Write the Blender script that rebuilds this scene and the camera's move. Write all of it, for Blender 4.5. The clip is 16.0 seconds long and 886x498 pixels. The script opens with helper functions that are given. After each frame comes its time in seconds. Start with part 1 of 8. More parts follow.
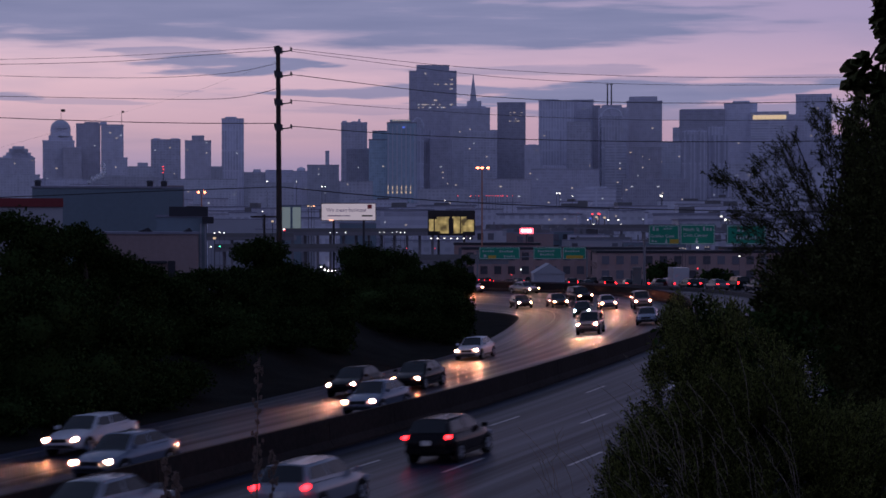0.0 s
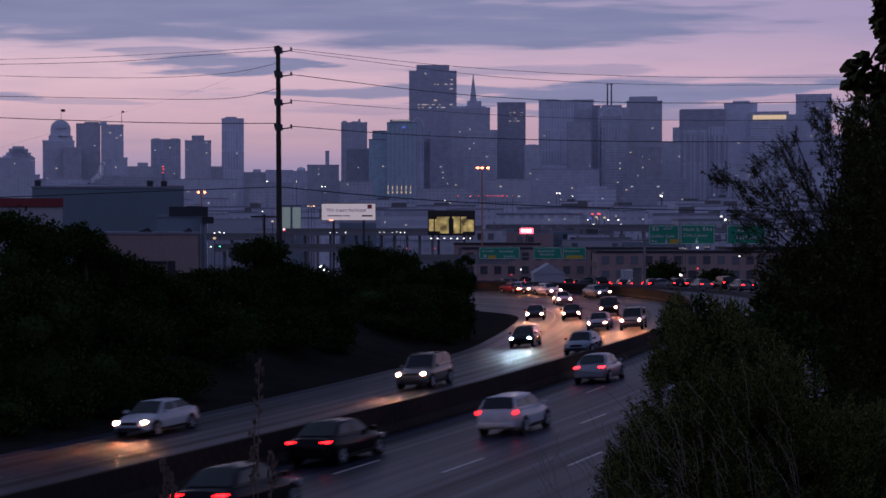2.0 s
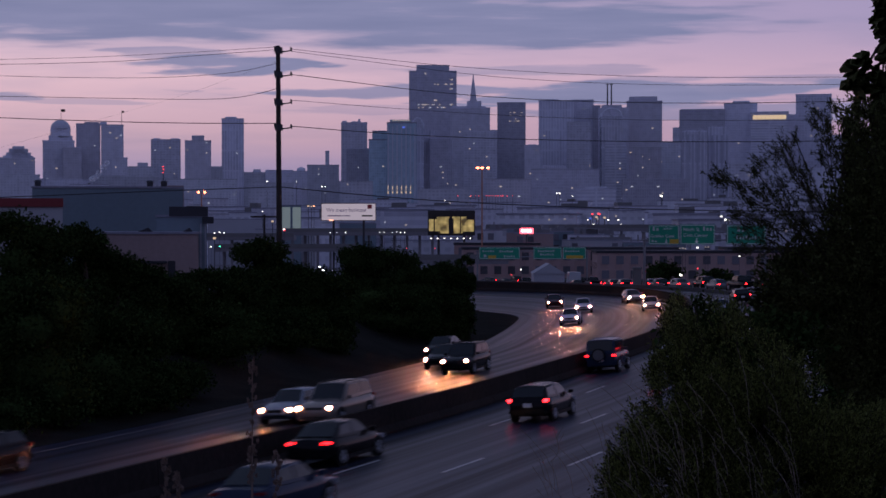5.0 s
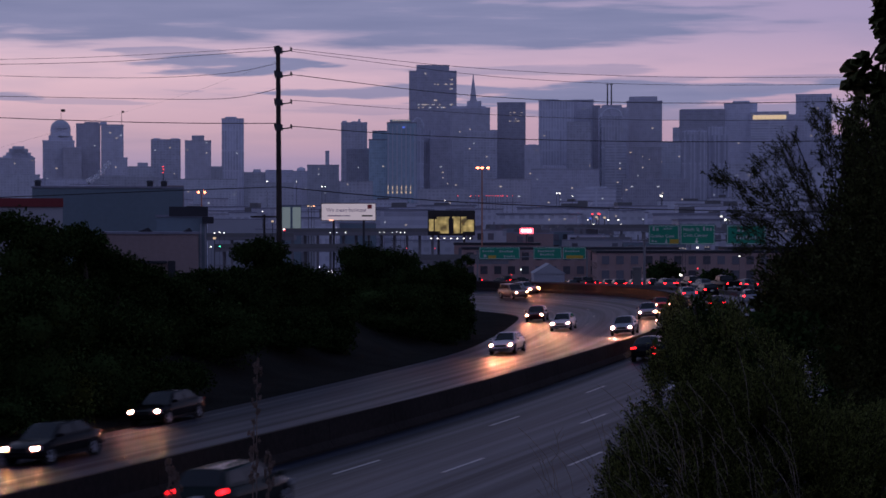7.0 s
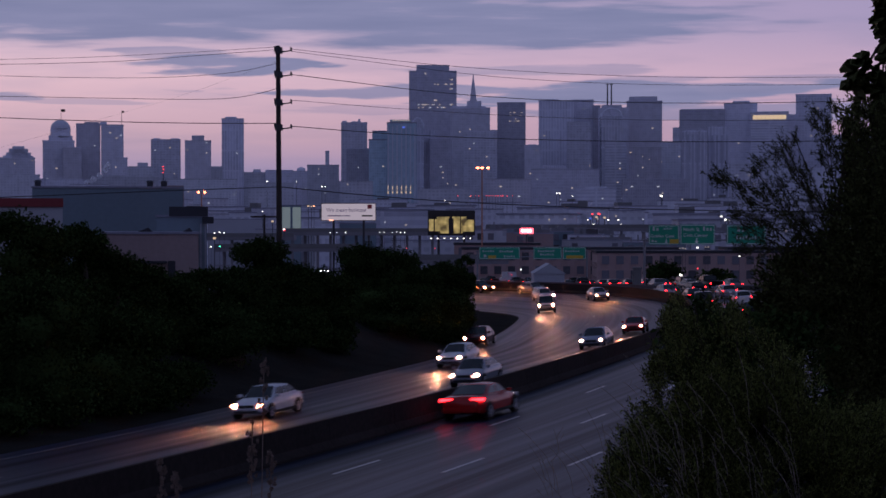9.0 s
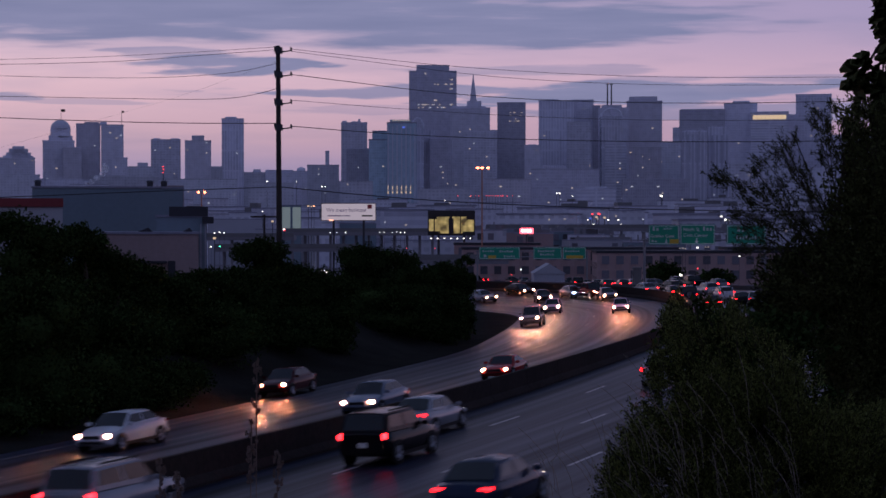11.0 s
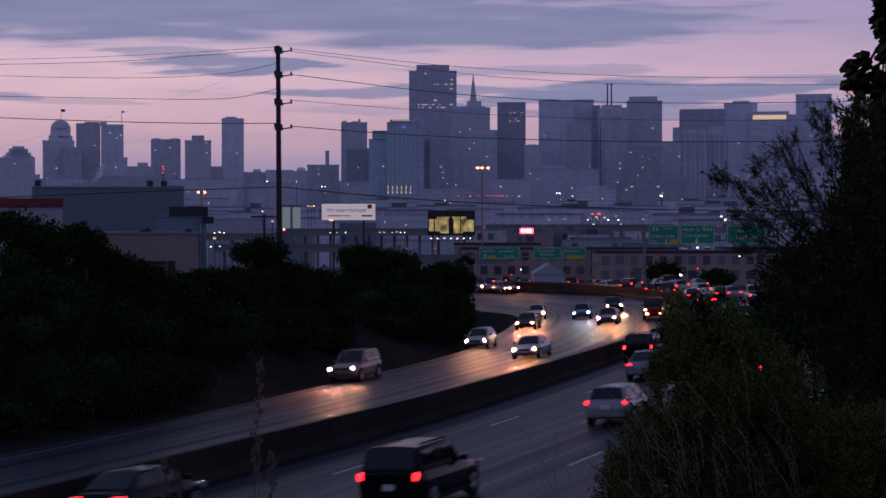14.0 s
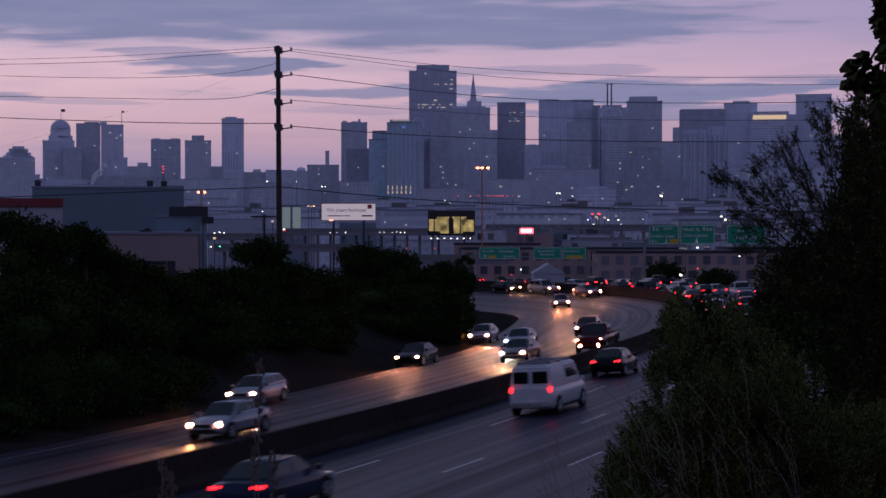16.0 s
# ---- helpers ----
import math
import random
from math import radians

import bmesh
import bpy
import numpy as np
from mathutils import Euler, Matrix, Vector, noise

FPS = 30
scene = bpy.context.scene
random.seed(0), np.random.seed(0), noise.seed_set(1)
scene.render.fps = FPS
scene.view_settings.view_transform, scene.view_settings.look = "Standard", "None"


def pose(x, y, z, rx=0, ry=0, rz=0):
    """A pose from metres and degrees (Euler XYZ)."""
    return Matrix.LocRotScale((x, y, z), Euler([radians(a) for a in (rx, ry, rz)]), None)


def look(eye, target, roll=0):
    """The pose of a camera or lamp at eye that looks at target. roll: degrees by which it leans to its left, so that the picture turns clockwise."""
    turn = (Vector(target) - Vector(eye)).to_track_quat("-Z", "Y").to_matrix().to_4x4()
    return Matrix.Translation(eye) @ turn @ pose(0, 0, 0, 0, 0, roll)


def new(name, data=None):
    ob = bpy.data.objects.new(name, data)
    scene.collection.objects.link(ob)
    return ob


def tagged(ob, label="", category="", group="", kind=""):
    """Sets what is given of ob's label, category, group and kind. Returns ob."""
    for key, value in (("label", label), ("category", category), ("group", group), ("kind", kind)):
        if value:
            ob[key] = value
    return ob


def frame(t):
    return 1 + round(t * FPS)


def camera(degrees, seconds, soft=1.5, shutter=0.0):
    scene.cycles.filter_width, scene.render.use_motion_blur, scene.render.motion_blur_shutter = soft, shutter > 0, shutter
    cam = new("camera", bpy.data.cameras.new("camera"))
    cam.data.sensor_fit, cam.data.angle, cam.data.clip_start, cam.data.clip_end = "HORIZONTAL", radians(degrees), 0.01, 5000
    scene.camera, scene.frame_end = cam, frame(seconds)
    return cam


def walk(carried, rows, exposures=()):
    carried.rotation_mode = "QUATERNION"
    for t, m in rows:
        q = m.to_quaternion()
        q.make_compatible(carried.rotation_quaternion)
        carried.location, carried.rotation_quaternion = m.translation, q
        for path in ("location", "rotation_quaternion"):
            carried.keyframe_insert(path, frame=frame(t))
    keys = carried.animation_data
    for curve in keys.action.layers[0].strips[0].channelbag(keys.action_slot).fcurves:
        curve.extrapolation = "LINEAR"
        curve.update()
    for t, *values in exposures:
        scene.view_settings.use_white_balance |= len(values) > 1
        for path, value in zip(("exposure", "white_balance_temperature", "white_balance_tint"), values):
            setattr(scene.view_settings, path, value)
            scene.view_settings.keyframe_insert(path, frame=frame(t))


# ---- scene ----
EYE = (0.0, 0.0, 8.2)
cam = camera(28.37, 16.0, soft=1.6, shutter=0.5)
walk(cam, [(0.0, look(EYE, (0, 100, 6.877))), (16.0, look(EYE, (0, 100, 6.877)))], exposures=[(0.0, 0.0), (16.0, 0.0)])


# ---- world: dusk sky with streaks of cloud ----
def build_world():
    world = bpy.data.worlds.new("dusk_sky")
    scene.world = world
    world.use_nodes = True
    nt = world.node_tree
    nt.nodes.clear()
    N = nt.nodes.new
    link = nt.links.new

    def math_node(op, a, b=None, c=None):
        n = N("ShaderNodeMath")
        n.operation = op
        for i, v in enumerate((a, b, c)):
            if v is None:
                continue
            if isinstance(v, (int, float)):
                n.inputs[i].default_value = v
            else:
                link(v, n.inputs[i])
        return n.outputs[0]

    def mix(fac, a, b):
        n = N("ShaderNodeMix")
        n.data_type = "RGBA"
        if isinstance(fac, (int, float)):
            n.inputs[0].default_value = fac
        else:
            link(fac, n.inputs[0])
        for i, v in ((6, a), (7, b)):
            if isinstance(v, tuple):
                n.inputs[i].default_value = (*v, 1)
            else:
                link(v, n.inputs[i])
        return n.outputs[2]

    co = N("ShaderNodeTexCoord")
    sep = N("ShaderNodeSeparateXYZ")
    link(co.outputs["Generated"], sep.inputs[0])
    x, y, z = sep.outputs
    fwd = math_node("MAXIMUM", y, 0.08)
    u = math_node("DIVIDE", x, fwd)
    w = math_node("DIVIDE", z, fwd)
    ramp = N("ShaderNodeValToRGB")
    stops = [(0.0, (0.245, 0.228, 0.41)), (0.03, (0.385, 0.285, 0.48)), (0.05, (0.60, 0.378, 0.50)), (0.085, (0.76, 0.495, 0.63)),
             (0.115, (0.53, 0.41, 0.61)), (0.2, (0.37, 0.335, 0.54)), (0.45, (0.15, 0.175, 0.335)), (1.0, (0.092, 0.125, 0.26))]
    el = ramp.color_ramp.elements
    while len(el) < len(stops):
        el.new(0.5)
    for e, (p, c) in zip(el, stops):
        e.position = p
        e.color = (*c, 1)
    link(z, ramp.inputs[0])
    # the glow of the west lies on the left: warmer and brighter there
    west = N("ShaderNodeMapRange")
    link(u, west.inputs[0])
    west.inputs[1].default_value, west.inputs[2].default_value = -0.26, 0.26
    tint = mix(west.outputs[0], (1.01, 1.045, 0.95), (0.73, 0.775, 0.835))
    glow = N("ShaderNodeVectorMath")
    glow.operation = "MULTIPLY"
    link(ramp.outputs[0], glow.inputs[0])
    link(tint, glow.inputs[1])
    # fine streaks
    comb = N("ShaderNodeCombineXYZ")
    link(math_node("MULTIPLY", u, 9.0), comb.inputs[0])
    link(math_node("MULTIPLY", w, 75.0), comb.inputs[1])
    streak = N("ShaderNodeTexNoise")
    link(comb.outputs[0], streak.inputs["Vector"])
    streak.inputs["Scale"].default_value, streak.inputs["Detail"].default_value = 1.0, 5.0
    comb2 = N("ShaderNodeCombineXYZ")
    link(math_node("MULTIPLY", u, 15.0), comb2.inputs[0])
    link(math_node("MULTIPLY", w, 170.0), comb2.inputs[1])
    rag = N("ShaderNodeTexNoise")
    link(comb2.outputs[0], rag.inputs["Vector"])
    rag.inputs["Scale"].default_value, rag.inputs["Detail"].default_value = 1.0, 6.0
    ragged = math_node("MULTIPLY", math_node("SUBTRACT", rag.outputs[0], 0.5), 2.6)
    total = None
    # bands of cloud: bearing, rise, half length, half height, tilt, weight
    for cu, cw, hu, hw, tilt, wt in (
            (-0.13, 0.124, 0.3, 0.0225, 0.0, 1.0), (-0.24, 0.122, 0.2, 0.0215, 0.0, 1.0), (0.045, 0.1135, 0.165, 0.0145, 0.025, 1.0), (0.0, 0.128, 0.12, 0.012, 0.0, 0.8),
            (-0.122, 0.0915, 0.062, 0.0062, -0.01, 0.95), (-0.16, 0.1, 0.05, 0.003, 0.02, 0.6), (-0.165, 0.098, 0.03, 0.004, 0.0, 0.5),
            (-0.246, 0.0747, 0.026, 0.0034, -0.02, 0.75), (-0.205, 0.0705, 0.04, 0.0022, -0.03, 0.4),
            (-0.02, 0.0765, 0.12, 0.0052, 0.0, 0.85), (0.045, 0.089, 0.08, 0.004, 0.0, 0.45),
            (0.12, 0.0755, 0.15, 0.008, 0.02, 0.95), (0.19, 0.065, 0.16, 0.006, 0.0, 0.7), (0.17, 0.084, 0.08, 0.0025, 0.0, 0.5), (-0.03, 0.066, 0.07, 0.003, 0.0, 0.3)):
        du = math_node("SUBTRACT", u, cu)
        a = math_node("DIVIDE", du, hu)
        b = math_node("DIVIDE", math_node("SUBTRACT", math_node("SUBTRACT", w, cw), math_node("MULTIPLY", du, tilt)), hw)
        r = math_node("ADD", math_node("MULTIPLY", a, a), math_node("MULTIPLY", b, b))
        r = math_node("ADD", r, math_node("MULTIPLY", ragged, 0.75 if hw > 0.012 else 1.45))
        m = N("ShaderNodeMapRange")
        m.interpolation_type = "SMOOTHSTEP"
        link(r, m.inputs[0])
        m.inputs[1].default_value, m.inputs[2].default_value = (0.2, 1.05) if hw > 0.012 else (0.4, 0.95)
        m.inputs[3].default_value, m.inputs[4].default_value = wt, 0.0
        total = m.outputs[0] if total is None else math_node("MAXIMUM", total, m.outputs[0])
    fine = N("ShaderNodeMapRange")
    link(streak.outputs[0], fine.inputs[0])
    fine.inputs[1].default_value, fine.inputs[2].default_value = 0.45, 0.75
    fine.inputs[3].default_value, fine.inputs[4].default_value = 0.0, 0.32
    cover = math_node("MINIMUM", math_node("ADD", total, fine.outputs[0]), 1.0)
    cover = math_node("MULTIPLY", cover, 0.92)
    inner = mix(rag.outputs[0], (0.155, 0.184, 0.335), (0.265, 0.272, 0.45))
    sky = mix(cover, glow.outputs[0], inner)
    # behind the viewer the sky is a plain dusky blue
    back = N("ShaderNodeMapRange")
    back.interpolation_type = "SMOOTHSTEP"
    link(y, back.inputs[0])
    back.inputs[1].default_value, back.inputs[2].default_value = 0.1, 0.7
    sky = mix(back.outputs[0], mix(0.8, ramp.outputs[0], (0.115, 0.142, 0.29)), sky)
    bg = N("ShaderNodeBackground")
    link(sky, bg.inputs[0])
    bg.inputs[1].default_value = 1.0
    out = N("ShaderNodeOutputWorld")
    link(bg.outputs[0], out.inputs[0])


build_world()


# ---- materials ----
def mat(name, col, rough=0.7, metal=0.0, var=0.25, scale=1.0, bump=0.0, island=False, obj_var=0.0, spec=0.5):
    m = bpy.data.materials.new(name)
    m.use_nodes = True
    nt = m.node_tree
    b = nt.nodes["Principled BSDF"]
    b.inputs["Roughness"].default_value = rough
    b.inputs["Metallic"].default_value = metal
    b.inputs["Specular IOR Level"].default_value = spec
    N, link = nt.nodes.new, nt.links.new
    co = N("ShaderNodeTexCoord")
    big, small = N("ShaderNodeTexNoise"), N("ShaderNodeTexNoise")
    for n, s in ((big, 0.35 * scale), (small, 6.0 * scale)):
        link(co.outputs["Object"], n.inputs["Vector"])
        n.inputs["Scale"].default_value, n.inputs["Detail"].default_value = s, 5.0
    mixf = N("ShaderNodeMath")
    mixf.operation = "MULTIPLY_ADD"
    link(small.outputs[0], mixf.inputs[0])
    mixf.inputs[1].default_value = 0.5
    half = N("ShaderNodeMath")
    half.operation = "MULTIPLY"
    link(big.outputs[0], half.inputs[0])
    half.inputs[1].default_value = 0.5
    link(half.outputs[0], mixf.inputs[2])
    f = mixf.outputs[0]
    if island or obj_var:
        extra = N("ShaderNodeNewGeometry").outputs["Random Per Island"] if island else N("ShaderNodeObjectInfo").outputs["Random"]
        av = N("ShaderNodeMath")
        av.operation = "MULTIPLY_ADD"
        link(extra, av.inputs[0])
        av.inputs[1].default_value = 0.8 if island else obj_var
        sub = N("ShaderNodeMath")
        sub.operation = "SUBTRACT"
        link(f, sub.inputs[0])
        sub.inputs[1].default_value = 0.4 if island else obj_var / 2
        link(sub.outputs[0], av.inputs[2])
        f = av.outputs[0]
    ramp = N("ShaderNodeValToRGB")
    lo, hi = ramp.color_ramp.elements
    lo.position, hi.position = 0.2, 0.8
    lo.color = (*[c * (1 - var) for c in col], 1)
    hi.color = (*[min(1, c * (1 + var)) for c in col], 1)
    link(f, ramp.inputs[0])
    link(ramp.outputs[0], b.inputs["Base Color"])
    if bump:
        bp = N("ShaderNodeBump")
        bp.inputs["Strength"].default_value = bump
        bp.inputs["Distance"].default_value = 0.02
        link(small.outputs[0], bp.inputs["Height"])
        link(bp.outputs[0], b.inputs["Normal"])
    return m


def glow(name, col, strength):
    m = bpy.data.materials.new(name)
    m.use_nodes = True
    b = m.node_tree.nodes["Principled BSDF"]
    b.inputs["Base Color"].default_value = (*[c * 0.5 for c in col], 1)
    b.inputs["Roughness"].default_value = 0.2
    b.inputs["Emission Color"].default_value = (*col, 1)
    b.inputs["Emission Strength"].default_value = strength
    return m


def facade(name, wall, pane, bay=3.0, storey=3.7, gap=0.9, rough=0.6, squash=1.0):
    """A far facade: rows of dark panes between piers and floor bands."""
    # wall colour is raised and kept close in tone, standing in for haze
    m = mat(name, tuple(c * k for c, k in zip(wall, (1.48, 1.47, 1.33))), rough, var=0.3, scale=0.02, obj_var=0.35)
    nt = m.node_tree
    b = nt.nodes["Principled BSDF"]
    N, link = nt.nodes.new, nt.links.new
    co, sep, comb, add = N("ShaderNodeTexCoord"), N("ShaderNodeSeparateXYZ"), N("ShaderNodeCombineXYZ"), N("ShaderNodeMath")
    link(co.outputs["Object"], sep.inputs[0])
    link(sep.outputs[0], add.inputs[0])
    link(sep.outputs[1], add.inputs[1])
    link(add.outputs[0], comb.inputs[0])
    link(sep.outputs[2], comb.inputs[1])
    br = N("ShaderNodeTexBrick")
    br.offset = 0.0
    br.squash = squash
    link(comb.outputs[0], br.inputs["Vector"])
    br.inputs["Scale"].default_value = 1.0
    br.inputs["Brick Width"].default_value, br.inputs["Row Height"].default_value = bay, storey
    br.inputs["Mortar Size"].default_value, br.inputs["Mortar Smooth"].default_value = gap / 2, 0.1
    old = b.inputs["Base Color"].links[0].from_socket
    for key, k in (("Color1", 1.0), ("Color2", 1.25)):
        dk = N("ShaderNodeVectorMath")
        dk.operation = "MULTIPLY"
        link(old, dk.inputs[0])
        dk.inputs[1].default_value = [min(1.0, k * p / w) for p, w in zip(pane, wall)]
        link(dk.outputs[0], br.inputs[key])
    link(old, br.inputs["Mortar"])
    link(br.outputs["Color"], b.inputs["Base Color"])
    mr = N("ShaderNodeMapRange")
    link(br.outputs["Fac"], mr.inputs[0])
    mr.inputs[3].default_value, mr.inputs[4].default_value = 0.22, rough
    link(mr.outputs[0], b.inputs["Roughness"])
    return m


def asphalt():
    """Worn road: grain, and long tracks that run with the lanes (u across, v along)."""
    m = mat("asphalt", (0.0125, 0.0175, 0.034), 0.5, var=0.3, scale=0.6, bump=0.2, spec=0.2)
    nt = m.node_tree
    N, link = nt.nodes.new, nt.links.new
    b = nt.nodes["Principled BSDF"]
    uv, mp, no, mp2, no2 = N("ShaderNodeUVMap"), N("ShaderNodeMapping"), N("ShaderNodeTexNoise"), N("ShaderNodeMapping"), N("ShaderNodeTexNoise")
    uv.uv_map = "road"
    for q, r, sc in ((mp, no, (1.6, 0.012, 1)), (mp2, no2, (0.45, 0.12, 1))):
        link(uv.outputs[0], q.inputs[0])
        q.inputs["Scale"].default_value = sc
        link(q.outputs[0], r.inputs["Vector"])
        r.inputs["Scale"].default_value, r.inputs["Detail"].default_value = 1.0, 4.0
    old = b.inputs["Base Color"].links[0].from_socket
    f = N("ShaderNodeMapRange")
    link(no.outputs[0], f.inputs[0])
    f.inputs[1].default_value, f.inputs[2].default_value, f.inputs[3].default_value, f.inputs[4].default_value = 0.36, 0.64, 0.4, 1.5
    g = N("ShaderNodeMapRange")
    link(no2.outputs[0], g.inputs[0])
    g.inputs[1].default_value, g.inputs[2].default_value, g.inputs[3].default_value, g.inputs[4].default_value = 0.3, 0.7, 0.8, 1.2
    k = N("ShaderNodeMath")
    k.operation = "MULTIPLY"
    link(f.outputs[0], k.inputs[0])
    link(g.outputs[0], k.inputs[1])
    # oil drips darken the middle of each lane
    sep = N("ShaderNodeSeparateXYZ")
    link(uv.outputs[0], sep.inputs[0])

    def calc(op, a, b=None, c=None):
        n = N("ShaderNodeMath")
        n.operation = op
        for i, q in enumerate((a, b, c)):
            if isinstance(q, (int, float)):
                n.inputs[i].default_value = q
            elif q is not None:
                link(q, n.inputs[i])
        return n.outputs[0]

    across = calc("ADD", calc("ABSOLUTE", sep.outputs[0]), calc("MULTIPLY_ADD", calc("GREATER_THAN", sep.outputs[0], 0.0), 1.8, -3.55))
    wave = calc("COSINE", calc("MULTIPLY", across, 2 * math.pi / 3.7))
    oil = N("ShaderNodeMapRange")
    oil.interpolation_type = "SMOOTHSTEP"
    link(calc("MULTIPLY_ADD", no2.outputs[0], 0.5, wave), oil.inputs[0])
    oil.inputs[1].default_value, oil.inputs[2].default_value, oil.inputs[3].default_value, oil.inputs[4].default_value = 0.5, 1.3, 1.08, 0.76
    v = N("ShaderNodeVectorMath")
    v.operation = "SCALE"
    link(old, v.inputs[0])
    link(calc("MULTIPLY", k.outputs[0], oil.outputs[0]), v.inputs["Scale"])
    link(v.outputs[0], b.inputs["Base Color"])
    sheen = N("ShaderNodeMapRange")
    link(oil.outputs[0], sheen.inputs[0])
    sheen.inputs[1].default_value, sheen.inputs[2].default_value, sheen.inputs[3].default_value, sheen.inputs[4].default_value = 0.76, 1.08, 0.085, 0.15
    link(sheen.outputs[0], b.inputs["Specular IOR Level"])
    ro = N("ShaderNodeMapRange")
    link(no.outputs[0], ro.inputs[0])
    ro.inputs[1].default_value, ro.inputs[2].default_value, ro.inputs[3].default_value, ro.inputs[4].default_value = 0.3, 0.7, 0.54, 0.41
    link(ro.outputs[0], b.inputs["Roughness"])
    return m


ASPHALT = asphalt()
# stained, and darkened further so that deep shade is in the colour
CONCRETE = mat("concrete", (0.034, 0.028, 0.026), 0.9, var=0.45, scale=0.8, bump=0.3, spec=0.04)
# viaduct concrete made paler, so that its colour stands in for haze
HAZED_CONCRETE = mat("hazed_viaduct_concrete", (0.22, 0.21, 0.23), 0.9, var=0.3, scale=0.3)
PALE_CONCRETE = mat("pale_concrete", (0.17, 0.165, 0.165), 0.85, var=0.25, scale=0.8, bump=0.2)
WORN_CONCRETE = mat("worn_concrete", (0.07, 0.064, 0.066), 0.9, var=0.35, scale=0.6, bump=0.2)
LINE = mat("road_paint", (0.36, 0.36, 0.35), 0.6, var=0.35, scale=3.0)
WORN_LINE = mat("worn_road_paint", (0.16, 0.16, 0.155), 0.7, var=0.6, scale=2.0)
EARTH = mat("dry_grass_earth", (0.026, 0.025, 0.022), 1.0, var=0.5, scale=1.2, bump=0.6, spec=0.0)


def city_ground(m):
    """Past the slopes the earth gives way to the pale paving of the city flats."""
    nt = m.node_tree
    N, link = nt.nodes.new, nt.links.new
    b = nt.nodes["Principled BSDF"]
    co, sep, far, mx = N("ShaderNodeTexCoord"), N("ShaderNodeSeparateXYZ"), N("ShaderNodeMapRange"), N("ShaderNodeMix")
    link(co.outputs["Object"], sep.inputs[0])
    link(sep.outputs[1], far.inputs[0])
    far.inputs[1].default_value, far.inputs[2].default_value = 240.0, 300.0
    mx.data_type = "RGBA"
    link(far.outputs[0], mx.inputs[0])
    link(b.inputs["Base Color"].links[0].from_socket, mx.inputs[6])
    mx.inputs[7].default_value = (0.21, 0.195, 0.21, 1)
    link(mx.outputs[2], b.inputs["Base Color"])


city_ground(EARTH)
LEAF = mat("dark_leaf", (0.05, 0.056, 0.02), 0.8, var=0.7, island=True, spec=0.03)
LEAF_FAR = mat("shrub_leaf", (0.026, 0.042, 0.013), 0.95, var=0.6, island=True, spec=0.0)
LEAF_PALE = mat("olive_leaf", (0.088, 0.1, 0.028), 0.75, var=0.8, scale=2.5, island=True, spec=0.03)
BARK = mat("bark", (0.05, 0.04, 0.03), 0.95, var=0.4, scale=4, bump=0.6, spec=0.1)
STRAW = mat("dry_stalk", (0.19, 0.155, 0.125), 0.9, var=0.4, scale=8)
WEED = mat("brown_weed", (0.2, 0.145, 0.12), 0.95, var=0.5, scale=8, spec=0.1)
POLE_WOOD = mat("tarred_wood", (0.045, 0.035, 0.032), 0.9, var=0.4, scale=3, bump=0.5)
WIRE = mat("cable", (0.03, 0.03, 0.035), 0.6)
STEEL = mat("galvanised_steel", (0.22, 0.22, 0.24), 0.5, metal=0.6, var=0.2, scale=2)
DARK_STEEL = mat("dark_steel", (0.05, 0.05, 0.06), 0.6, metal=0.3)
SIGN_GREEN = mat("green_sign", (0.006, 0.3, 0.17), 0.5, var=0.15)
SIGN_WHITE = mat("sign_white", (0.75, 0.78, 0.75), 0.5, var=0.05)
SIGN_INK = mat("sign_lettering", (0.5, 0.56, 0.52), 0.5, var=0.1)
SIGN_YELLOW = mat("sign_yellow", (0.6, 0.4, 0.04), 0.5, var=0.1)
GLASS = mat("car_glass", (0.006, 0.01, 0.012), 0.04, var=0.1, spec=0.42)
TYRE = mat("tyre", (0.012, 0.012, 0.012), 0.9, spec=0.1)
RIM = mat("wheel_rim", (0.35, 0.35, 0.37), 0.35, metal=0.8)
TRIM = mat("black_plastic", (0.012, 0.012, 0.013), 0.6, spec=0.15)
PLATE = mat("plate_white", (0.6, 0.6, 0.6), 0.5)
CHROME = mat("chrome_bar", (0.6, 0.6, 0.62), 0.2, metal=0.9)
PAINT = {}
for nm, c in dict(white=(0.52, 0.53, 0.56), silver=(0.28, 0.295, 0.33), grey=(0.16, 0.165, 0.18), black=(0.006, 0.006, 0.008), blue=(0.022, 0.034, 0.066),
                  steel=(0.17, 0.2, 0.26), red=(0.33, 0.012, 0.012), maroon=(0.062, 0.008, 0.012), green=(0.012, 0.022, 0.02), tan=(0.24, 0.2, 0.17)).items():
    PAINT[nm] = mat("car_paint_" + nm, c, 0.2 if max(c) > 0.15 else 0.18, metal=0.0 if nm in ("white", "black", "red") else 0.35 if max(c) > 0.15 else 0.15, var=0.08, spec=0.35 if max(c) > 0.15 else 0.13)
HEAD = {"warm": glow("headlamp_warm", (1.0, 0.26, 0.11), 980), "white": glow("headlamp_white", (1.0, 0.34, 0.17), 760), "led": glow("headlamp_blue", (0.55, 0.85, 1.0), 480), "dipped": glow("headlamp_dipped", (1.0, 0.6, 0.36), 90),
        "off": mat("lamp_glass_off", (0.35, 0.36, 0.4), 0.15)}
BEAM = {"warm": glow("beam_warm", (1.0, 0.29, 0.15), 125000), "white": glow("beam_white", (1.0, 0.35, 0.21), 105000), "led": glow("beam_blue", (0.6, 0.82, 1.0), 55000)}
TAIL = {"dim": glow("tail_lamp_red", (1.0, 0.011, 0.017), 7.0), "brake": glow("brake_lamp_red", (1.0, 0.012, 0.018), 14.0), "off": mat("tail_glass_red", (0.2, 0.006, 0.006), 0.2)}


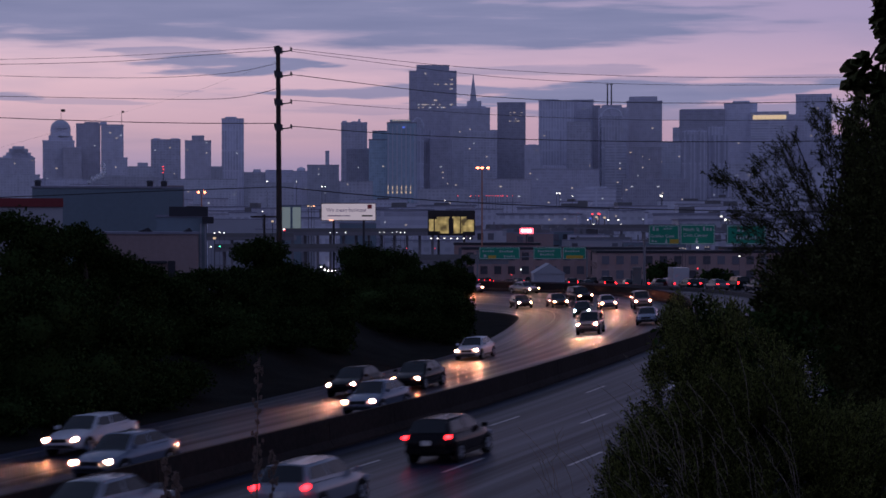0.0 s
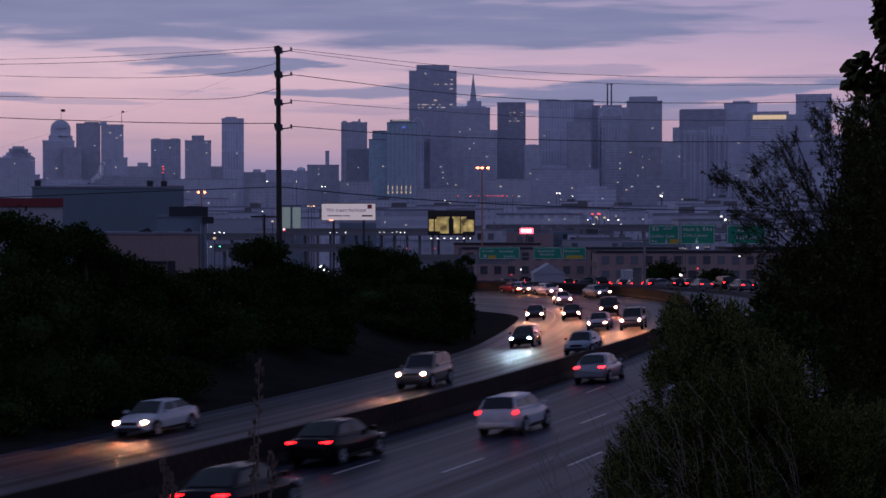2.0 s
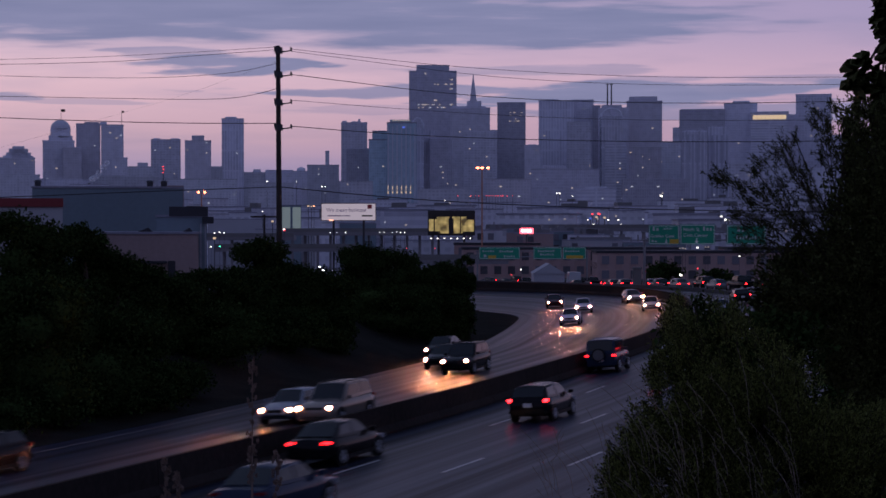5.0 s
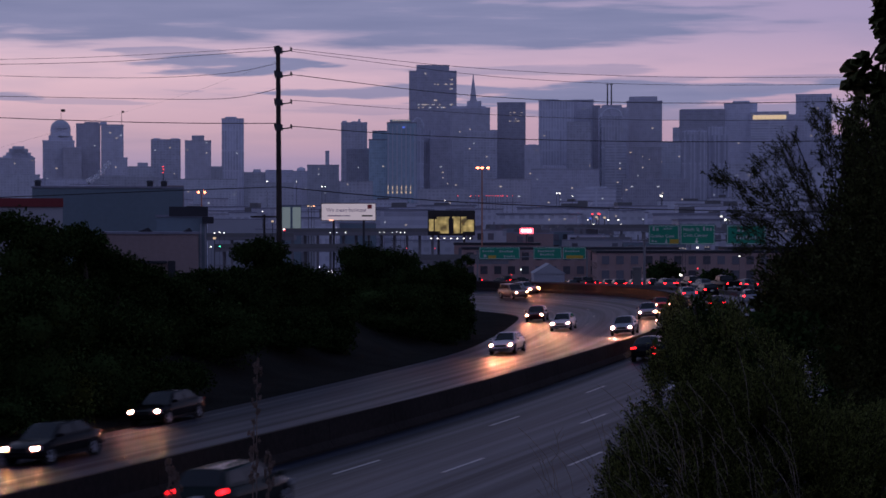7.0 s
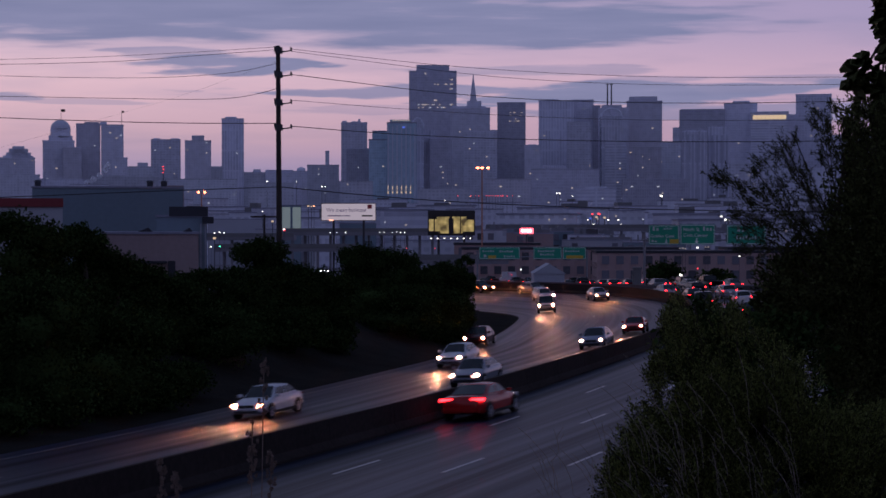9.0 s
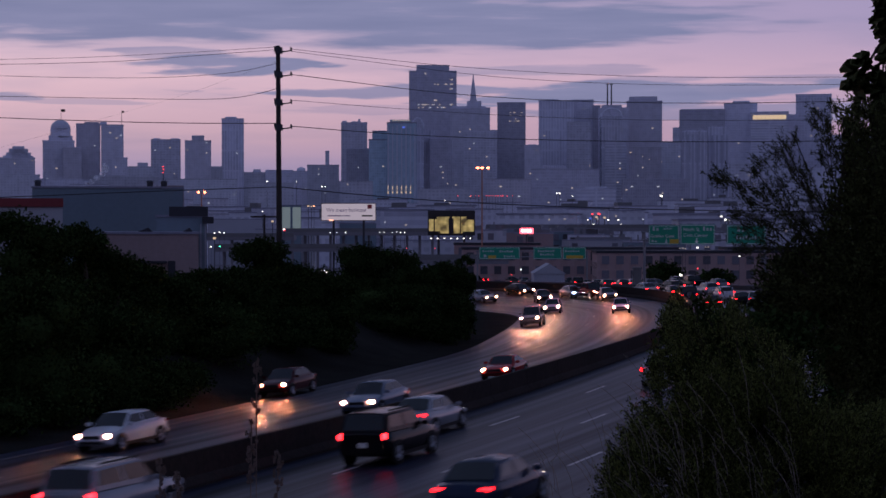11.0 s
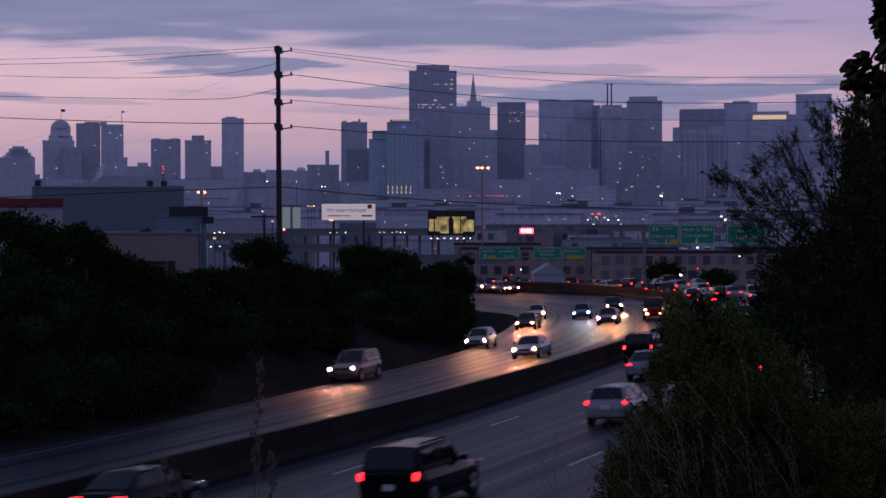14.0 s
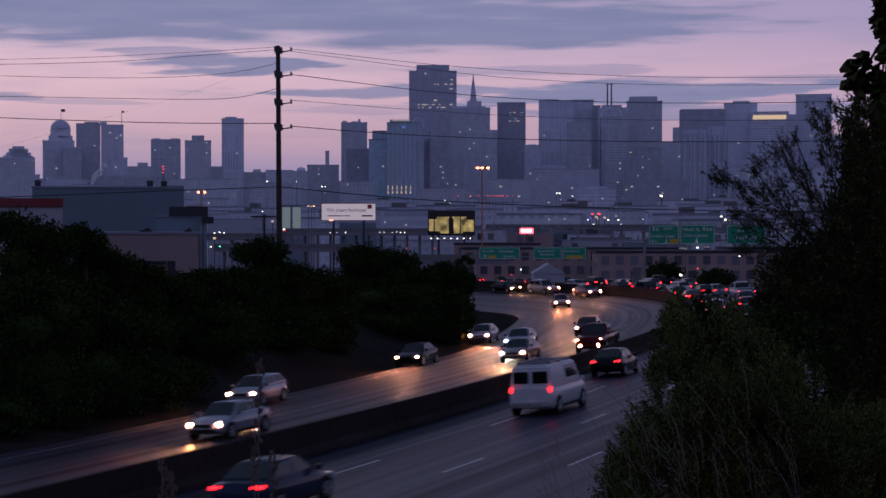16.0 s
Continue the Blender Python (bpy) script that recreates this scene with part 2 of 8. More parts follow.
# ---- building tools ----
def part(name, bm, material, parent=None, label="", smooth=False):
    me = bpy.data.meshes.new(name)
    bm.to_mesh(me)
    bm.free()
    for m in material if isinstance(material, (list, tuple)) else [material]:
        me.materials.append(m)
    if smooth:
        for p in me.polygons:
            p.use_smooth = True
    ob = new(name, me)
    if parent is not None:
        ob.parent = parent
    if label:
        tagged(ob, label)
    return ob


def box(bm, x0, y0, z0, x1, y1, z1, bevel=0.0, mi=0):
    vs = [bm.verts.new(p) for p in ((x0, y0, z0), (x1, y0, z0), (x1, y1, z0), (x0, y1, z0), (x0, y0, z1), (x1, y0, z1), (x1, y1, z1), (x0, y1, z1))]
    fs = [bm.faces.new([vs[i] for i in f]) for f in ((3, 2, 1, 0), (4, 5, 6, 7), (0, 1, 5, 4), (1, 2, 6, 5), (2, 3, 7, 6), (3, 0, 4, 7))]
    for f in fs:
        f.material_index = mi
    if bevel:
        bmesh.ops.bevel(bm, geom=list({e for f in fs for e in f.edges}), offset=bevel, segments=2, affect="EDGES")
    return bm


def bx(*a, **k):
    return box(bmesh.new(), *a, **k)


def tube(bm, p, q, r0, r1, n=8):
    p, q = Vector(p), Vector(q)
    rot = (q - p).to_track_quat("Z", "Y")
    rings = []
    for c, r in ((p, r0), (q, r1)):
        rings.append([bm.verts.new(c + rot @ Vector((r * math.cos(a), r * math.sin(a), 0))) for a in [2 * math.pi * i / n for i in range(n)]])
    for i in range(n):
        bm.faces.new((rings[0][i], rings[0][(i + 1) % n], rings[1][(i + 1) % n], rings[1][i]))
    bm.faces.new(rings[0][::-1])
    bm.faces.new(rings[1])
    return bm


def path_tube(bm, pts, r, n=5):
    pts = [Vector(p) for p in pts]
    rings = []
    for i, p in enumerate(pts):
        way = pts[min(i + 1, len(pts) - 1)] - pts[max(i - 1, 0)]
        rot = way.to_track_quat("Z", "Y")
        rings.append([bm.verts.new(p + rot @ Vector((r * math.cos(a), r * math.sin(a), 0))) for a in [2 * math.pi * k / n for k in range(n)]])
    for a, b in zip(rings, rings[1:]):
        for i in range(n):
            bm.faces.new((a[i], a[(i + 1) % n], b[(i + 1) % n], b[i]))
    bm.faces.new(rings[0][::-1])
    bm.faces.new(rings[-1])
    return bm


def thing(name, x, y, z, label, category, group="", rz=0.0):
    e = new(name)
    e.empty_display_size = 0.2
    e.matrix_basis = pose(x, y, z, 0, 0, rz)
    return tagged(e, label, category, group)


# ---- the road's line: centre of the median, from behind the viewer round the bend ----
KNOTS = [(-118, -220), (-62, -80), (-30, 0), (-18, 30), (-9.9, 50), (-5.9, 60), (-1.9, 70), (2, 80.6), (6.5, 94), (10.8, 107.3), (13.9, 117.5), (16.6, 128), (18.9, 139), (20.8, 148.2), (22.4, 157.5), (23.5, 166.6), (24.2, 176), (24.2, 186), (23.3, 195), (21.3, 203), (18.6, 209.3), (15.2, 214), (8.5, 220), (0, 226.5), (-20, 240), (-60, 266), (-300, 420)]


def road_line():
    P = np.array(KNOTS, float)
    Q = []
    for i in range(len(P) - 1):
        a, b, c, d = P[max(i - 1, 0)], P[i], P[i + 1], P[min(i + 2, len(P) - 1)]
        lb, la, lc = np.linalg.norm(c - b), max(np.linalg.norm(b - a), 1e-6), max(np.linalg.norm(d - c), 1e-6)
        m0 = ((c - b) / lb * la + (b - a) / la * lb) / (la + lb) * lb if i > 0 else (c - b)
        m1 = ((d - c) / lc * lb + (c - b) / lb * lc) / (lb + lc) * lb if i < len(P) - 2 else (c - b)
        n = max(2, int(lb))
        for t in np.arange(n) / n:
            h = t * t * (3 - 2 * t)
            Q.append(b * (1 - h) + c * h + m0 * (t ** 3 - 2 * t * t + t) + m1 * (t ** 3 - t * t))
    Q.append(P[-1])
    Q = np.array(Q)
    for _ in range(30):
        Q[1:-1] = 0.5 * Q[1:-1] + 0.25 * (Q[2:] + Q[:-2])
    S = np.r_[0, np.cumsum(np.linalg.norm(np.diff(Q, axis=0), axis=1))]
    G = np.arange(0, S[-1], 1.0)
    return G, np.c_[np.interp(G, S, Q[:, 0]), np.interp(G, S, Q[:, 1])]


BANK = 0.06  # the bend is banked: the carriageways fall to the left
ROAD_S, ROAD_C = road_line()
ROAD_T = np.gradient(ROAD_C, axis=0)
ROAD_T /= np.linalg.norm(ROAD_T, axis=1)[:, None]
ROAD_N = np.c_[ROAD_T[:, 1], -ROAD_T[:, 0]]


def on_road(s, d, z=0.0):
    """The place s metres along the median's line and d metres to its right."""
    c = [np.interp(s, ROAD_S, ROAD_C[:, i]) + d * np.interp(s, ROAD_S, ROAD_N[:, i]) for i in (0, 1)]
    return Vector((c[0], c[1], z + BANK * d))


def road_turn(s):
    return math.atan2(np.interp(s, ROAD_S, ROAD_T[:, 1]), np.interp(s, ROAD_S, ROAD_T[:, 0]))


def LEFT_EDGE(s):
    """Offset of the left edge of the paving: it widens to a ramp mouth in the bend."""
    return -14.3 - 2.2 * smooth01((s - 360) / 50.0) - 3.5 * smooth01((s - 420) / 30.0)


def RIGHT_EDGE(s):
    """Offset of the right edge of the paving: the outer lanes leave by the slip road."""
    return 16.5 - 8.0 * smooth01((s - 392) / 34.0)


def ribbon(name, section, s0, s1, material, step=2.0, parent=None, closed=True):
    """A section of (offset, height) points swept along the road."""
    ss = np.arange(s0, s1 + 0.01, step)
    V, F = [], []
    k = len(section)
    for s in ss:
        V += [tuple(on_road(s, float(LEFT_EDGE(s)) if d == "edge" else float(RIGHT_EDGE(s)) + float(d[5:] or 0) if isinstance(d, str) else d, z)) for d, z in section]
    m = k if closed else k - 1
    for i in range(len(ss) - 1):
        for j in range(m):
            a, b = i * k + j, i * k + (j + 1) % k
            F.append((a, b, b + k, a + k))
    if closed:
        F.append(tuple(range(k))[::-1])
        F.append(tuple((len(ss) - 1) * k + j for j in range(k)))
    me = bpy.data.meshes.new(name)
    me.from_pydata(V, [], F)
    me.materials.append(material)
    ob = new(name, me)
    bm = bmesh.new()
    bm.from_mesh(me)
    uv = bm.loops.layers.uv.new("road")
    for f in bm.faces:
        for lp in f.loops:
            i = lp.vert.index
            d = section[i % k][0]
            lp[uv].uv = (-14.2 if d == "edge" else 16.5 if isinstance(d, str) else d, ss[i // k])
    bmesh.ops.recalc_face_normals(bm, faces=bm.faces)
    bm.to_mesh(me)
    bm.free()
    ob.parent = parent
    return ob


def smooth01(t):
    t = np.clip(t, 0, 1)
    return t * t * (3 - 2 * t)


def ground_height(X, Y):
    X, Y = np.asarray(X, float), np.asarray(Y, float)
    shape = X.shape
    p = np.c_[X.ravel(), Y.ravel()]
    D = np.full(len(p), 1e9)
    I = np.zeros(len(p), int)
    for k in range(0, len(ROAD_C), 3):
        q = ((p - ROAD_C[k]) ** 2).sum(1)
        m = q < D
        D[m], I[m] = q[m], k
    d = ((p - ROAD_C[I]) * ROAD_N[I]).sum(1)
    d = np.where(np.sqrt(D) > abs(d) + 6, np.sign(d) * np.sqrt(D), d)
    y = p[:, 1]
    left = 3.4 * smooth01((-15.5 - d) / 11.0) * (1 - smooth01((y - 130) / 40.0))
    right = 4.7 * smooth01((d - 18.0) / 9.0) * (1 - smooth01((y - 60) / 40.0))
    near = 1 - smooth01((np.hypot(p[:, 0], y) - 250) / 200)
    h = (left + right) * near
    h = h + np.where(abs(d) > 18, 0.18 * np.sin(p[:, 0] * 0.9 + 0.5 * y) * np.cos(0.7 * y - 0.4 * p[:, 0]), 0) * near * np.clip(h, 0, 1)
    drop = 9.0 * smooth01((abs(d) - 22) / 14.0) * smooth01((y - 205) / 35.0)
    drop = np.maximum(drop, 9.0 * smooth01((d - 9.2) / 12.0) * smooth01((y - 196) / 16.0))
    bank = BANK * np.clip(d, -19, 18) * (1 - smooth01((abs(d) - 19) / 12.0))
    return (h + bank - 0.07 - drop).reshape(shape)


# ---- ground, road, barriers ----
def build_ground():
    xs = np.r_[[-4500, -2500, -1200, -600, -350, -220, -160], np.arange(-120, 121, 2.5), [160, 220, 350, 600, 1200, 2500, 4500]]
    ys = np.r_[[-3000, -1200, -500, -300, -200], np.arange(-140, 261, 2.5), [280, 320, 400, 550, 900, 1500, 2500, 4700]]
    X, Y = np.meshgrid(xs, ys)
    Z = ground_height(X, Y)
    n, m = X.shape
    V = np.c_[X.ravel(), Y.ravel(), Z.ravel()].tolist()
    F = [(i * m + j, i * m + j + 1, (i + 1) * m + j + 1, (i + 1) * m + j) for i in range(n - 1) for j in range(m - 1)]
    me = bpy.data.meshes.new("ground")
    me.from_pydata(V, [], F)
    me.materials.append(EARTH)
    for p in me.polygons:
        p.use_smooth = True
    tagged(new("ground", me), "dark dry grassy slopes and city ground", "ground", kind="structure")


build_ground()
ROAD_END = 720
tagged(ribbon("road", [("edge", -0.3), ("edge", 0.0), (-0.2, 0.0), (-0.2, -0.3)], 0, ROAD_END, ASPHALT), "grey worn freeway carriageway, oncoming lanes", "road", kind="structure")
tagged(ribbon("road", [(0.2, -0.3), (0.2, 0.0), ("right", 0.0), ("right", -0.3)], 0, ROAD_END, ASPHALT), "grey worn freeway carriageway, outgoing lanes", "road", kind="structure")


def build_barrier():
    e = tagged(new("median_barrier"), "dark stained concrete median barrier, deep shade put into its colour", "barrier", kind="structure")
    sec = [(-0.32, -0.02), (-0.32, 0.1), (-0.14, 0.35), (-0.1, 1.12), (0.1, 1.12), (0.14, 0.35), (0.32, 0.1), (0.32, -0.02)]
    s = 60.0
    while s < 640:
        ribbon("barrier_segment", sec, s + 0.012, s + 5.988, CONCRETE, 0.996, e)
        s += 6.0


build_barrier()


def build_lines():
    lines = tagged(new("lane_markings"), "worn white dashed lane lines and edge lines on the asphalt", "road markings", kind="structure")
    flat = lambda d, w: [(d - w, 0.002), (d - w, 0.006), (d + w, 0.006), (d + w, 0.002)]
    for d, start in ((3.6, 299.0), (7.3, 299.2), (11.0, 300.6), (-5.4, 262.0), (-9.1, 266.0)):
        last = 400 if d > 8 else 470
        s = start - 14.63 * int((start - 200) / 14.63)
        while s < last:
            ribbon("dash", flat(d, 0.07), s, s + 3.66, LINE if d > 0 else WORN_LINE, 1.22, lines)
            s += 14.63
    for d, m in ((14.7, WORN_LINE), (-12.9, WORN_LINE)):
        ribbon("edge_line", flat(d, 0.05), 150, 520 if d < 0 else 390, m, 2.0, lines)


build_lines()
tagged(ribbon("outer_barrier", [("right0.1", -0.1), ("right0.15", 0.4), ("right0.4", 0.4), ("right0.5", -0.1)], 400, 560, WORN_CONCRETE), "grey concrete parapet along the outer lane of the bend", "barrier", kind="structure")


SLIP = ((52, 165, 0.9), (46, 180, 0.9), (38, 205, 0.5), (31.4, 235, -0.3), (26, 305, -2.6), (20.6, 378, -4.9), (15, 408, -5.4), (3, 423, -5.7), (-15, 431, -6.1), (-40, 442, -6.5), (-120, 470, -7.5))


def build_ramp():
    """A slip road that leaves the bend, drops to the flats and swings left."""
    e = tagged(new("slip_road"), "grey concrete slip road falling away behind the bend", "road", kind="structure")
    P = [Vector(p) for p in SLIP]
    V, F, W, E2 = [], [], [], []
    for i, p in enumerate(P):
        way = P[min(i + 1, len(P) - 1)] - P[max(i - 1, 0)]
        n = Vector((way.y, -way.x, 0)).normalized()
        V += [tuple(p - n * 4 + Vector((0, 0, dz))) for dz in (-1.0, 0.0)] + [tuple(p + n * 4 + Vector((0, 0, dz))) for dz in (0.0, -1.0)]
        W += [tuple(p + n * k + Vector((0, 0, dz))) for k, dz in ((4.0, -1.0), (4.0, 0.55), (4.25, 0.55), (4.25, -1.0))]
    for i in range(len(P) - 1):
        for j in range(4):
            a, b = i * 4 + j, i * 4 + (j + 1) % 4
            F.append((a, b, b + 4, a + 4))
    for name, vs, m in (("deck", V, ASPHALT), ("parapet", W, WORN_CONCRETE)):
        me = bpy.data.meshes.new(name)
        me.from_pydata(vs, [], F)
        me.materials.append(m)
        ob = new(name, me)
        ob.parent = e
    for i in range(3, len(P) - 1):
        for f in (0.0, 0.5):
            q = P[i].lerp(P[i + 1], f)
            part("pillar", tube(bmesh.new(), (q.x, q.y, -9.2), (q.x, q.y, q.z - 0.98), 0.7, 0.7, 10), CONCRETE, e)


build_ramp()
for px, py, w, top in ((26.3, 237.5, 1.1, 2.4), (27.9, 226.5, 0.9, 0.6)):
    t = thing("concrete_pier", px, py, -9.2, "pale upright concrete pier beside the slip road", "pier")
    part("shaft", bx(-w / 2, -0.4, 0, w / 2, 0.4, top + 9.2, 0.06), PALE_CONCRETE, t)
    part("cap", bx(-w / 2 - 0.1, -0.5, top + 9.15, w / 2 + 0.1, 0.5, top + 9.4, 0.04), PALE_CONCRETE, t)


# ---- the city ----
# haze is put into these colours: pale, bluish, with little contrast
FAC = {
    "stone": facade("hazed_stone_facade", (0.45, 0.45, 0.56), (0.38, 0.38, 0.485), 3.2, 3.6, 1.5),
    "dark": facade("hazed_granite_facade", (0.33, 0.33, 0.42), (0.27, 0.27, 0.36), 2.6, 3.9, 1.1),
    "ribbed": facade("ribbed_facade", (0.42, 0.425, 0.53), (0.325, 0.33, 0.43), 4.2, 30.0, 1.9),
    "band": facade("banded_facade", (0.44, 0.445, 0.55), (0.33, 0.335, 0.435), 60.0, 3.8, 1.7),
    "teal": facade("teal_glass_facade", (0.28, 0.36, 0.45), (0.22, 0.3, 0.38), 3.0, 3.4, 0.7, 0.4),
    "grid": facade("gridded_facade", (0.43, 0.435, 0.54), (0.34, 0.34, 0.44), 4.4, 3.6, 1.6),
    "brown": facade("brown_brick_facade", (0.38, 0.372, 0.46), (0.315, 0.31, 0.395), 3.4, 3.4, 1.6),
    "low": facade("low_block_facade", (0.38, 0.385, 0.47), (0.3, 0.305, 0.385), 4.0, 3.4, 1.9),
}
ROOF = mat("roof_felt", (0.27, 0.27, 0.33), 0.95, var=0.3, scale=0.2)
WIN_WARM = glow("lit_window_warm", (1.0, 0.82, 0.72), 0.36)
WIN_COOL = glow("lit_window_cool", (0.85, 0.88, 1.0), 0.36)
LAMP_WHITE = glow("street_light_white", (1.0, 0.93, 0.85), 3.5)
LAMP_SODIUM = glow("street_light_sodium", (1.0, 0.42, 0.25), 2.4)
LAMP_RED = glow("red_beacon", (1.0, 0.06, 0.08), 2.0)
LAMP_BLUE = glow("blue_sign_light", (0.15, 0.25, 1.0), 0.5)
SIGN_RED = glow("red_lit_sign", (1.0, 0.09, 0.13), 4)
SIGN_GOLD = glow("gold_lit_band", (1.0, 0.72, 0.45), 0.6)
GREENISH = glow("green_lamp", (0.1, 1.0, 0.6), 4)

WINDOW_MESH = {}


def window_mesh(key, w, h, m):
    if key not in WINDOW_MESH:
        bm = bx(-w / 2, -0.25, -h / 2, w / 2, 0.0, h / 2)
        me = bpy.data.meshes.new("window")
        bm.to_mesh(me)
        bm.free()
        me.materials.append(m)
        WINDOW_MESH[key] = me
    return WINDOW_MESH[key]


def lit(parent, x, y, z, key="warm", w=2.0, h=1.6):
    m = {"warm": WIN_WARM, "cool": WIN_COOL, "white": LAMP_WHITE, "red": LAMP_RED, "gold": SIGN_GOLD, "blue": LAMP_BLUE, "green": GREENISH, "sodium": LAMP_SODIUM}[key]
    ob = new("window" if key in ("warm", "cool") else "lamp", window_mesh((key, w, h), w, h, m))
    ob.parent = parent
    ob.location = (x, y, z)
    return ob


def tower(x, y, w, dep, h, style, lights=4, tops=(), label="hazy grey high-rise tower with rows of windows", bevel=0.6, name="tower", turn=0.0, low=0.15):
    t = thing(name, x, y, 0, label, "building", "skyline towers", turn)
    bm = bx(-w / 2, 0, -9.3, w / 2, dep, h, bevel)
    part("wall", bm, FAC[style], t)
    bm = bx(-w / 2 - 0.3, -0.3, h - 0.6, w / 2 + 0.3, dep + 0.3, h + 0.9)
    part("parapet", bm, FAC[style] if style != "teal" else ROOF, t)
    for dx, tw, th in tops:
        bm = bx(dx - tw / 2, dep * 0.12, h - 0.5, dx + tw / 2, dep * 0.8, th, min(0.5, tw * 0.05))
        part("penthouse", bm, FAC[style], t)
    rnd = random.Random(int(x * 7 + h * 13))
    for _ in range(lights):
        zz = (low + (0.97 - low) * rnd.random()) * h
        zz = round(zz / 3.7) * 3.7 + 1.2
        xx = round(rnd.uniform(-0.46, 0.46) * w / 3.0) * 3.0
        if abs(xx) < w / 2 - 1.2 and zz < h - 2:
            lit(t, xx, -0.02, zz, "warm" if rnd.random() < 0.7 else "cool", rnd.choice((1.4, 2.0, 2.6)), 1.3)
    return t


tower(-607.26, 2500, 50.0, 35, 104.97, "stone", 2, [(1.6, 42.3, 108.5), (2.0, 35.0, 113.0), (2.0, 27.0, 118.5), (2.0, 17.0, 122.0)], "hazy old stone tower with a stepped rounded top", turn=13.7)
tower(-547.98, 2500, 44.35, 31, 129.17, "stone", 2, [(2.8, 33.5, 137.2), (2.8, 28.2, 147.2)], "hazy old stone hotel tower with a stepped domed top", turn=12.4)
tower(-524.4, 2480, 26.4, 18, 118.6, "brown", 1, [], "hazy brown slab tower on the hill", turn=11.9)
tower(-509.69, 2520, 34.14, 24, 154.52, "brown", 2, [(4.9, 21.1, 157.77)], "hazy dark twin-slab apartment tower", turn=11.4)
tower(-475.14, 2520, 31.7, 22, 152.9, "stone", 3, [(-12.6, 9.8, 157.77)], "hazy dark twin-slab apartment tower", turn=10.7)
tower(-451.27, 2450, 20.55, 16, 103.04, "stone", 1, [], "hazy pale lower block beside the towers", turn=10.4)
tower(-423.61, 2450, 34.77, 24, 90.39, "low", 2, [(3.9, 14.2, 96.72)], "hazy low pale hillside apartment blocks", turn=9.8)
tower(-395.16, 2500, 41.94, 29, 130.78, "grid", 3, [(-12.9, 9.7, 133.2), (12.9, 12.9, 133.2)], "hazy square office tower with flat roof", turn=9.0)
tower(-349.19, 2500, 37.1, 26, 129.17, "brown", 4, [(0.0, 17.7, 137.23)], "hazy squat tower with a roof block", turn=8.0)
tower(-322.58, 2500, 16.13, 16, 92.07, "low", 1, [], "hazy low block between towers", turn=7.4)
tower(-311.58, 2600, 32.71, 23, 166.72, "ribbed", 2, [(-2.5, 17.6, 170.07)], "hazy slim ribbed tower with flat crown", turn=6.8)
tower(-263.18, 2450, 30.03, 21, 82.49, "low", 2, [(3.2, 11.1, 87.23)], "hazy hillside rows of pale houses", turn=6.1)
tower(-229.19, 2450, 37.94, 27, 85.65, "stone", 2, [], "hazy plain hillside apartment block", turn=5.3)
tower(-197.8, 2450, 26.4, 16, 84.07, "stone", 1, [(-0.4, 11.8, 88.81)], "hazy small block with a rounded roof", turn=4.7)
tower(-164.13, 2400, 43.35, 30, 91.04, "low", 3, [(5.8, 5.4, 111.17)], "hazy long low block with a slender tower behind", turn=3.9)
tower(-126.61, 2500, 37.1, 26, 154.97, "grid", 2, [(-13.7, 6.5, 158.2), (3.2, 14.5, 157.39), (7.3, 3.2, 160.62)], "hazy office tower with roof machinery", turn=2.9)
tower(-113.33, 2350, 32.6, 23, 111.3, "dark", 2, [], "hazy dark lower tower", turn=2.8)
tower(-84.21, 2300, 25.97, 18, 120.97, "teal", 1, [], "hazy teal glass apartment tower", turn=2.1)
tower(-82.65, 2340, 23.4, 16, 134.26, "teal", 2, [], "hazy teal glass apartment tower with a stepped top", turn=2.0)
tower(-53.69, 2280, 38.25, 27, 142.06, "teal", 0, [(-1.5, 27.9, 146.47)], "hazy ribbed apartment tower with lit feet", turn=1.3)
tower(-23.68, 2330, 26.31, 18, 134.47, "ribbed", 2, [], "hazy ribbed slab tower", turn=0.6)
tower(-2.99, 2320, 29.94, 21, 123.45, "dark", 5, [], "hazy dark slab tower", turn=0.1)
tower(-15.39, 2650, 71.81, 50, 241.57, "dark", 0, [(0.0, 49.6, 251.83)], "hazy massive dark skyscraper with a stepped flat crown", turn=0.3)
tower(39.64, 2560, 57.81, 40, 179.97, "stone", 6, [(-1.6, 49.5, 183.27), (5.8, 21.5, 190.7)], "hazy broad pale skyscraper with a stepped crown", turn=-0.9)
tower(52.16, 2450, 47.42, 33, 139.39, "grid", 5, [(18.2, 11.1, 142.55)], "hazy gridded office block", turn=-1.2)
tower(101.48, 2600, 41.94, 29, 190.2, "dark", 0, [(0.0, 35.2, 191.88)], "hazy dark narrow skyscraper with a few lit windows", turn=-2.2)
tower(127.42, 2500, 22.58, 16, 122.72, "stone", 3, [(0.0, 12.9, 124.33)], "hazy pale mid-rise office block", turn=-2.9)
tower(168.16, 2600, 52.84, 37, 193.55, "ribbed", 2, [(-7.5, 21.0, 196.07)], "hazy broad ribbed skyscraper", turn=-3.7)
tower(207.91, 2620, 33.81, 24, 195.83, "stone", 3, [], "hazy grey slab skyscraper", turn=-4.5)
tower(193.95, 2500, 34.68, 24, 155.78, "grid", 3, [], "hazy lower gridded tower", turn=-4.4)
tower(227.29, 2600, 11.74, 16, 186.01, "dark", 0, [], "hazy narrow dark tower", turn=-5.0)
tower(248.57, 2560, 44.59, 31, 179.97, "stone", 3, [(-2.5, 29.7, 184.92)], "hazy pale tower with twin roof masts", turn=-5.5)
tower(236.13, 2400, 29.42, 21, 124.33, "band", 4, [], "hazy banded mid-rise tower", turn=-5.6)
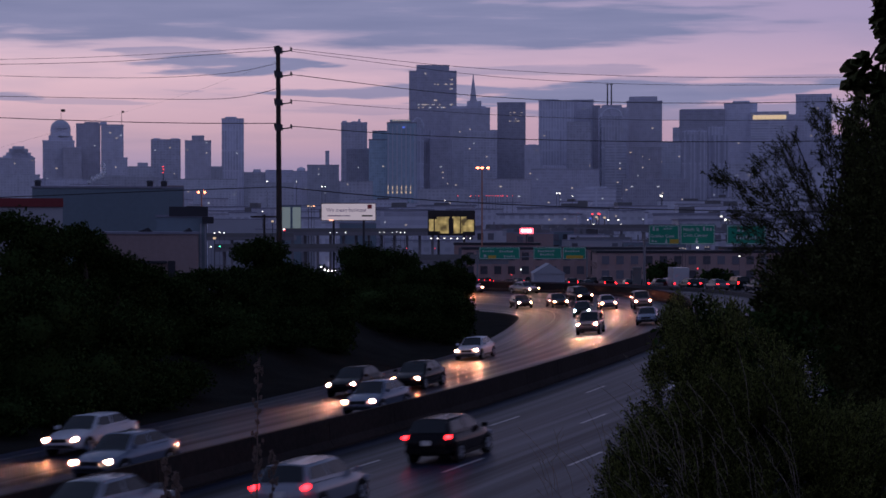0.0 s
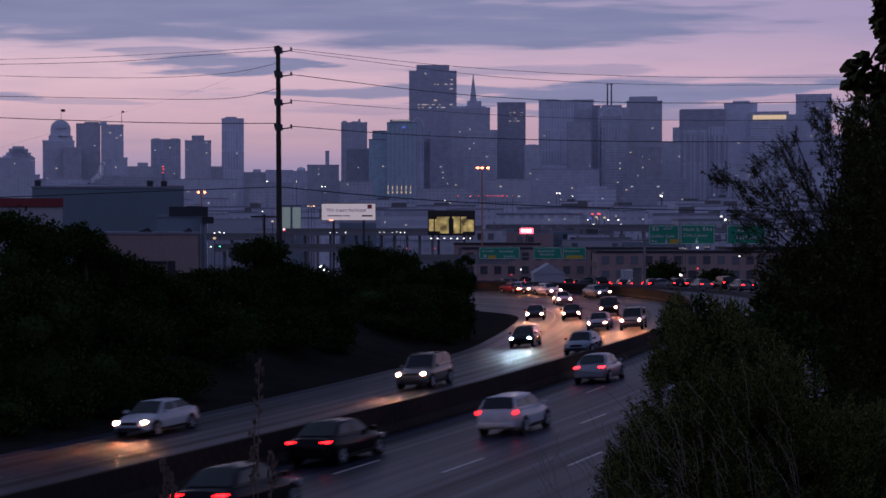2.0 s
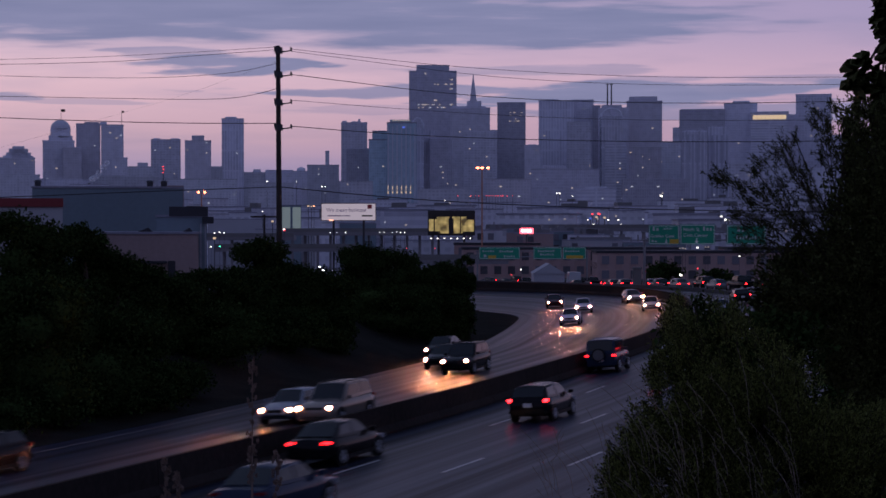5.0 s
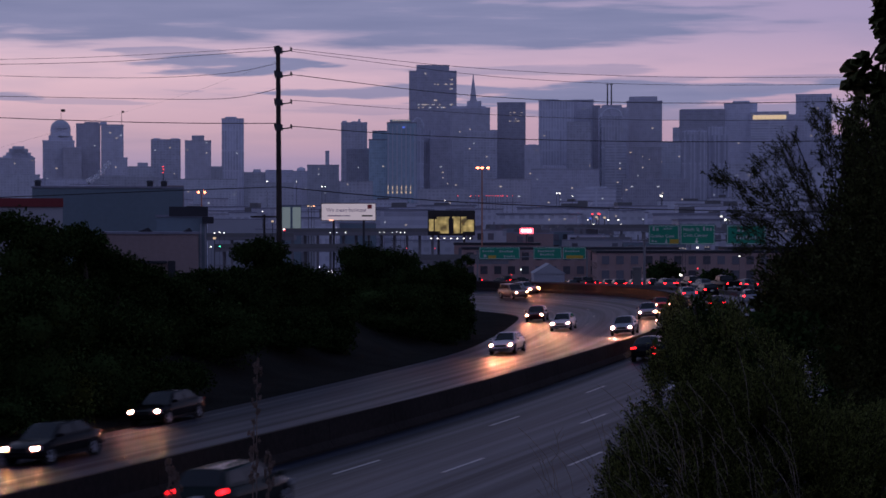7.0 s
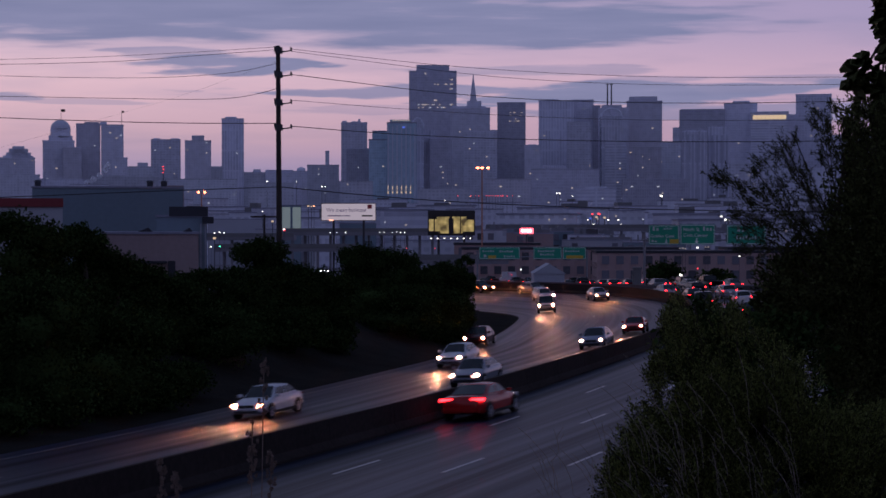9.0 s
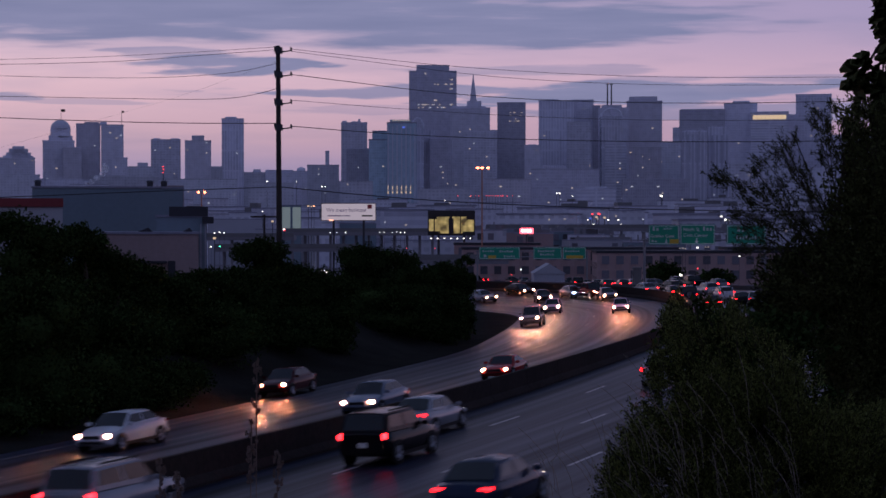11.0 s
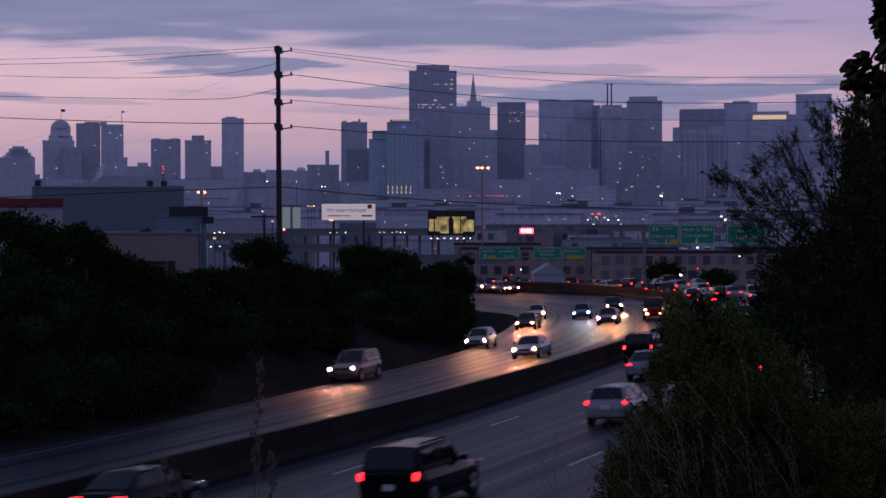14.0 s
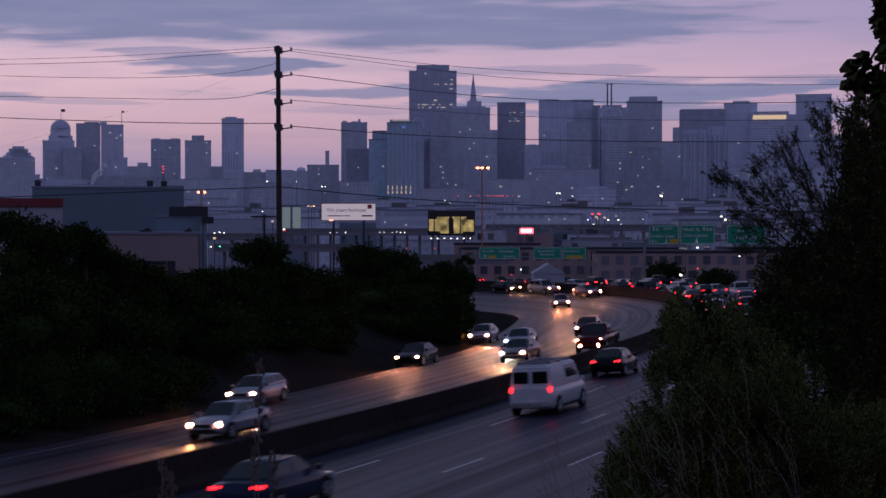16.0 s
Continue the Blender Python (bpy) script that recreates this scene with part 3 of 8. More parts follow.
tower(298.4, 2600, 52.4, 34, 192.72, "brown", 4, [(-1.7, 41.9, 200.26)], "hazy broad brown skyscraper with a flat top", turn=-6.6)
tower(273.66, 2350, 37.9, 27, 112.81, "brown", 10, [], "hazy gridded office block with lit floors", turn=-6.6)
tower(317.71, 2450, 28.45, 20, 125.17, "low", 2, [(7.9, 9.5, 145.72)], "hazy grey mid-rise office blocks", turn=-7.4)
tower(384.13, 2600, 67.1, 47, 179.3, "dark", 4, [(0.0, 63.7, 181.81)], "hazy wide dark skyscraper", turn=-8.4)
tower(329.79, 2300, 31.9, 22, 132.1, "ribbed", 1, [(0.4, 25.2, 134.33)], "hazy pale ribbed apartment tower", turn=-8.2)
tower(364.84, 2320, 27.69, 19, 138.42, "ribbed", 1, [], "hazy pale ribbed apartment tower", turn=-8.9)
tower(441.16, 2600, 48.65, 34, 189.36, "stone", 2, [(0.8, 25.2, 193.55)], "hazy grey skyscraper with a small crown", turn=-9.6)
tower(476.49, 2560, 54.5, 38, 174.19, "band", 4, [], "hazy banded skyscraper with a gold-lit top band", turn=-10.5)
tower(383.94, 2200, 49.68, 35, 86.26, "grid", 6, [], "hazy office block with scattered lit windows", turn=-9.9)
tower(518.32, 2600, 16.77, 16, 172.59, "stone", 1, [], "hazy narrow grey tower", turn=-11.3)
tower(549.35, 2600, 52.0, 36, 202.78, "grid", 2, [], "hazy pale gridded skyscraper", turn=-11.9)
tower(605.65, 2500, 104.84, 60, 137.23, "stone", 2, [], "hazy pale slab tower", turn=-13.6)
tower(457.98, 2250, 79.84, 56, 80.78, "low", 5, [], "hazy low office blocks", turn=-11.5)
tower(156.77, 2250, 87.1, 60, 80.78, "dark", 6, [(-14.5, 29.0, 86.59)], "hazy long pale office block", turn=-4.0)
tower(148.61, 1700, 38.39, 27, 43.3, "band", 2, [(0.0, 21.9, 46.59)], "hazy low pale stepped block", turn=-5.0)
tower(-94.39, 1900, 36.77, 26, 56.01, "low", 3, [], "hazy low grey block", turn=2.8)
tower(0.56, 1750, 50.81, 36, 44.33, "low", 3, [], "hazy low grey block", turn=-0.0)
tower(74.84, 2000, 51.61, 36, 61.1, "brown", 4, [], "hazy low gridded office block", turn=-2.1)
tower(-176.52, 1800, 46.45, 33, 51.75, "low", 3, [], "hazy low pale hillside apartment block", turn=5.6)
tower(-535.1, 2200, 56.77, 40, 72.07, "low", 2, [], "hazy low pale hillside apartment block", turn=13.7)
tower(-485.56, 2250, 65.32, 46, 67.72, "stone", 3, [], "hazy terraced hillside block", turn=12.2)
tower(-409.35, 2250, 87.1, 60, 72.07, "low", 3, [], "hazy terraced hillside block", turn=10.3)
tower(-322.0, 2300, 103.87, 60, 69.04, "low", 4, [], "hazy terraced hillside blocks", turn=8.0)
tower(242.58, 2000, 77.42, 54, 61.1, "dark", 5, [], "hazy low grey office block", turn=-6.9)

big = [o for o in scene.objects if o.get("label", "").startswith("hazy massive")][0]
rnd = random.Random(8)
for zz, n, x0, x1 in ((238.2, 3, -14, 2), (228.8, 4, 24, 33), (221.9, 7, 0, 30), (215.1, 2, 22, 31), (197.9, 4, 0, 8), (191.1, 13, -26, 4), (191.1, 4, 8, 30), (186.9, 9, -26, 33)):
    for i in range(n):
        lit(big, rnd.uniform(x0, x1), -0.4, zz, rnd.choice(("warm", "warm", "cool")), rnd.choice((1.3, 1.9, 2.4)), 1.3)
dark = [o for o in scene.objects if o.get("label", "").startswith("hazy dark narrow")][0]
for i in range(16):
    lit(dark, rnd.uniform(-6, 16), -0.4, rnd.choice((175.94, 171.75, 166.72, 163.36)), "warm", 1.3, 1.0)
feet = [o for o in scene.objects if o.get("label", "").startswith("hazy ribbed apartment tower")][0]
for i in range(6):
    lit(feet, -17.6 + 5.8 * i, -0.92, 51.59, "gold", 1.5, 2.6)
    lit(feet, -17.6 + 5.8 * i, -0.95, 57.48, "gold", 0.7, 5.5)
for i in range(7):
    lit(feet, -11 + 3.4 * i, -0.4, 145.0, "warm", 2.4, 1.2)
lit(feet, 2.5, -0.5, 136.17, "blue", 3.6, 2.2)
gold = [o for o in scene.objects if o.get("label", "").startswith("hazy banded skyscraper")][0]
for i in range(8):
    lit(gold, -21 + 6.0 * i, -0.4, 166.75, "gold", 5.6, 6.0)


# the spire tower behind, a tall four-sided pyramid with two wings
def spire_tower(x, y, h, half):
    t = thing("pyramid_tower", x, y, 0, "slender pale pyramid skyscraper with a pointed spire", "building", "skyline towers")
    bm = bmesh.new()
    base = [bm.verts.new((sx * half, half + sy * half, -9.3)) for sx, sy in ((-1, -1), (1, -1), (1, 1), (-1, 1))]
    mid = [bm.verts.new((sx * half * 0.22, half + sy * half * 0.22, h * 0.78)) for sx, sy in ((-1, -1), (1, -1), (1, 1), (-1, 1))]
    for i in range(4):
        bm.faces.new((base[i], base[(i + 1) % 4], mid[(i + 1) % 4], mid[i]))
    bm.faces.new(mid)
    part("wall", bm, FAC["band"], t)
    bm = bmesh.new()
    a = [bm.verts.new((sx * half * 0.2, half + sy * half * 0.2, h * 0.78)) for sx, sy in ((-1, -1), (1, -1), (1, 1), (-1, 1))]
    top = bm.verts.new((0, half, h))
    for i in range(4):
        bm.faces.new((a[i], a[(i + 1) % 4], top))
    part("spire", bm, FAC["stone"], t)
    for sx in (-1, 1):
        bm = bx(sx * half * 0.34 - 3, half - 4, h * 0.45, sx * half * 0.34 + 3, half + 4, h * 0.72, 0.4)
        part("wing", bm, FAC["band"], t)


spire_tower(50.52, 2900, 265.46, 34.0)


def dome(t, dx, w, z0, z1, style, sides=16):
    """A rounded roof on an eight- to sixteen-sided drum."""
    bm = bmesh.new()
    rings = []
    for k in range(8):
        f = k / 7 * math.pi / 2
        r, z = w / 2 * max(math.cos(f), 0.06), z0 + (z1 - z0) * math.sin(f)
        rings.append([bm.verts.new((dx + r * math.cos(a), w / 2 + r * math.sin(a), z)) for a in [2 * math.pi * i / sides for i in range(sides)]])
    for a, b in zip(rings, rings[1:]):
        for i in range(sides):
            bm.faces.new((a[i], a[(i + 1) % sides], b[(i + 1) % sides], b[i]))
    bm.faces.new(rings[-1])
    bm.faces.new(rings[0][::-1])
    part("dome", bm, FAC[style], t)


def by_label(start):
    return [o for o in scene.objects if o.get("label", "").startswith(start)][0]


dome(by_label("hazy old stone hotel"), 2.8, 28.4, 146.8, 160.2, "stone")
dome(by_label("hazy small block with a rounded"), -0.4, 12.5, 84.4, 90.5, "stone", 12)
PIER = mat("pale_tower_pier", (0.58, 0.6, 0.66), 0.7, var=0.15, scale=0.05)
BAY = mat("dark_window_bay", (0.42, 0.43, 0.51), 0.3, var=0.25, scale=0.2)
for i in range(7):
    part("pier", bx(-17.6 + 5.8 * i - 1.0, -0.9, -9.0, -17.6 + 5.8 * i + 1.0, 0.2, 140.5 - abs(i - 3) * 1.5, 0.2), PIER, by_label("hazy ribbed apartment tower"))
for t in [o for o in scene.objects if o.get("label", "") == "hazy pale ribbed apartment tower"]:
    for i in range(4):
        part("window_bay", bx(-10.2 + 6.4 * i, -0.3, 6.0, -7.4 + 6.4 * i, 0.2, 128.0, 0.1), BAY, t)
bright = by_label("hazy pale tower with twin")
lit(bright, 6.0, -0.6, 172.5, "white", 2.2, 2.0)
for i in range(7):
    lit(bright, -16 + 4.6 * i, -0.4, 148.6, "cool", 2.2, 1.1)
bank_tower = by_label("hazy broad brown skyscraper")
rnd = random.Random(31)
for i in range(26):
    lit(bank_tower, rnd.gauss(-6, 9), -0.4, rnd.choice((121.0, 117.0, 113.2, 109.4, 98.0, 90.4)), rnd.choice(("warm", "cool", "warm")), rnd.choice((1.2, 1.8, 2.4)), 1.1)


ARCH_RIM = mat("pale_arch_rim", (0.8, 0.82, 0.9), 0.4, var=0.1)


def round_top(x, y, w, h0, h1):
    """A glass tower whose top is a great arched fan."""
    t = thing("arched_tower", x, y, 0, "glass hotel tower with a round arched top", "building", "skyline towers")
    part("wall", bx(-w / 2, 0, -9.3, w / 2, 26, h0, 0.5), FAC["ribbed"], t)
    bm = bmesh.new()
    n = 14
    ring = [(-w / 2 * math.cos(math.pi * i / n), h0 - 0.3 + (h1 - h0) * math.sin(math.pi * i / n)) for i in range(n + 1)]
    f = [bm.verts.new((px, 1.0, pz)) for px, pz in ring]
    b = [bm.verts.new((px, 22.0, pz)) for px, pz in ring]
    bm.faces.new(f)
    bm.faces.new(b[::-1])
    for i in range(n):
        bm.faces.new((f[i], f[i + 1], b[i + 1], b[i]))
    part("arched_top", bm, FAC["stone"], t)
    for i in range(1, n, 2):
        bm = tube(bmesh.new(), (0, 0.8, h0), (ring[i][0] * 0.97, 0.8, h0 + (ring[i][1] - h0) * 0.97), 0.35, 0.35, 5)
        part("rib", bm, FAC["stone"], t)
    rim = [(px, 0.6, pz) for px, pz in ring]
    part("rim", path_tube(bmesh.new(), rim, w * 0.035, 6), ARCH_RIM, t)


round_top(-33.39, 2300, 16.32, 137.3, 149.91)
round_top(240.32, 2500, 29.03, 164.65, 175.94)


def flag_mast(x, y, z0, z1, fw):
    t = thing("flagpole", x, y, z0, "thin roof flagpole with a small dark flag", "flagpole")
    part("pole", tube(bmesh.new(), (0, 0, 0), (0, 0, z1 - z0), 0.35, 0.25), DARK_STEEL, t)
    bm = bmesh.new()
    cols = []
    for i in range(6):
        yy = 0.4 * math.sin(i * 1.3)
        cols.append([bm.verts.new((fw * i / 5, yy + o, zz)) for o in (0, 0.15) for zz in (z1 - z0 - fw * 0.62, z1 - z0)])
    for a, b in zip(cols, cols[1:]):
        bm.faces.new((a[0], b[0], b[1], a[1]))
        bm.faces.new((a[2], a[3], b[3], b[2]))
    part("flag", bm, TRIM, t)


flag_mast(-546.53, 2510, 159.61, 174.99, 6.0)
flag_mast(-462.65, 2525, 153.18, 173.55, 4.0)


def antenna_pair(x, y, z0, z1, gap):
    for sx in (-1, 1):
        t = thing("roof_mast", x + sx * gap / 2, y, z0, "tall thin roof mast with a crossbar", "mast", "masts on the flat-topped tower")
        part("pole", tube(bmesh.new(), (0, 0, 0), (0, 0, z1 - z0), 1.3, 0.9), PALE_CONCRETE, t)
        part("crossbar", bx(-2.5, -0.3, z1 - z0 - 1.5, 2.5, 0.3, z1 - z0 - 0.5), DARK_STEEL, t)


antenna_pair(243.74, 2570, 184.78, 216.29, 5.8)


# a carpet of low city blocks between the bend and the towers
def build_low_city():
    rnd = random.Random(21)
    for i in range(150):
        y = rnd.uniform(620, 2350)
        b = rnd.uniform(-0.27, 0.27)
        rise = rnd.uniform(0.001, 0.017) * (0.45 + 0.55 * y / 2350)
        if b < -0.12:
            rise *= 1.25
        h = 8.2 + y * rise
        w = rnd.uniform(14, 46) * (0.6 + y / 2600)
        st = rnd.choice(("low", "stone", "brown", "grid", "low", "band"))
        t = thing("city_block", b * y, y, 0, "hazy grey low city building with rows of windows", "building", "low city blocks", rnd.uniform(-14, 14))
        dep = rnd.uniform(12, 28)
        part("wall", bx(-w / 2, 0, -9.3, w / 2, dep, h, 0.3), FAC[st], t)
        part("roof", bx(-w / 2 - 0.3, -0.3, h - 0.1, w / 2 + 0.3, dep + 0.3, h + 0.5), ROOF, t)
        if rnd.random() < 0.6:
            k = rnd.uniform(-0.3, 0.3) * w
            part("plant_room", bx(k - w * 0.12, dep * 0.2, h + 0.4, k + w * 0.12, dep * 0.7, h + rnd.uniform(2, 4)), PALE_CONCRETE, t)
        for _ in range(rnd.choice((0, 0, 1, 1, 2))):
            lit(t, rnd.uniform(-0.42, 0.42) * w, -0.03, rnd.uniform(0.4, 0.92) * h, rnd.choice(("warm", "warm", "cool")), 1.2 * y / 1500, 1.0 * y / 1500)


build_low_city()


# scattered far lights: street lamps, brake lights, windows and signs, all built as lamps
def far_light(x, y, z, key, size):
    t = thing("far_lamp", x, y, 0, "far light glowing above the roofs", "street lamp", "far street lights")
    part("pole", tube(bmesh.new(), (0, 0, -9.3), (0, 0, z), size * 0.25, size * 0.2, 5), DARK_STEEL, t)
    lit(t, 0, -0.1, z + size * 0.3, key, size * 1.3, size)


far_light(-348.39, 1500, 45.94, "warm", 0.6)
far_light(-454.19, 2000, 72.72, "warm", 0.8)
far_light(-271.45, 1700, 65.23, "red", 0.96)
far_light(-270.9, 1700, 62.49, "red", 0.96)
far_light(-271.45, 1700, 59.75, "red", 0.8)
far_light(-59.45, 380, 14.94, "white", 0.2)
far_light(-72.03, 700, 13.85, "white", 0.32)
far_light(-150.48, 1500, 45.94, "white", 0.8)
far_light(-125.32, 1500, 45.94, "white", 0.64)
far_light(-103.55, 1500, 41.59, "white", 0.72)
far_light(-100.65, 1500, 41.59, "white", 0.56)
far_light(-29.91, 330, 7.45, "white", 0.2)
far_light(90.77, 1400, 33.94, "white", 0.8)
far_light(93.03, 1400, 33.94, "white", 0.8)
far_light(110.81, 1500, 33.36, "white", 0.64)
far_light(1.55, 1200, 25.62, "white", 0.4)
far_light(13.23, 1000, 14.65, "white", 0.4)
far_light(19.03, 1000, 14.01, "white", 0.4)
far_light(20.32, 1000, 14.01, "white", 0.4)
far_light(161.87, 1300, 30.01, "white", 1.2)
far_light(162.71, 1300, 32.1, "warm", 0.96)
far_light(41.1, 700, 7.97, "white", 0.36)
far_light(57.81, 700, 10.46, "white", 0.36)
far_light(61.87, 700, 10.68, "warm", 0.4)
far_light(60.06, 700, 8.65, "white", 0.32)
far_light(70.0, 700, 10.46, "white", 0.36)
far_light(70.9, 700, 8.65, "white", 0.32)
far_light(79.94, 700, 10.68, "white", 0.36)
far_light(59.61, 700, 12.72, "red", 0.56)
far_light(79.35, 500, 10.78, "white", 0.32)
far_light(81.29, 500, 9.81, "white", 0.4)
far_light(80.48, 500, 9.81, "white", 0.4)
far_light(-54.74, 420, 6.44, "white", 0.2)
far_light(-53.52, 420, 6.57, "white", 0.2)
far_light(-52.43, 420, 6.44, "white", 0.2)
far_light(-52.9, 400, 3.43, "white", 0.16)
far_light(-50.97, 400, 3.43, "green", 0.16)
far_light(-52.13, 400, 5.23, "gold", 0.48)
far_light(14.69, 330, -0.1, "white", 0.16)
far_light(12.88, 330, -1.06, "red", 0.14)
far_light(43.55, 300, 0.85, "red", 0.2)
far_light(49.02, 290, 3.15, "white", 0.14)
# lit windows of a dark building, built as lamps on posts
far_light(53.25, 394, 3.12, "warm", 0.22)
far_light(53.89, 394, 3.12, "warm", 0.22)
far_light(54.52, 394, 2.99, "warm", 0.2)
far_light(58.97, 394, 3.37, "warm", 0.18)
far_light(59.61, 394, 3.37, "warm", 0.2)
far_light(-1.9, 420, 2.78, "red", 0.2)
far_light(-8.67, 420, 2.78, "red", 0.2)
far_light(-16.8, 420, 3.05, "red", 0.18)
# brake lights of cars on a far elevated road, built as lamps on posts
far_light(10.9, 1300, 30.22, "red", 0.48)
far_light(20.55, 1300, 30.22, "red", 0.48)
far_light(23.9, 1300, 30.22, "red", 0.48)
far_light(26.42, 1300, 30.22, "red", 0.48)
far_light(28.94, 1300, 30.22, "red", 0.48)
far_light(32.29, 1300, 30.22, "red", 0.48)
far_light(34.39, 1300, 30.22, "red", 0.48)
far_light(36.9, 1300, 30.22, "red", 0.48)
far_light(39.0, 1300, 30.22, "red", 0.48)
far_light(40.68, 1300, 30.22, "red", 0.48)
far_light(42.77, 1300, 30.22, "red", 0.48)
far_light(44.45, 1300, 30.22, "red", 0.48)
far_light(47.39, 1300, 30.22, "red", 0.48)
far_light(51.58, 1300, 30.22, "red", 0.48)
far_light(-37.55, 585, 5.94, "white", 0.22)
far_light(-36.61, 585, 5.94, "white", 0.22)
far_light(-35.48, 585, 5.94, "white", 0.22)
far_light(-32.46, 585, 5.94, "white", 0.22)
far_light(-21.14, 585, 5.94, "white", 0.22)
far_light(-19.63, 585, 5.94, "white", 0.22)
far_light(-16.98, 585, 5.94, "white", 0.22)
far_light(-15.47, 585, 5.94, "white", 0.22)
far_light(-14.15, 585, 5.94, "white", 0.22)
far_light(-12.83, 585, 5.94, "white", 0.22)


# ---- middle distance: sheds, billboards, viaduct, gantries ----
SHED_GREY = mat("grey_corrugated_wall", (0.18, 0.235, 0.275), 0.8, var=0.15, scale=0.3)
SALMON = mat("salmon_render", (0.33, 0.245, 0.24), 0.85, var=0.2, scale=0.4, bump=0.1)
WHITE_WALL = mat("white_render", (0.4, 0.4, 0.44), 0.8, var=0.12, scale=0.4)
RED_TRIM = mat("red_fascia", (0.2, 0.022, 0.028), 0.6, var=0.15)
DARK_WALL = mat("dark_wall", (0.035, 0.035, 0.045), 0.8, var=0.2)
# brick colour lifted to stand in for haze
BRICK = facade("brick_office_facade", (0.24, 0.165, 0.17), (0.27, 0.25, 0.3), 3.3, 3.3, 1.7, 0.8)

def shed(name, x, y, w, dep, z0, z1, m, label, bevel=0.05, ribs=0.0, rz=0.0):
    t = thing(name, x, y, z0, label, "building", rz=rz or -math.degrees(math.atan2(x, y)))
    h = z1 - z0
    part("wall", bx(-w / 2, 0, 0, w / 2, dep, h, bevel), m, t)
    part("roof", bx(-w / 2 - 0.15, -0.15, h - 0.05, w / 2 + 0.15, dep + 0.15, h + 0.22, 0.03), ROOF, t)
    return t


# the orange of lamplight on the masts is put into this colour
LAMPLIT_STEEL = mat("lamplit_steel", (0.5, 0.22, 0.14), 0.7, var=0.2)
FROST = mat("pale_window", (0.36, 0.36, 0.42), 0.25)
# the sheds on the hill beside the freeway
big_shed = shed("warehouse", -45.07, 236, 19.95, 26, -9.2, 13.3, SHED_GREY, "large blue-grey windowless warehouse with rooftop vents")
for i in range(30):
    part("rib", bx(-9.7 + i * 0.66, -0.07, 1.0, -9.62 + i * 0.66, 0.02, 22.0), SHED_GREY, big_shed)
for vx in (-9.3, 5.6, 7.5):
    part("roof_vent", tube(bmesh.new(), (vx, 2, 13.3 + 9.2), (vx, 2, 14.21 + 9.2), 0.42, 0.42, 12), DARK_STEEL, big_shed)
    part("vent_cap", tube(bmesh.new(), (vx, 2, 14.14 + 9.2), (vx, 2, 14.37 + 9.2), 0.6, 0.3, 12), DARK_STEEL, big_shed)
part("skylight", bx(-3.0, 1, 13.38 + 9.2, 0.2, 4, 13.61 + 9.2, 0.08), WHITE_WALL, big_shed)
part("stair_tower", bx(7.9, 0.6, 0, 10.1, 6, 13.68 + 9.2, 0.05), SALMON, big_shed)
red = shed("red_fascia_building", -40.53, 170, 7.13, 14, -0.2, 10.28, WHITE_WALL, "white commercial building with a broad red fascia")
part("fascia", bx(-3.6, -0.25, 10.33 - 0.1, 3.62, 0.5, 10.33 + 0.75, 0.03), RED_TRIM, red)
salmon = shed("salmon_building", -31.75, 190, 10.42, 16, -0.2, 7.34, SALMON, "plain salmon rendered building with dark roof gables")
for gx, gw in ((-0.8, 1.5), (3.9, 0.9)):
    bm = bmesh.new()
    for yy in (0.6, 5):
        bm.verts.new((gx - gw, yy, 7.4)), bm.verts.new((gx + gw, yy, 7.4)), bm.verts.new((gx + gw * 0.4, yy, 8.2))
    bm.verts.ensure_lookup_table()
    v = bm.verts
    for f in ((0, 1, 2), (5, 4, 3), (0, 2, 5, 3), (2, 1, 4, 5), (1, 0, 3, 4)):
        bm.faces.new([v[i] for i in f])
    part("roof_gable", bm, DARK_WALL, salmon)
part("doorway", bx(1.9, -0.12, 2.2, 2.7, 0.05, 4.6, 0.02), DARK_WALL, salmon)
part("awning", bx(-2.2, -0.8, 4.3, 1.8, 0.0, 4.6, 0.05), DARK_WALL, salmon)
step = shed("stepped_annexe", -29.81, 200, 5.68, 12, -0.2, 9.23, SHED_GREY, "grey stepped annexe with a dark billboard back on its roof")
part("sign_back", bx(-1.42, -0.3, 9.3 + 0.2, 2.97, 0.1, 10.39 + 0.2, 0.02), DARK_WALL, step)
part("awning_roof", bx(2.32, -0.9, 8.46 + 0.2, 3.61, 0.2, 9.23 + 0.2, 0.05), DARK_WALL, step)
for wx in (2.1, 2.6):
    part("post", bx(wx, -0.5, 0, wx + 0.12, -0.38, 8.46 + 0.2), WHITE_WALL, step)


def lettering(text, size, m, parent, x, y, z):
    cu = bpy.data.curves.new("letters", "FONT")
    cu.body = text
    cu.size = size
    cu.extrude = 0.01
    tmp = new("letters", cu)
    bpy.context.view_layer.update()
    me = bpy.data.meshes.new_from_object(tmp.evaluated_get(bpy.context.evaluated_depsgraph_get()))
    bpy.data.objects.remove(tmp)
    me.materials.clear()
    me.materials.append(m)
    ob = new("lettering", me)
    ob.parent = parent
    ob.matrix_basis = pose(x, y, z, 90, 0, 0)
    return ob


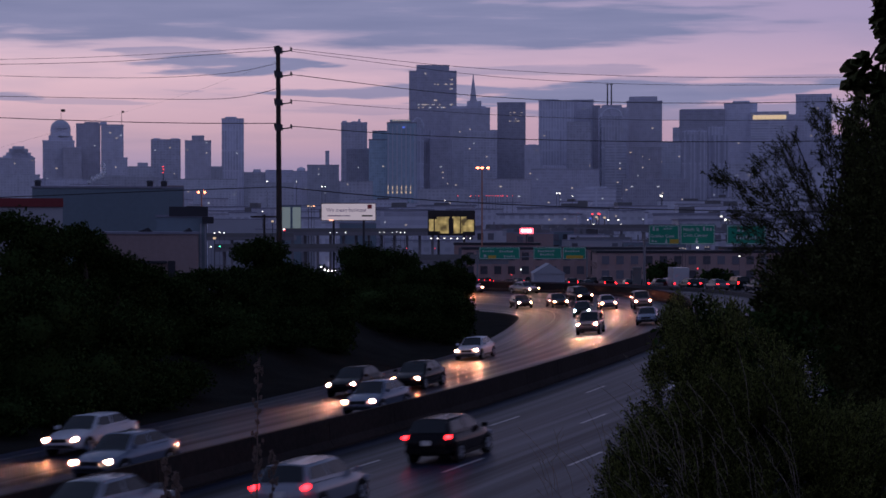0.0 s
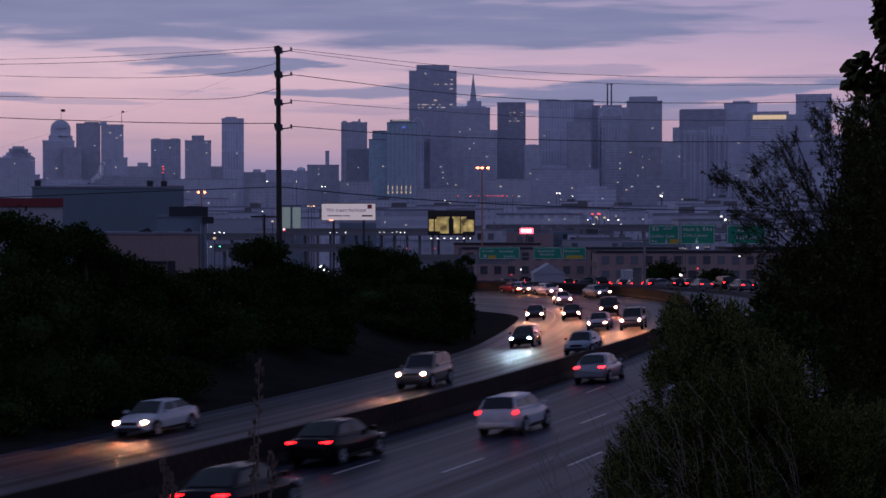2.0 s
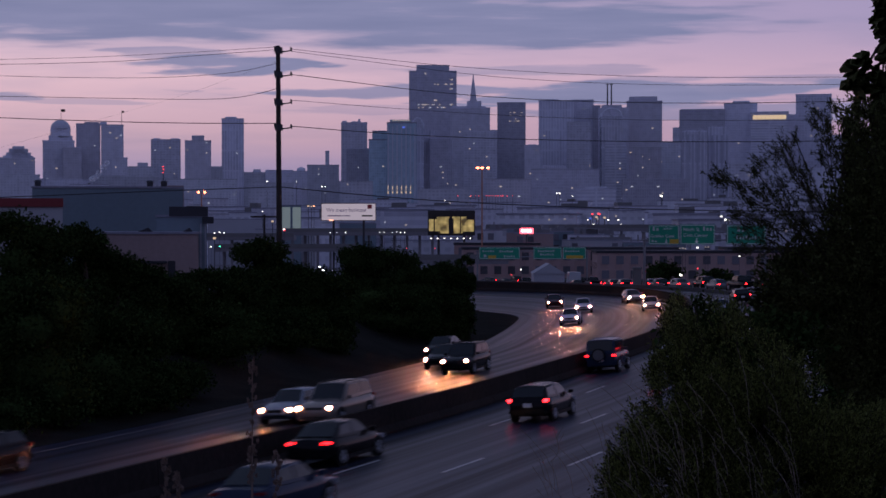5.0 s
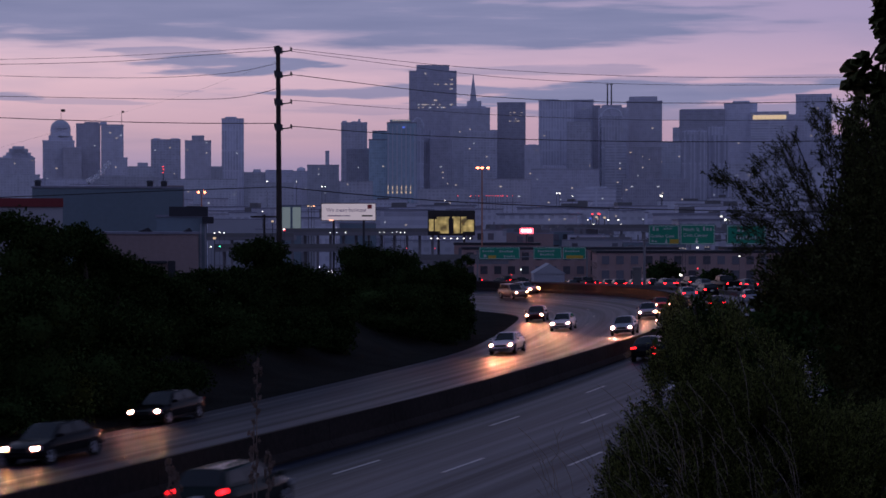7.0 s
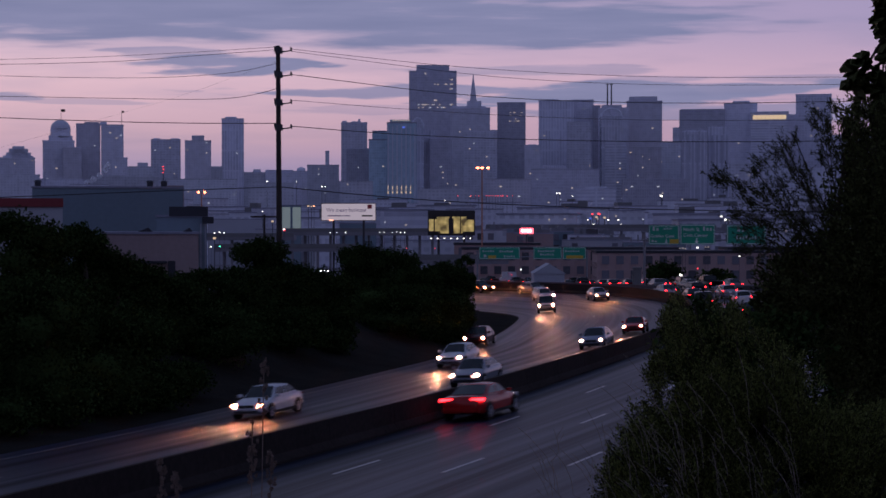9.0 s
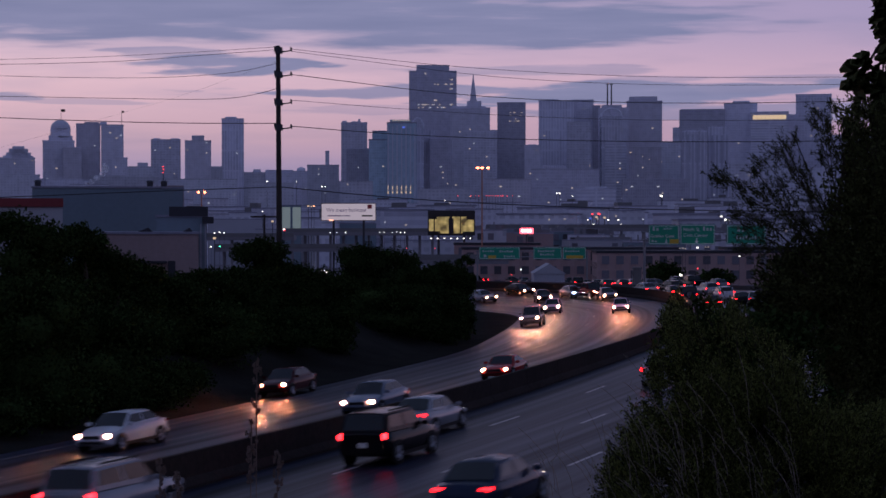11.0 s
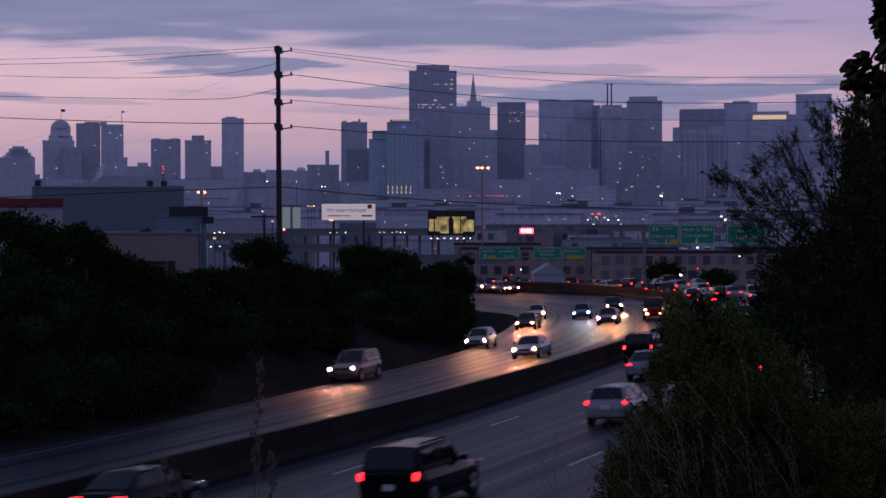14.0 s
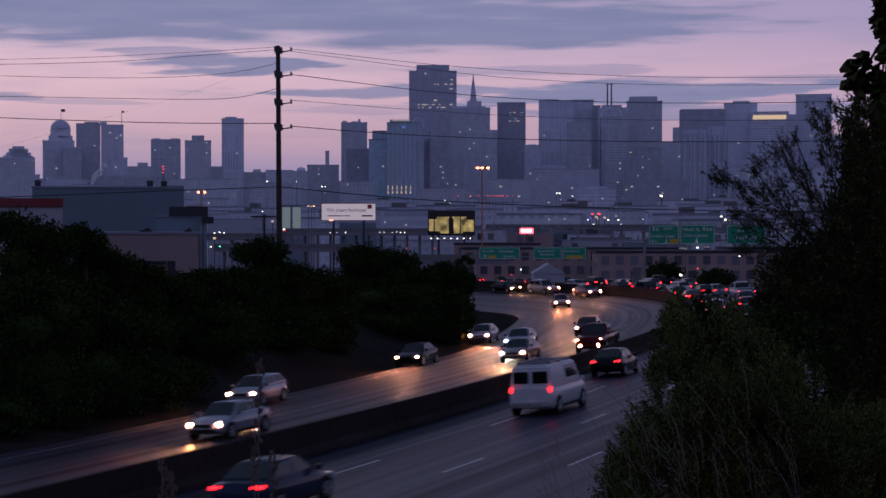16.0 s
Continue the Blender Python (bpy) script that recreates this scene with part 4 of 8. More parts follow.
def billboard(x, y, w, z0, z1, face, label, lamps):
    t = thing("billboard", x, y, -9.2, label, "billboard")
    a, b = z0 + 9.2, z1 + 9.2
    part("frame", bx(-w / 2 - 0.2, 0.0, a - 0.2, w / 2 + 0.2, 0.5, b + 0.2, 0.03), DARK_STEEL, t)
    panel = part("panel", bx(-w / 2, -0.1, a, w / 2, -0.01, b), face, t)
    part("catwalk", bx(-w / 2, -1.2, a - 0.9, w / 2, 0.3, a - 0.7), STEEL, t)
    for px in (-0.28, 0.28):
        part("post", tube(bmesh.new(), (px * w, 0.6, 0), (px * w, 0.6, b), 0.35, 0.35, 10), DARK_STEEL, t)
    for k in range(lamps):
        part("lamp", bx(-w / 2 + (k + 0.3) * w / lamps, -1.25, a - 1.05, -w / 2 + (k + 0.5) * w / lamps, -0.95, a - 0.85), LAMP_WHITE, t)
    return t, panel


# lamplight on the white panel is put in as its own glow
PANEL_WHITE = glow("lamplit_white_panel", (0.95, 0.8, 0.88), 0.36)
PANEL_DARK = mat("dark_poster", (0.03, 0.025, 0.022), 0.6)
INK_PURPLE = mat("purple_ink", (0.2, 0.1, 0.3), 0.6)
INK_RED = mat("red_ink", (0.45, 0.05, 0.06), 0.6)
w1, d1 = 15.94, 520
bb, pn = billboard(-28.01, d1, w1, 9.88, 14.74, PANEL_WHITE, "large lamplit white billboard with purple lettering bars", 0)
h1 = (14.74 + 9.88) / 2 + 9.2
for bx0, bz0, bw, bh, im in ((-6.2, -1.3, 4.0, 0.3, INK_PURPLE), (-1.9, -1.25, 2.4, 0.22, INK_PURPLE), (3.9, -1.35, 3.2, 0.42, DARK_WALL), (5.6, 0.95, 1.3, 1.25, INK_RED)):
    part("print", bx(bx0, -0.115, h1 + bz0, bx0 + bw, -0.1, h1 + bz0 + bh), im, bb)
lettering("We mean business", 1.55, INK_PURPLE, bb, -6.6, -0.12, h1 + 0.1)
part("sign_lamp", bx(-5.6, -1.4, h1 - 2.6, -4.4, -1.25, h1 - 2.3), LAMP_SODIUM, bb)
b2, pn2 = billboard(2.27, 470, 12.28, 5.77, 12.14, PANEL_DARK, "billboard with a dark and golden poster lit from below", 7)
h2 = (12.14 + 5.77) / 2 + 9.2
# the golden print emits, standing in for light from the lamps below
GOLD = glow("gold_poster_glow", (1.0, 0.7, 0.2), 0.5)
_n = GOLD.node_tree
_co, _no, _ra = _n.nodes.new("ShaderNodeTexCoord"), _n.nodes.new("ShaderNodeTexNoise"), _n.nodes.new("ShaderNodeValToRGB")
_no.inputs["Scale"].default_value, _no.inputs["Detail"].default_value = 0.5, 7.0
_ra.color_ramp.elements[0].position, _ra.color_ramp.elements[1].position = 0.36, 0.7
_ra.color_ramp.elements[0].color, _ra.color_ramp.elements[1].color = (0.03, 0.02, 0.008, 1), (1.0, 0.74, 0.28, 1)
_n.links.new(_co.outputs["Object"], _no.inputs["Vector"])
_n.links.new(_no.outputs[0], _ra.inputs[0])
_n.links.new(_ra.outputs[0], _n.nodes["Principled BSDF"].inputs["Emission Color"])
part("print", bx(-6.0, -0.13, h2 - 2.8, 6.0, -0.1, h2 + 1.7), GOLD, b2)
for x0, x1, z0, z1 in ((-0.75, 0.55, -2.8, 1.3), (-0.45, 0.2, 1.3, 2.3), (-4.8, -4.45, -2.8, 1.9), (-6.0, -3.9, 1.0, 1.9), (2.3, 2.5, -2.8, 2.7), (4.0, 6.0, 0.9, 1.9), (-6.0, -3.0, -2.8, -2.2), (3.0, 6.0, -2.8, -2.3)):
    part("print", bx(x0, -0.16, h2 + z0, x1, -0.135, h2 + z1), PANEL_DARK, b2)
kiosk = shed("lit_tank_building", -55.33, 640, 7.02, 6, -9.2, 15.63, SHED_GREY, "pale floodlit silo-like building behind the pole")
# the light on this wall is put in as the panels' own glow
for q in (-1.75, 1.75):
    part("lit_panel", bx(q - 1.6, -0.1, 6.6 + 9.2, q + 1.6, 0.02, 15.0 + 9.2, 0.05), glow("floodlit_wall_glow", (0.62, 0.75, 0.7), 0.15), kiosk)
part("pier", bx(-0.4, -0.15, 0, 0.4, 0.02, 15.63 + 9.2), SHED_GREY, kiosk)


# the elevated freeway across the flats
def viaduct(x0, x1, y, z, label, gap=9.0, deck=1.6):
    t = thing("viaduct", (x0 + x1) / 2, y, -9.2, label, "bridge")
    w = (x1 - x0) / 2
    part("deck", bx(-w, 0, z + 9.2 - deck, w, 10, z + 9.2, 0.05), HAZED_CONCRETE, t)
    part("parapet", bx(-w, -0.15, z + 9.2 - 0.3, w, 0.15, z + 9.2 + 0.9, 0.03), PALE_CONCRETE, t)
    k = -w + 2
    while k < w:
        part("pillar", tube(bmesh.new(), (k, 5, 0), (k, 5, z + 9.2 - deck + 0.02), 0.42, 0.5, 10), HAZED_CONCRETE, t)
        k += gap
    return t


viaduct(-54.0, -2.71, 600, 6.46, "long concrete freeway viaduct on slim round pillars", 4.4)
viaduct(-61.25, -21.83, 470, 2.44, "grey concrete ramp viaduct crossing the flats", 11, 1.2)
viaduct(-82.01, -47.69, 560, 4.95, "grey concrete ramp viaduct crossing the flats", 12, 1.4)
viaduct(-21.33, 14.22, 380, 1.09, "low concrete ramp crossing behind the shrubs", 12, 1.2)
viaduct(15.69, 112.72, 640, 7.79, "elevated roadway behind the brick offices", 8, 1.6)

OFFICE_PANE = mat("office_pane", (0.1, 0.1, 0.12), 0.35, var=0.5, scale=0.3, obj_var=1.2)
# brick offices and low roofs behind the bend
for u, wd, d, zt, fl in ((30.62, 52.0, 420, 2.78, 0), (58.19, 46.0, 400, 2.26, 0), (13.94, 22.0, 450, 3.55, 0), (86.76, 40.0, 410, 2.91, 0)):
    t = thing("brick_offices", u, d, -9.2, "long dark brick office block with rows of pale windows", "building")
    part("wall", bx(-wd / 2, 0, 0, wd / 2, 14, zt + 9.2, 0.05), BRICK, t)
    part("cornice", bx(-wd / 2 - 0.2, -0.25, zt + 8.9, wd / 2 + 0.2, 14.2, zt + 9.5, 0.05), DARK_WALL, t)
    n = int(wd / 3.3)
    for r in range(3):
        for c in range(n):
            o = new("window", window_mesh("office", 1.7, 1.9, OFFICE_PANE))
            o.parent = t
            o.location = (-wd / 2 + 1.9 + c * 3.3, 0.1, zt + 9.2 - 1.9 - r * 3.3)
rnd = random.Random(12)
for k in range(16):
    u, d = rnd.uniform(0.02, 0.17), rnd.uniform(470, 620)
    zt = 8.2 + d * rnd.uniform(-0.012, -0.002)
    t = thing("rooftop_building", u * d, d, -9.2, "pale flat-roofed workshop with rooftop machinery", "building", "low workshops", rnd.uniform(-10, 10))
    wd = rnd.uniform(9, 24)
    part("wall", bx(-wd / 2, 0, 0, wd / 2, 12, zt + 9.2, 0.05), rnd.choice((WHITE_WALL, SHED_GREY, FAC["low"], SALMON)), t)
    part("roof", bx(-wd / 2 - 0.15, -0.15, zt + 9.15, wd / 2 + 0.15, 12.15, zt + 9.5), ROOF, t)
    for c in range(int(wd / 3.0)):
        for r in range(2):
            if rnd.random() < 0.75:
                o = new("window", window_mesh("office", 1.7, 1.9, OFFICE_PANE))
                o.parent, o.location = t, (-wd / 2 + 1.6 + c * 3.0, 0.1, zt + 9.2 - 1.7 - r * 3.2)
    for j in range(2):
        k = rnd.uniform(-0.42, 0.4) * wd
        part("flue", tube(bmesh.new(), (k, 2.5, zt + 9.4), (k, 2.5, zt + 9.4 + rnd.uniform(1.0, 2.4)), 0.2, 0.2, 8), STEEL, t)
    for j in range(3):
        part("air_unit", bx(rnd.uniform(-0.4, 0.3) * wd, 1, zt + 9.45, rnd.uniform(0.31, 0.45) * wd if j == 0 else rnd.uniform(-0.4, 0.3) * wd + 1.8, 3, zt + 9.5 + rnd.uniform(0.6, 1.7), 0.05), STEEL, t)
for k in range(20):
    u, d = rnd.uniform(-0.16, 0.0), rnd.uniform(640, 900)
    zt = 8.2 + d * rnd.uniform(-0.012, 0.008)
    t = thing("rooftop_building", u * d, d, -9.2, "grey flat-roofed workshop in the flats", "building", "low workshops", rnd.uniform(-10, 10))
    wd = rnd.uniform(14, 34)
    part("wall", bx(-wd / 2, 0, 0, wd / 2, 14, zt + 9.2, 0.05), rnd.choice((WHITE_WALL, SHED_GREY, FAC["low"], FAC["stone"])), t)
    part("roof", bx(-wd / 2 - 0.15, -0.15, zt + 9.15, wd / 2 + 0.15, 14.15, zt + 9.5), ROOF, t)


def gabled(x, y, w, z0, z1, zr):
    t = thing("gabled_shed", x, y, -9.2, "small pale gabled shed beside the bend", "building")
    part("wall", bx(-w / 2, 0, 0, w / 2, 9, z1 + 9.2, 0.03), WHITE_WALL, t)
    bm = bmesh.new()
    for yy in (-0.2, 9.2):
        for p in ((-w / 2 - 0.2, z1 + 9.15), (w / 2 + 0.2, z1 + 9.15), (0, zr + 9.2)):
            bm.verts.new((p[0], yy, p[1]))
    bm.verts.ensure_lookup_table()
    for f in ((0, 1, 2), (5, 4, 3), (0, 2, 5, 3), (2, 1, 4, 5), (1, 0, 3, 4)):
        bm.faces.new([bm.verts[i] for i in f])
    part("roof", bm, WHITE_WALL, t)


gabled(18.8, 310, 5.4, -9.2, -0.2, 1.5)


# ---- sign gantries ----
def panel_sign(parent, x0, x1, z0, z1, y, words=(), bars=(), exit_bar=None):
    p = part("sign_panel", bx(x0, y - 0.08, z0, x1, y, z1, 0.02), SIGN_GREEN, parent, "green retroreflective direction panel")
    e = 0.07
    for a in ((x0 + e, z0 + e, x1 - e, z0 + 2 * e), (x0 + e, z1 - 2 * e, x1 - e, z1 - e), (x0 + e, z0 + e, x0 + 2 * e, z1 - e), (x1 - 2 * e, z0 + e, x1 - e, z1 - e)):
        part("border", bx(a[0], y - 0.095, a[1], a[2], y - 0.078, a[3]), SIGN_WHITE, p)
    for w, s, lx, lz in words:
        lettering(w, s, SIGN_WHITE, p, lx, y - 0.1, lz)
    for a in bars:
        n = max(1, int(a[2] / 0.42))
        for k in range(n):
            part("letter_bar", bx(a[0] + k * a[2] / n, y - 0.1, a[1], a[0] + (k + 0.62) * a[2] / n, y - 0.078, a[1] + a[3] * (1.0 if k % 3 == 0 else 0.72)), SIGN_INK, p)
    if exit_bar:
        a = exit_bar
        part("exit_panel", bx(a[0], y - 0.1, a[1], a[2], y - 0.078, a[3]), SIGN_YELLOW, p)
    return p


def arrow(parent, x, y, z, s):
    bm = bmesh.new()
    box(bm, x - 0.07 * s, y - 0.1, z, x + 0.07 * s, y - 0.078, z + 0.5 * s)
    part("arrow", bm, SIGN_WHITE, parent)
    bm = bmesh.new()
    vs = [bm.verts.new((x + a * s, y - o, z + b * s)) for o in (0.1, 0.079) for a, b in ((-0.3, 0.05), (0, -0.25), (0.3, 0.05))]
    bm.faces.new(vs[:3])
    bm.faces.new(vs[3:][::-1])
    for i in range(3):
        bm.faces.new((vs[i], vs[3 + i], vs[3 + (i + 1) % 3], vs[(i + 1) % 3]))
    part("arrow", bm, SIGN_WHITE, parent)


def gantry(x, y, x0, x1, z_beam, posts, label):
    t = thing("sign_gantry", x, y, -9.2 if y > 250 else 0, label, "sign gantry")
    b = 9.2 if y > 250 else 0
    for zz in (z_beam + b, z_beam + b + 1.1):
        part("beam", tube(bmesh.new(), (x0, 0.4, zz), (x1, 0.4, zz), 0.09, 0.09, 8), STEEL, t)
    k = x0
    i = 0
    while k < x1 - 0.6:
        part("brace", tube(bmesh.new(), (k, 0.4, z_beam + b + (0 if i % 2 else 1.1)), (k + 1.1, 0.4, z_beam + b + (1.1 if i % 2 else 0)), 0.045, 0.045, 6), STEEL, t)
        k += 1.1
        i += 1
    for px in posts:
        part("post", tube(bmesh.new(), (px, 0.5, 0), (px, 0.5, z_beam + b + 1.2), 0.2, 0.16, 10), STEEL, t)
    return t, b


g1, gb = gantry(33.37, 240, -6.19, 11.61, 6.26, (-5.73, 10.84), "steel overhead sign gantry with green direction signs")
zb, zt = 5.65 + gb, 8.28 + gb
p1 = panel_sign(g1, -5.19, -1.01, zb, zt, 0.2, [("Golden Gate", 0.62, -4.95, zb + 0.95), ("NORTH", 0.36, -3.25, zt - 0.6)], [(-4.65, zt - 0.75, 1.0, 0.55), (-4.8, zb + 0.3, 0.9, 0.3)], (-2.32, zb + 0.12, -1.08, zb + 0.72))
arrow(p1, -2.79, 0.2, zb + 0.35, 0.8)
p2 = panel_sign(g1, -0.85, 3.87, zb, zt + 0.1, 0.2, [("Ninth St", 0.66, -0.46, zt - 0.8), ("Civic Center", 0.66, -0.46, zb + 1.05)], [(2.25, zt - 0.75, 1.4, 0.55)])
arrow(p2, 1.39, 0.2, zb + 0.4, 1.0)
p3 = panel_sign(g1, 5.5, 10.84, zb, zt, 0.2, [], [(6.97, zt - 0.9, 1.2, 0.6), (6.81, zb + 0.7, 3.4, 0.55)])
part("sign_lamp", bx(1.24, -0.5, zb - 0.5, 1.55, -0.3, zb - 0.35), LAMP_WHITE, g1)
g2, gb = gantry(16.82, 330, -10.65, 10.65, 2.35, (-10.33, 10.33), "steel overhead sign gantry with three green signs")
zb, zt = 1.92 + gb, 4.15 + gb
for a, b, bars, ex in ((-94, -22, [(-88, 1.35, 2.6, 0.35), (-58, 1.3, 3.0, 0.4), (-86, 0.35, 0.9, 0.5), (-50, 0.35, 2.4, 0.35)], (-78, -64)), (2, 52, [(10, 1.35, 3.6, 0.38), (14, 0.7, 3.0, 0.38)], None), (54, 95, [(58, 1.35, 3.2, 0.38)], (60, 90))):
    k = 330 / 3100
    panel_sign(g2, a * k, b * k, zb, zt, 0.2, [], [(q[0] * k, zb + q[1], q[2] * 0.9, q[3]) for q in bars], (ex[0] * k, zb + 0.12, ex[1] * k, zb + 0.7) if ex else None)


def lit_sign(x, y, z0, z1, w):
    t = thing("lit_sign", x, y, -9.2, "small bright red and white lit sign on a post", "sign")
    part("post", tube(bmesh.new(), (0, 0.3, 0), (0, 0.3, z1 + 9.2), 0.15, 0.15, 8), DARK_STEEL, t)
    part("panel", bx(-w / 2, 0, z0 + 9.2, w / 2, 0.3, z1 + 9.2, 0.05), SIGN_RED, t)
    for k in range(4):
        part("letter_bar", bx(-w * 0.36 + k * w * 0.19, -0.02, z0 + 9.2 + (z1 - z0) * 0.3, -w * 0.24 + k * w * 0.19, 0.002, z0 + 9.2 + (z1 - z0) * 0.75), LAMP_WHITE, t)


lit_sign(21.96, 460, 6.12, 7.61, 3.56)


MAST_GLOW = glow("mast_lamp_glow", (1.0, 0.2, 0.095), 9)


def mast_lamp(x, y, z, arm, heads, key, r=0.16):
    t = thing("mast_lamp", x, y, -9.2, "tall street lamp mast with glowing sodium heads", "street lamp")
    part("pole", tube(bmesh.new(), (0, 0, 0), (0, 0, z + 9.2), r, r * 0.7, 10), LAMPLIT_STEEL, t)
    part("arm", bx(-arm, -0.08, z + 9.1, arm, 0.08, z + 9.25, 0.02), DARK_STEEL, t)
    for hx in heads:
        bm = bmesh.new()
        bmesh.ops.create_icosphere(bm, subdivisions=2, radius=1)
        for v in bm.verts:
            v.co = Vector((hx + v.co.x * arm * 0.32, v.co.y * 0.3, z + 9.12 + v.co.z * 0.26))
        part("lamp_head", bm, MAST_GLOW, t)


mast_lamp(9.57, 430, 22.49, 1.5, (-1.1, 0.0, 1.45), "sodium", 0.22)
mast_lamp(-55.1, 400, 15.94, 0.95, (-0.7, 0.75), "sodium", 0.2)
far_light(35.5, 262, 0.76, "white", 0.26)
# lit shopfront, sign and building lights, built as lamps on posts
for x, y, z, key, size in ((-47.6, 620, 15.0, "gold", 0.5), (-46.5, 620, 14.9, "gold", 0.4), (-45.6, 620, 15.1, "sodium", 0.4), (-48.6, 500, 9.3, "gold", 0.5), (-54.4, 602, 6.6, "red", 0.7), (60.4, 690, 11.4, "gold", 0.7), (63.6, 690, 11.2, "gold", 0.7), (58.0, 690, 10.9, "blue", 0.7), (65.0, 690, 10.4, "white", 0.5), (61.4, 690, 12.6, "red", 0.8)):
    far_light(x, y, z, key, size)


# ---- the power pole and its cables ----
def power_pole():
    y = 120.0
    gx, zt = -11.23, 20.51
    zg = float(ground_height(np.array([gx]), np.array([y]))[0]) - 0.3
    t = thing("power_pole", gx, y, zg, "tall dark wooden power pole with insulator brackets", "utility pole")
    part("pole", tube(bmesh.new(), (0.05, 0, 0), (-0.05, 0, zt - zg), 0.22, 0.15, 14), POLE_WOOD, t)
    for v, s in ((20.2, 1), (18.54, 1), (16.64, 1), (14.94, 1)):
        h = v - zg
        part("collar", tube(bmesh.new(), (0, 0, h - 0.22), (0, 0, h + 0.2), 0.27, 0.25, 12), DARK_STEEL, t)
        bm = tube(bmesh.new(), (0.1, 0, h - 0.12), (0.85, 0, h - 0.02), 0.05, 0.04, 8)
        part("bracket", bm, DARK_STEEL, t)
        bm = bmesh.new()
        for k in range(3):
            tube(bm, (0.82, 0, h - 0.06 + 0.09 * k), (0.88, 0, h + 0.0 + 0.09 * k), 0.13 - 0.02 * k, 0.07, 10)
        part("insulator", bm, DARK_WALL, t)
        bm = tube(bmesh.new(), (-0.24, 0.05, h - 0.1), (-0.24, 0.05, h + 0.28), 0.07, 0.1, 8)
        part("insulator", bm, DARK_WALL, t)
    part("lower_arm", bx(-1.95, -0.1, 8.82 - zg - 0.06, 0.1, 0.1, 8.82 - zg + 0.06, 0.02), POLE_WOOD, t)
    return t


power_pole()


def cable(pts, r, label="thin dark overhead power cable sagging between poles"):
    """A smooth sagging cable through its highest and lowest points (x, y, z)."""
    P = np.array(pts)
    xs = np.linspace(P[0, 0], P[-1, 0], 80)
    o = np.argsort(P[:, 0])
    zs = np.interp(xs, P[o, 0], P[o, 2])
    for _ in range(60):
        zs[1:-1] = 0.5 * zs[1:-1] + 0.25 * (zs[2:] + zs[:-2])
    bm = path_tube(bmesh.new(), [(float(x), P[0, 1], float(z)) for x, z in zip(xs[::2], zs[::2])], r, 6)
    return tagged(part("cable", bm, WIRE), label, "cable", "overhead cables")


cable([(-10.3, 120.0, 20.28), (-5.19, 120.0, 19.7), (0.0, 120.0, 19.12), (7.59, 120.0, 18.61), (15.33, 120.0, 18.34), (23.85, 120.0, 18.34), (31.59, 120.0, 18.42)], 0.016)
cable([(-10.3, 120.0, 20.12), (-4.03, 120.0, 19.31), (2.55, 120.0, 18.42), (8.36, 120.0, 18.03), (15.33, 120.0, 17.8), (23.85, 120.0, 17.84), (31.59, 120.0, 17.92)], 0.016)
cable([(-10.3, 120.0, 18.54), (-5.57, 120.0, 17.95), (-1.32, 120.0, 17.37), (3.72, 120.0, 16.95), (8.36, 120.0, 16.72), (16.49, 120.0, 16.56), (23.85, 120.0, 16.64), (31.59, 120.0, 16.79)], 0.026)
cable([(-10.3, 120.0, 16.79), (-3.25, 120.0, 16.21), (4.49, 120.0, 15.71), (12.23, 120.0, 15.44), (18.04, 120.0, 15.4), (31.59, 120.0, 15.48)], 0.016)
cable([(-10.3, 120.0, 15.01), (-3.25, 120.0, 14.43), (4.49, 120.0, 14.12), (12.23, 120.0, 13.97), (19.2, 120.0, 13.93), (31.59, 120.0, 14.05)], 0.03)
cable([(-11.15, 120.0, 10.87), (-5.57, 120.0, 10.29), (0.0, 120.0, 9.86), (8.36, 120.0, 9.48), (19.2, 120.0, 9.21), (31.59, 120.0, 9.17)], 0.04)
cable([(-11.38, 120.0, 20.43), (-16.8, 120.0, 20.08), (-24.54, 120.0, 19.7), (-31.9, 120.0, 19.54)], 0.014)
cable([(-11.38, 120.0, 20.24), (-17.77, 120.0, 19.77), (-21.45, 120.0, 19.46), (-26.09, 120.0, 19.31), (-30.35, 120.0, 19.23), (-31.9, 120.0, 19.23)], 0.018)
cable([(-11.38, 120.0, 19.31), (-13.63, 120.0, 18.69), (-17.77, 120.0, 18.38), (-20.67, 120.0, 18.3), (-26.09, 120.0, 18.34), (-30.35, 120.0, 18.46), (-31.9, 120.0, 18.5)], 0.016)
cable([(-11.38, 120.0, 17.57), (-13.66, 120.0, 16.87), (-17.57, 120.0, 16.83), (-22.03, 120.0, 16.91), (-30.35, 120.0, 17.06), (-31.9, 120.0, 17.1)], 0.02)
cable([(-11.38, 120.0, 15.21), (-16.8, 120.0, 15.21), (-21.06, 120.0, 15.28), (-26.09, 120.0, 15.44), (-30.35, 120.0, 15.59), (-31.9, 120.0, 15.67)], 0.03)
cable([(-11.15, 120.0, 10.87), (-21.06, 120.0, 10.52), (-30.35, 120.0, 10.14), (-31.9, 120.0, 10.1)], 0.035)
cable([(-11.38, 120.0, 19.43), (-17.77, 120.0, 17.1), (-30.35, 120.0, 13.54), (-31.9, 120.0, 13.12)], 0.004)

# a second short pole behind, with its crossarm
t = thing("short_pole", -20.39, 200, -0.2, "short dark wooden pole with a crossarm", "utility pole")
part("pole", tube(bmesh.new(), (0, 0, 0), (0, 0, 9.49 + 0.2), 0.16, 0.13, 8), POLE_WOOD, t)
part("crossarm", bx(-1.5, -0.08, 9.23 + 0.1, 1.6, 0.08, 9.23 + 0.28, 0.02), POLE_WOOD, t)


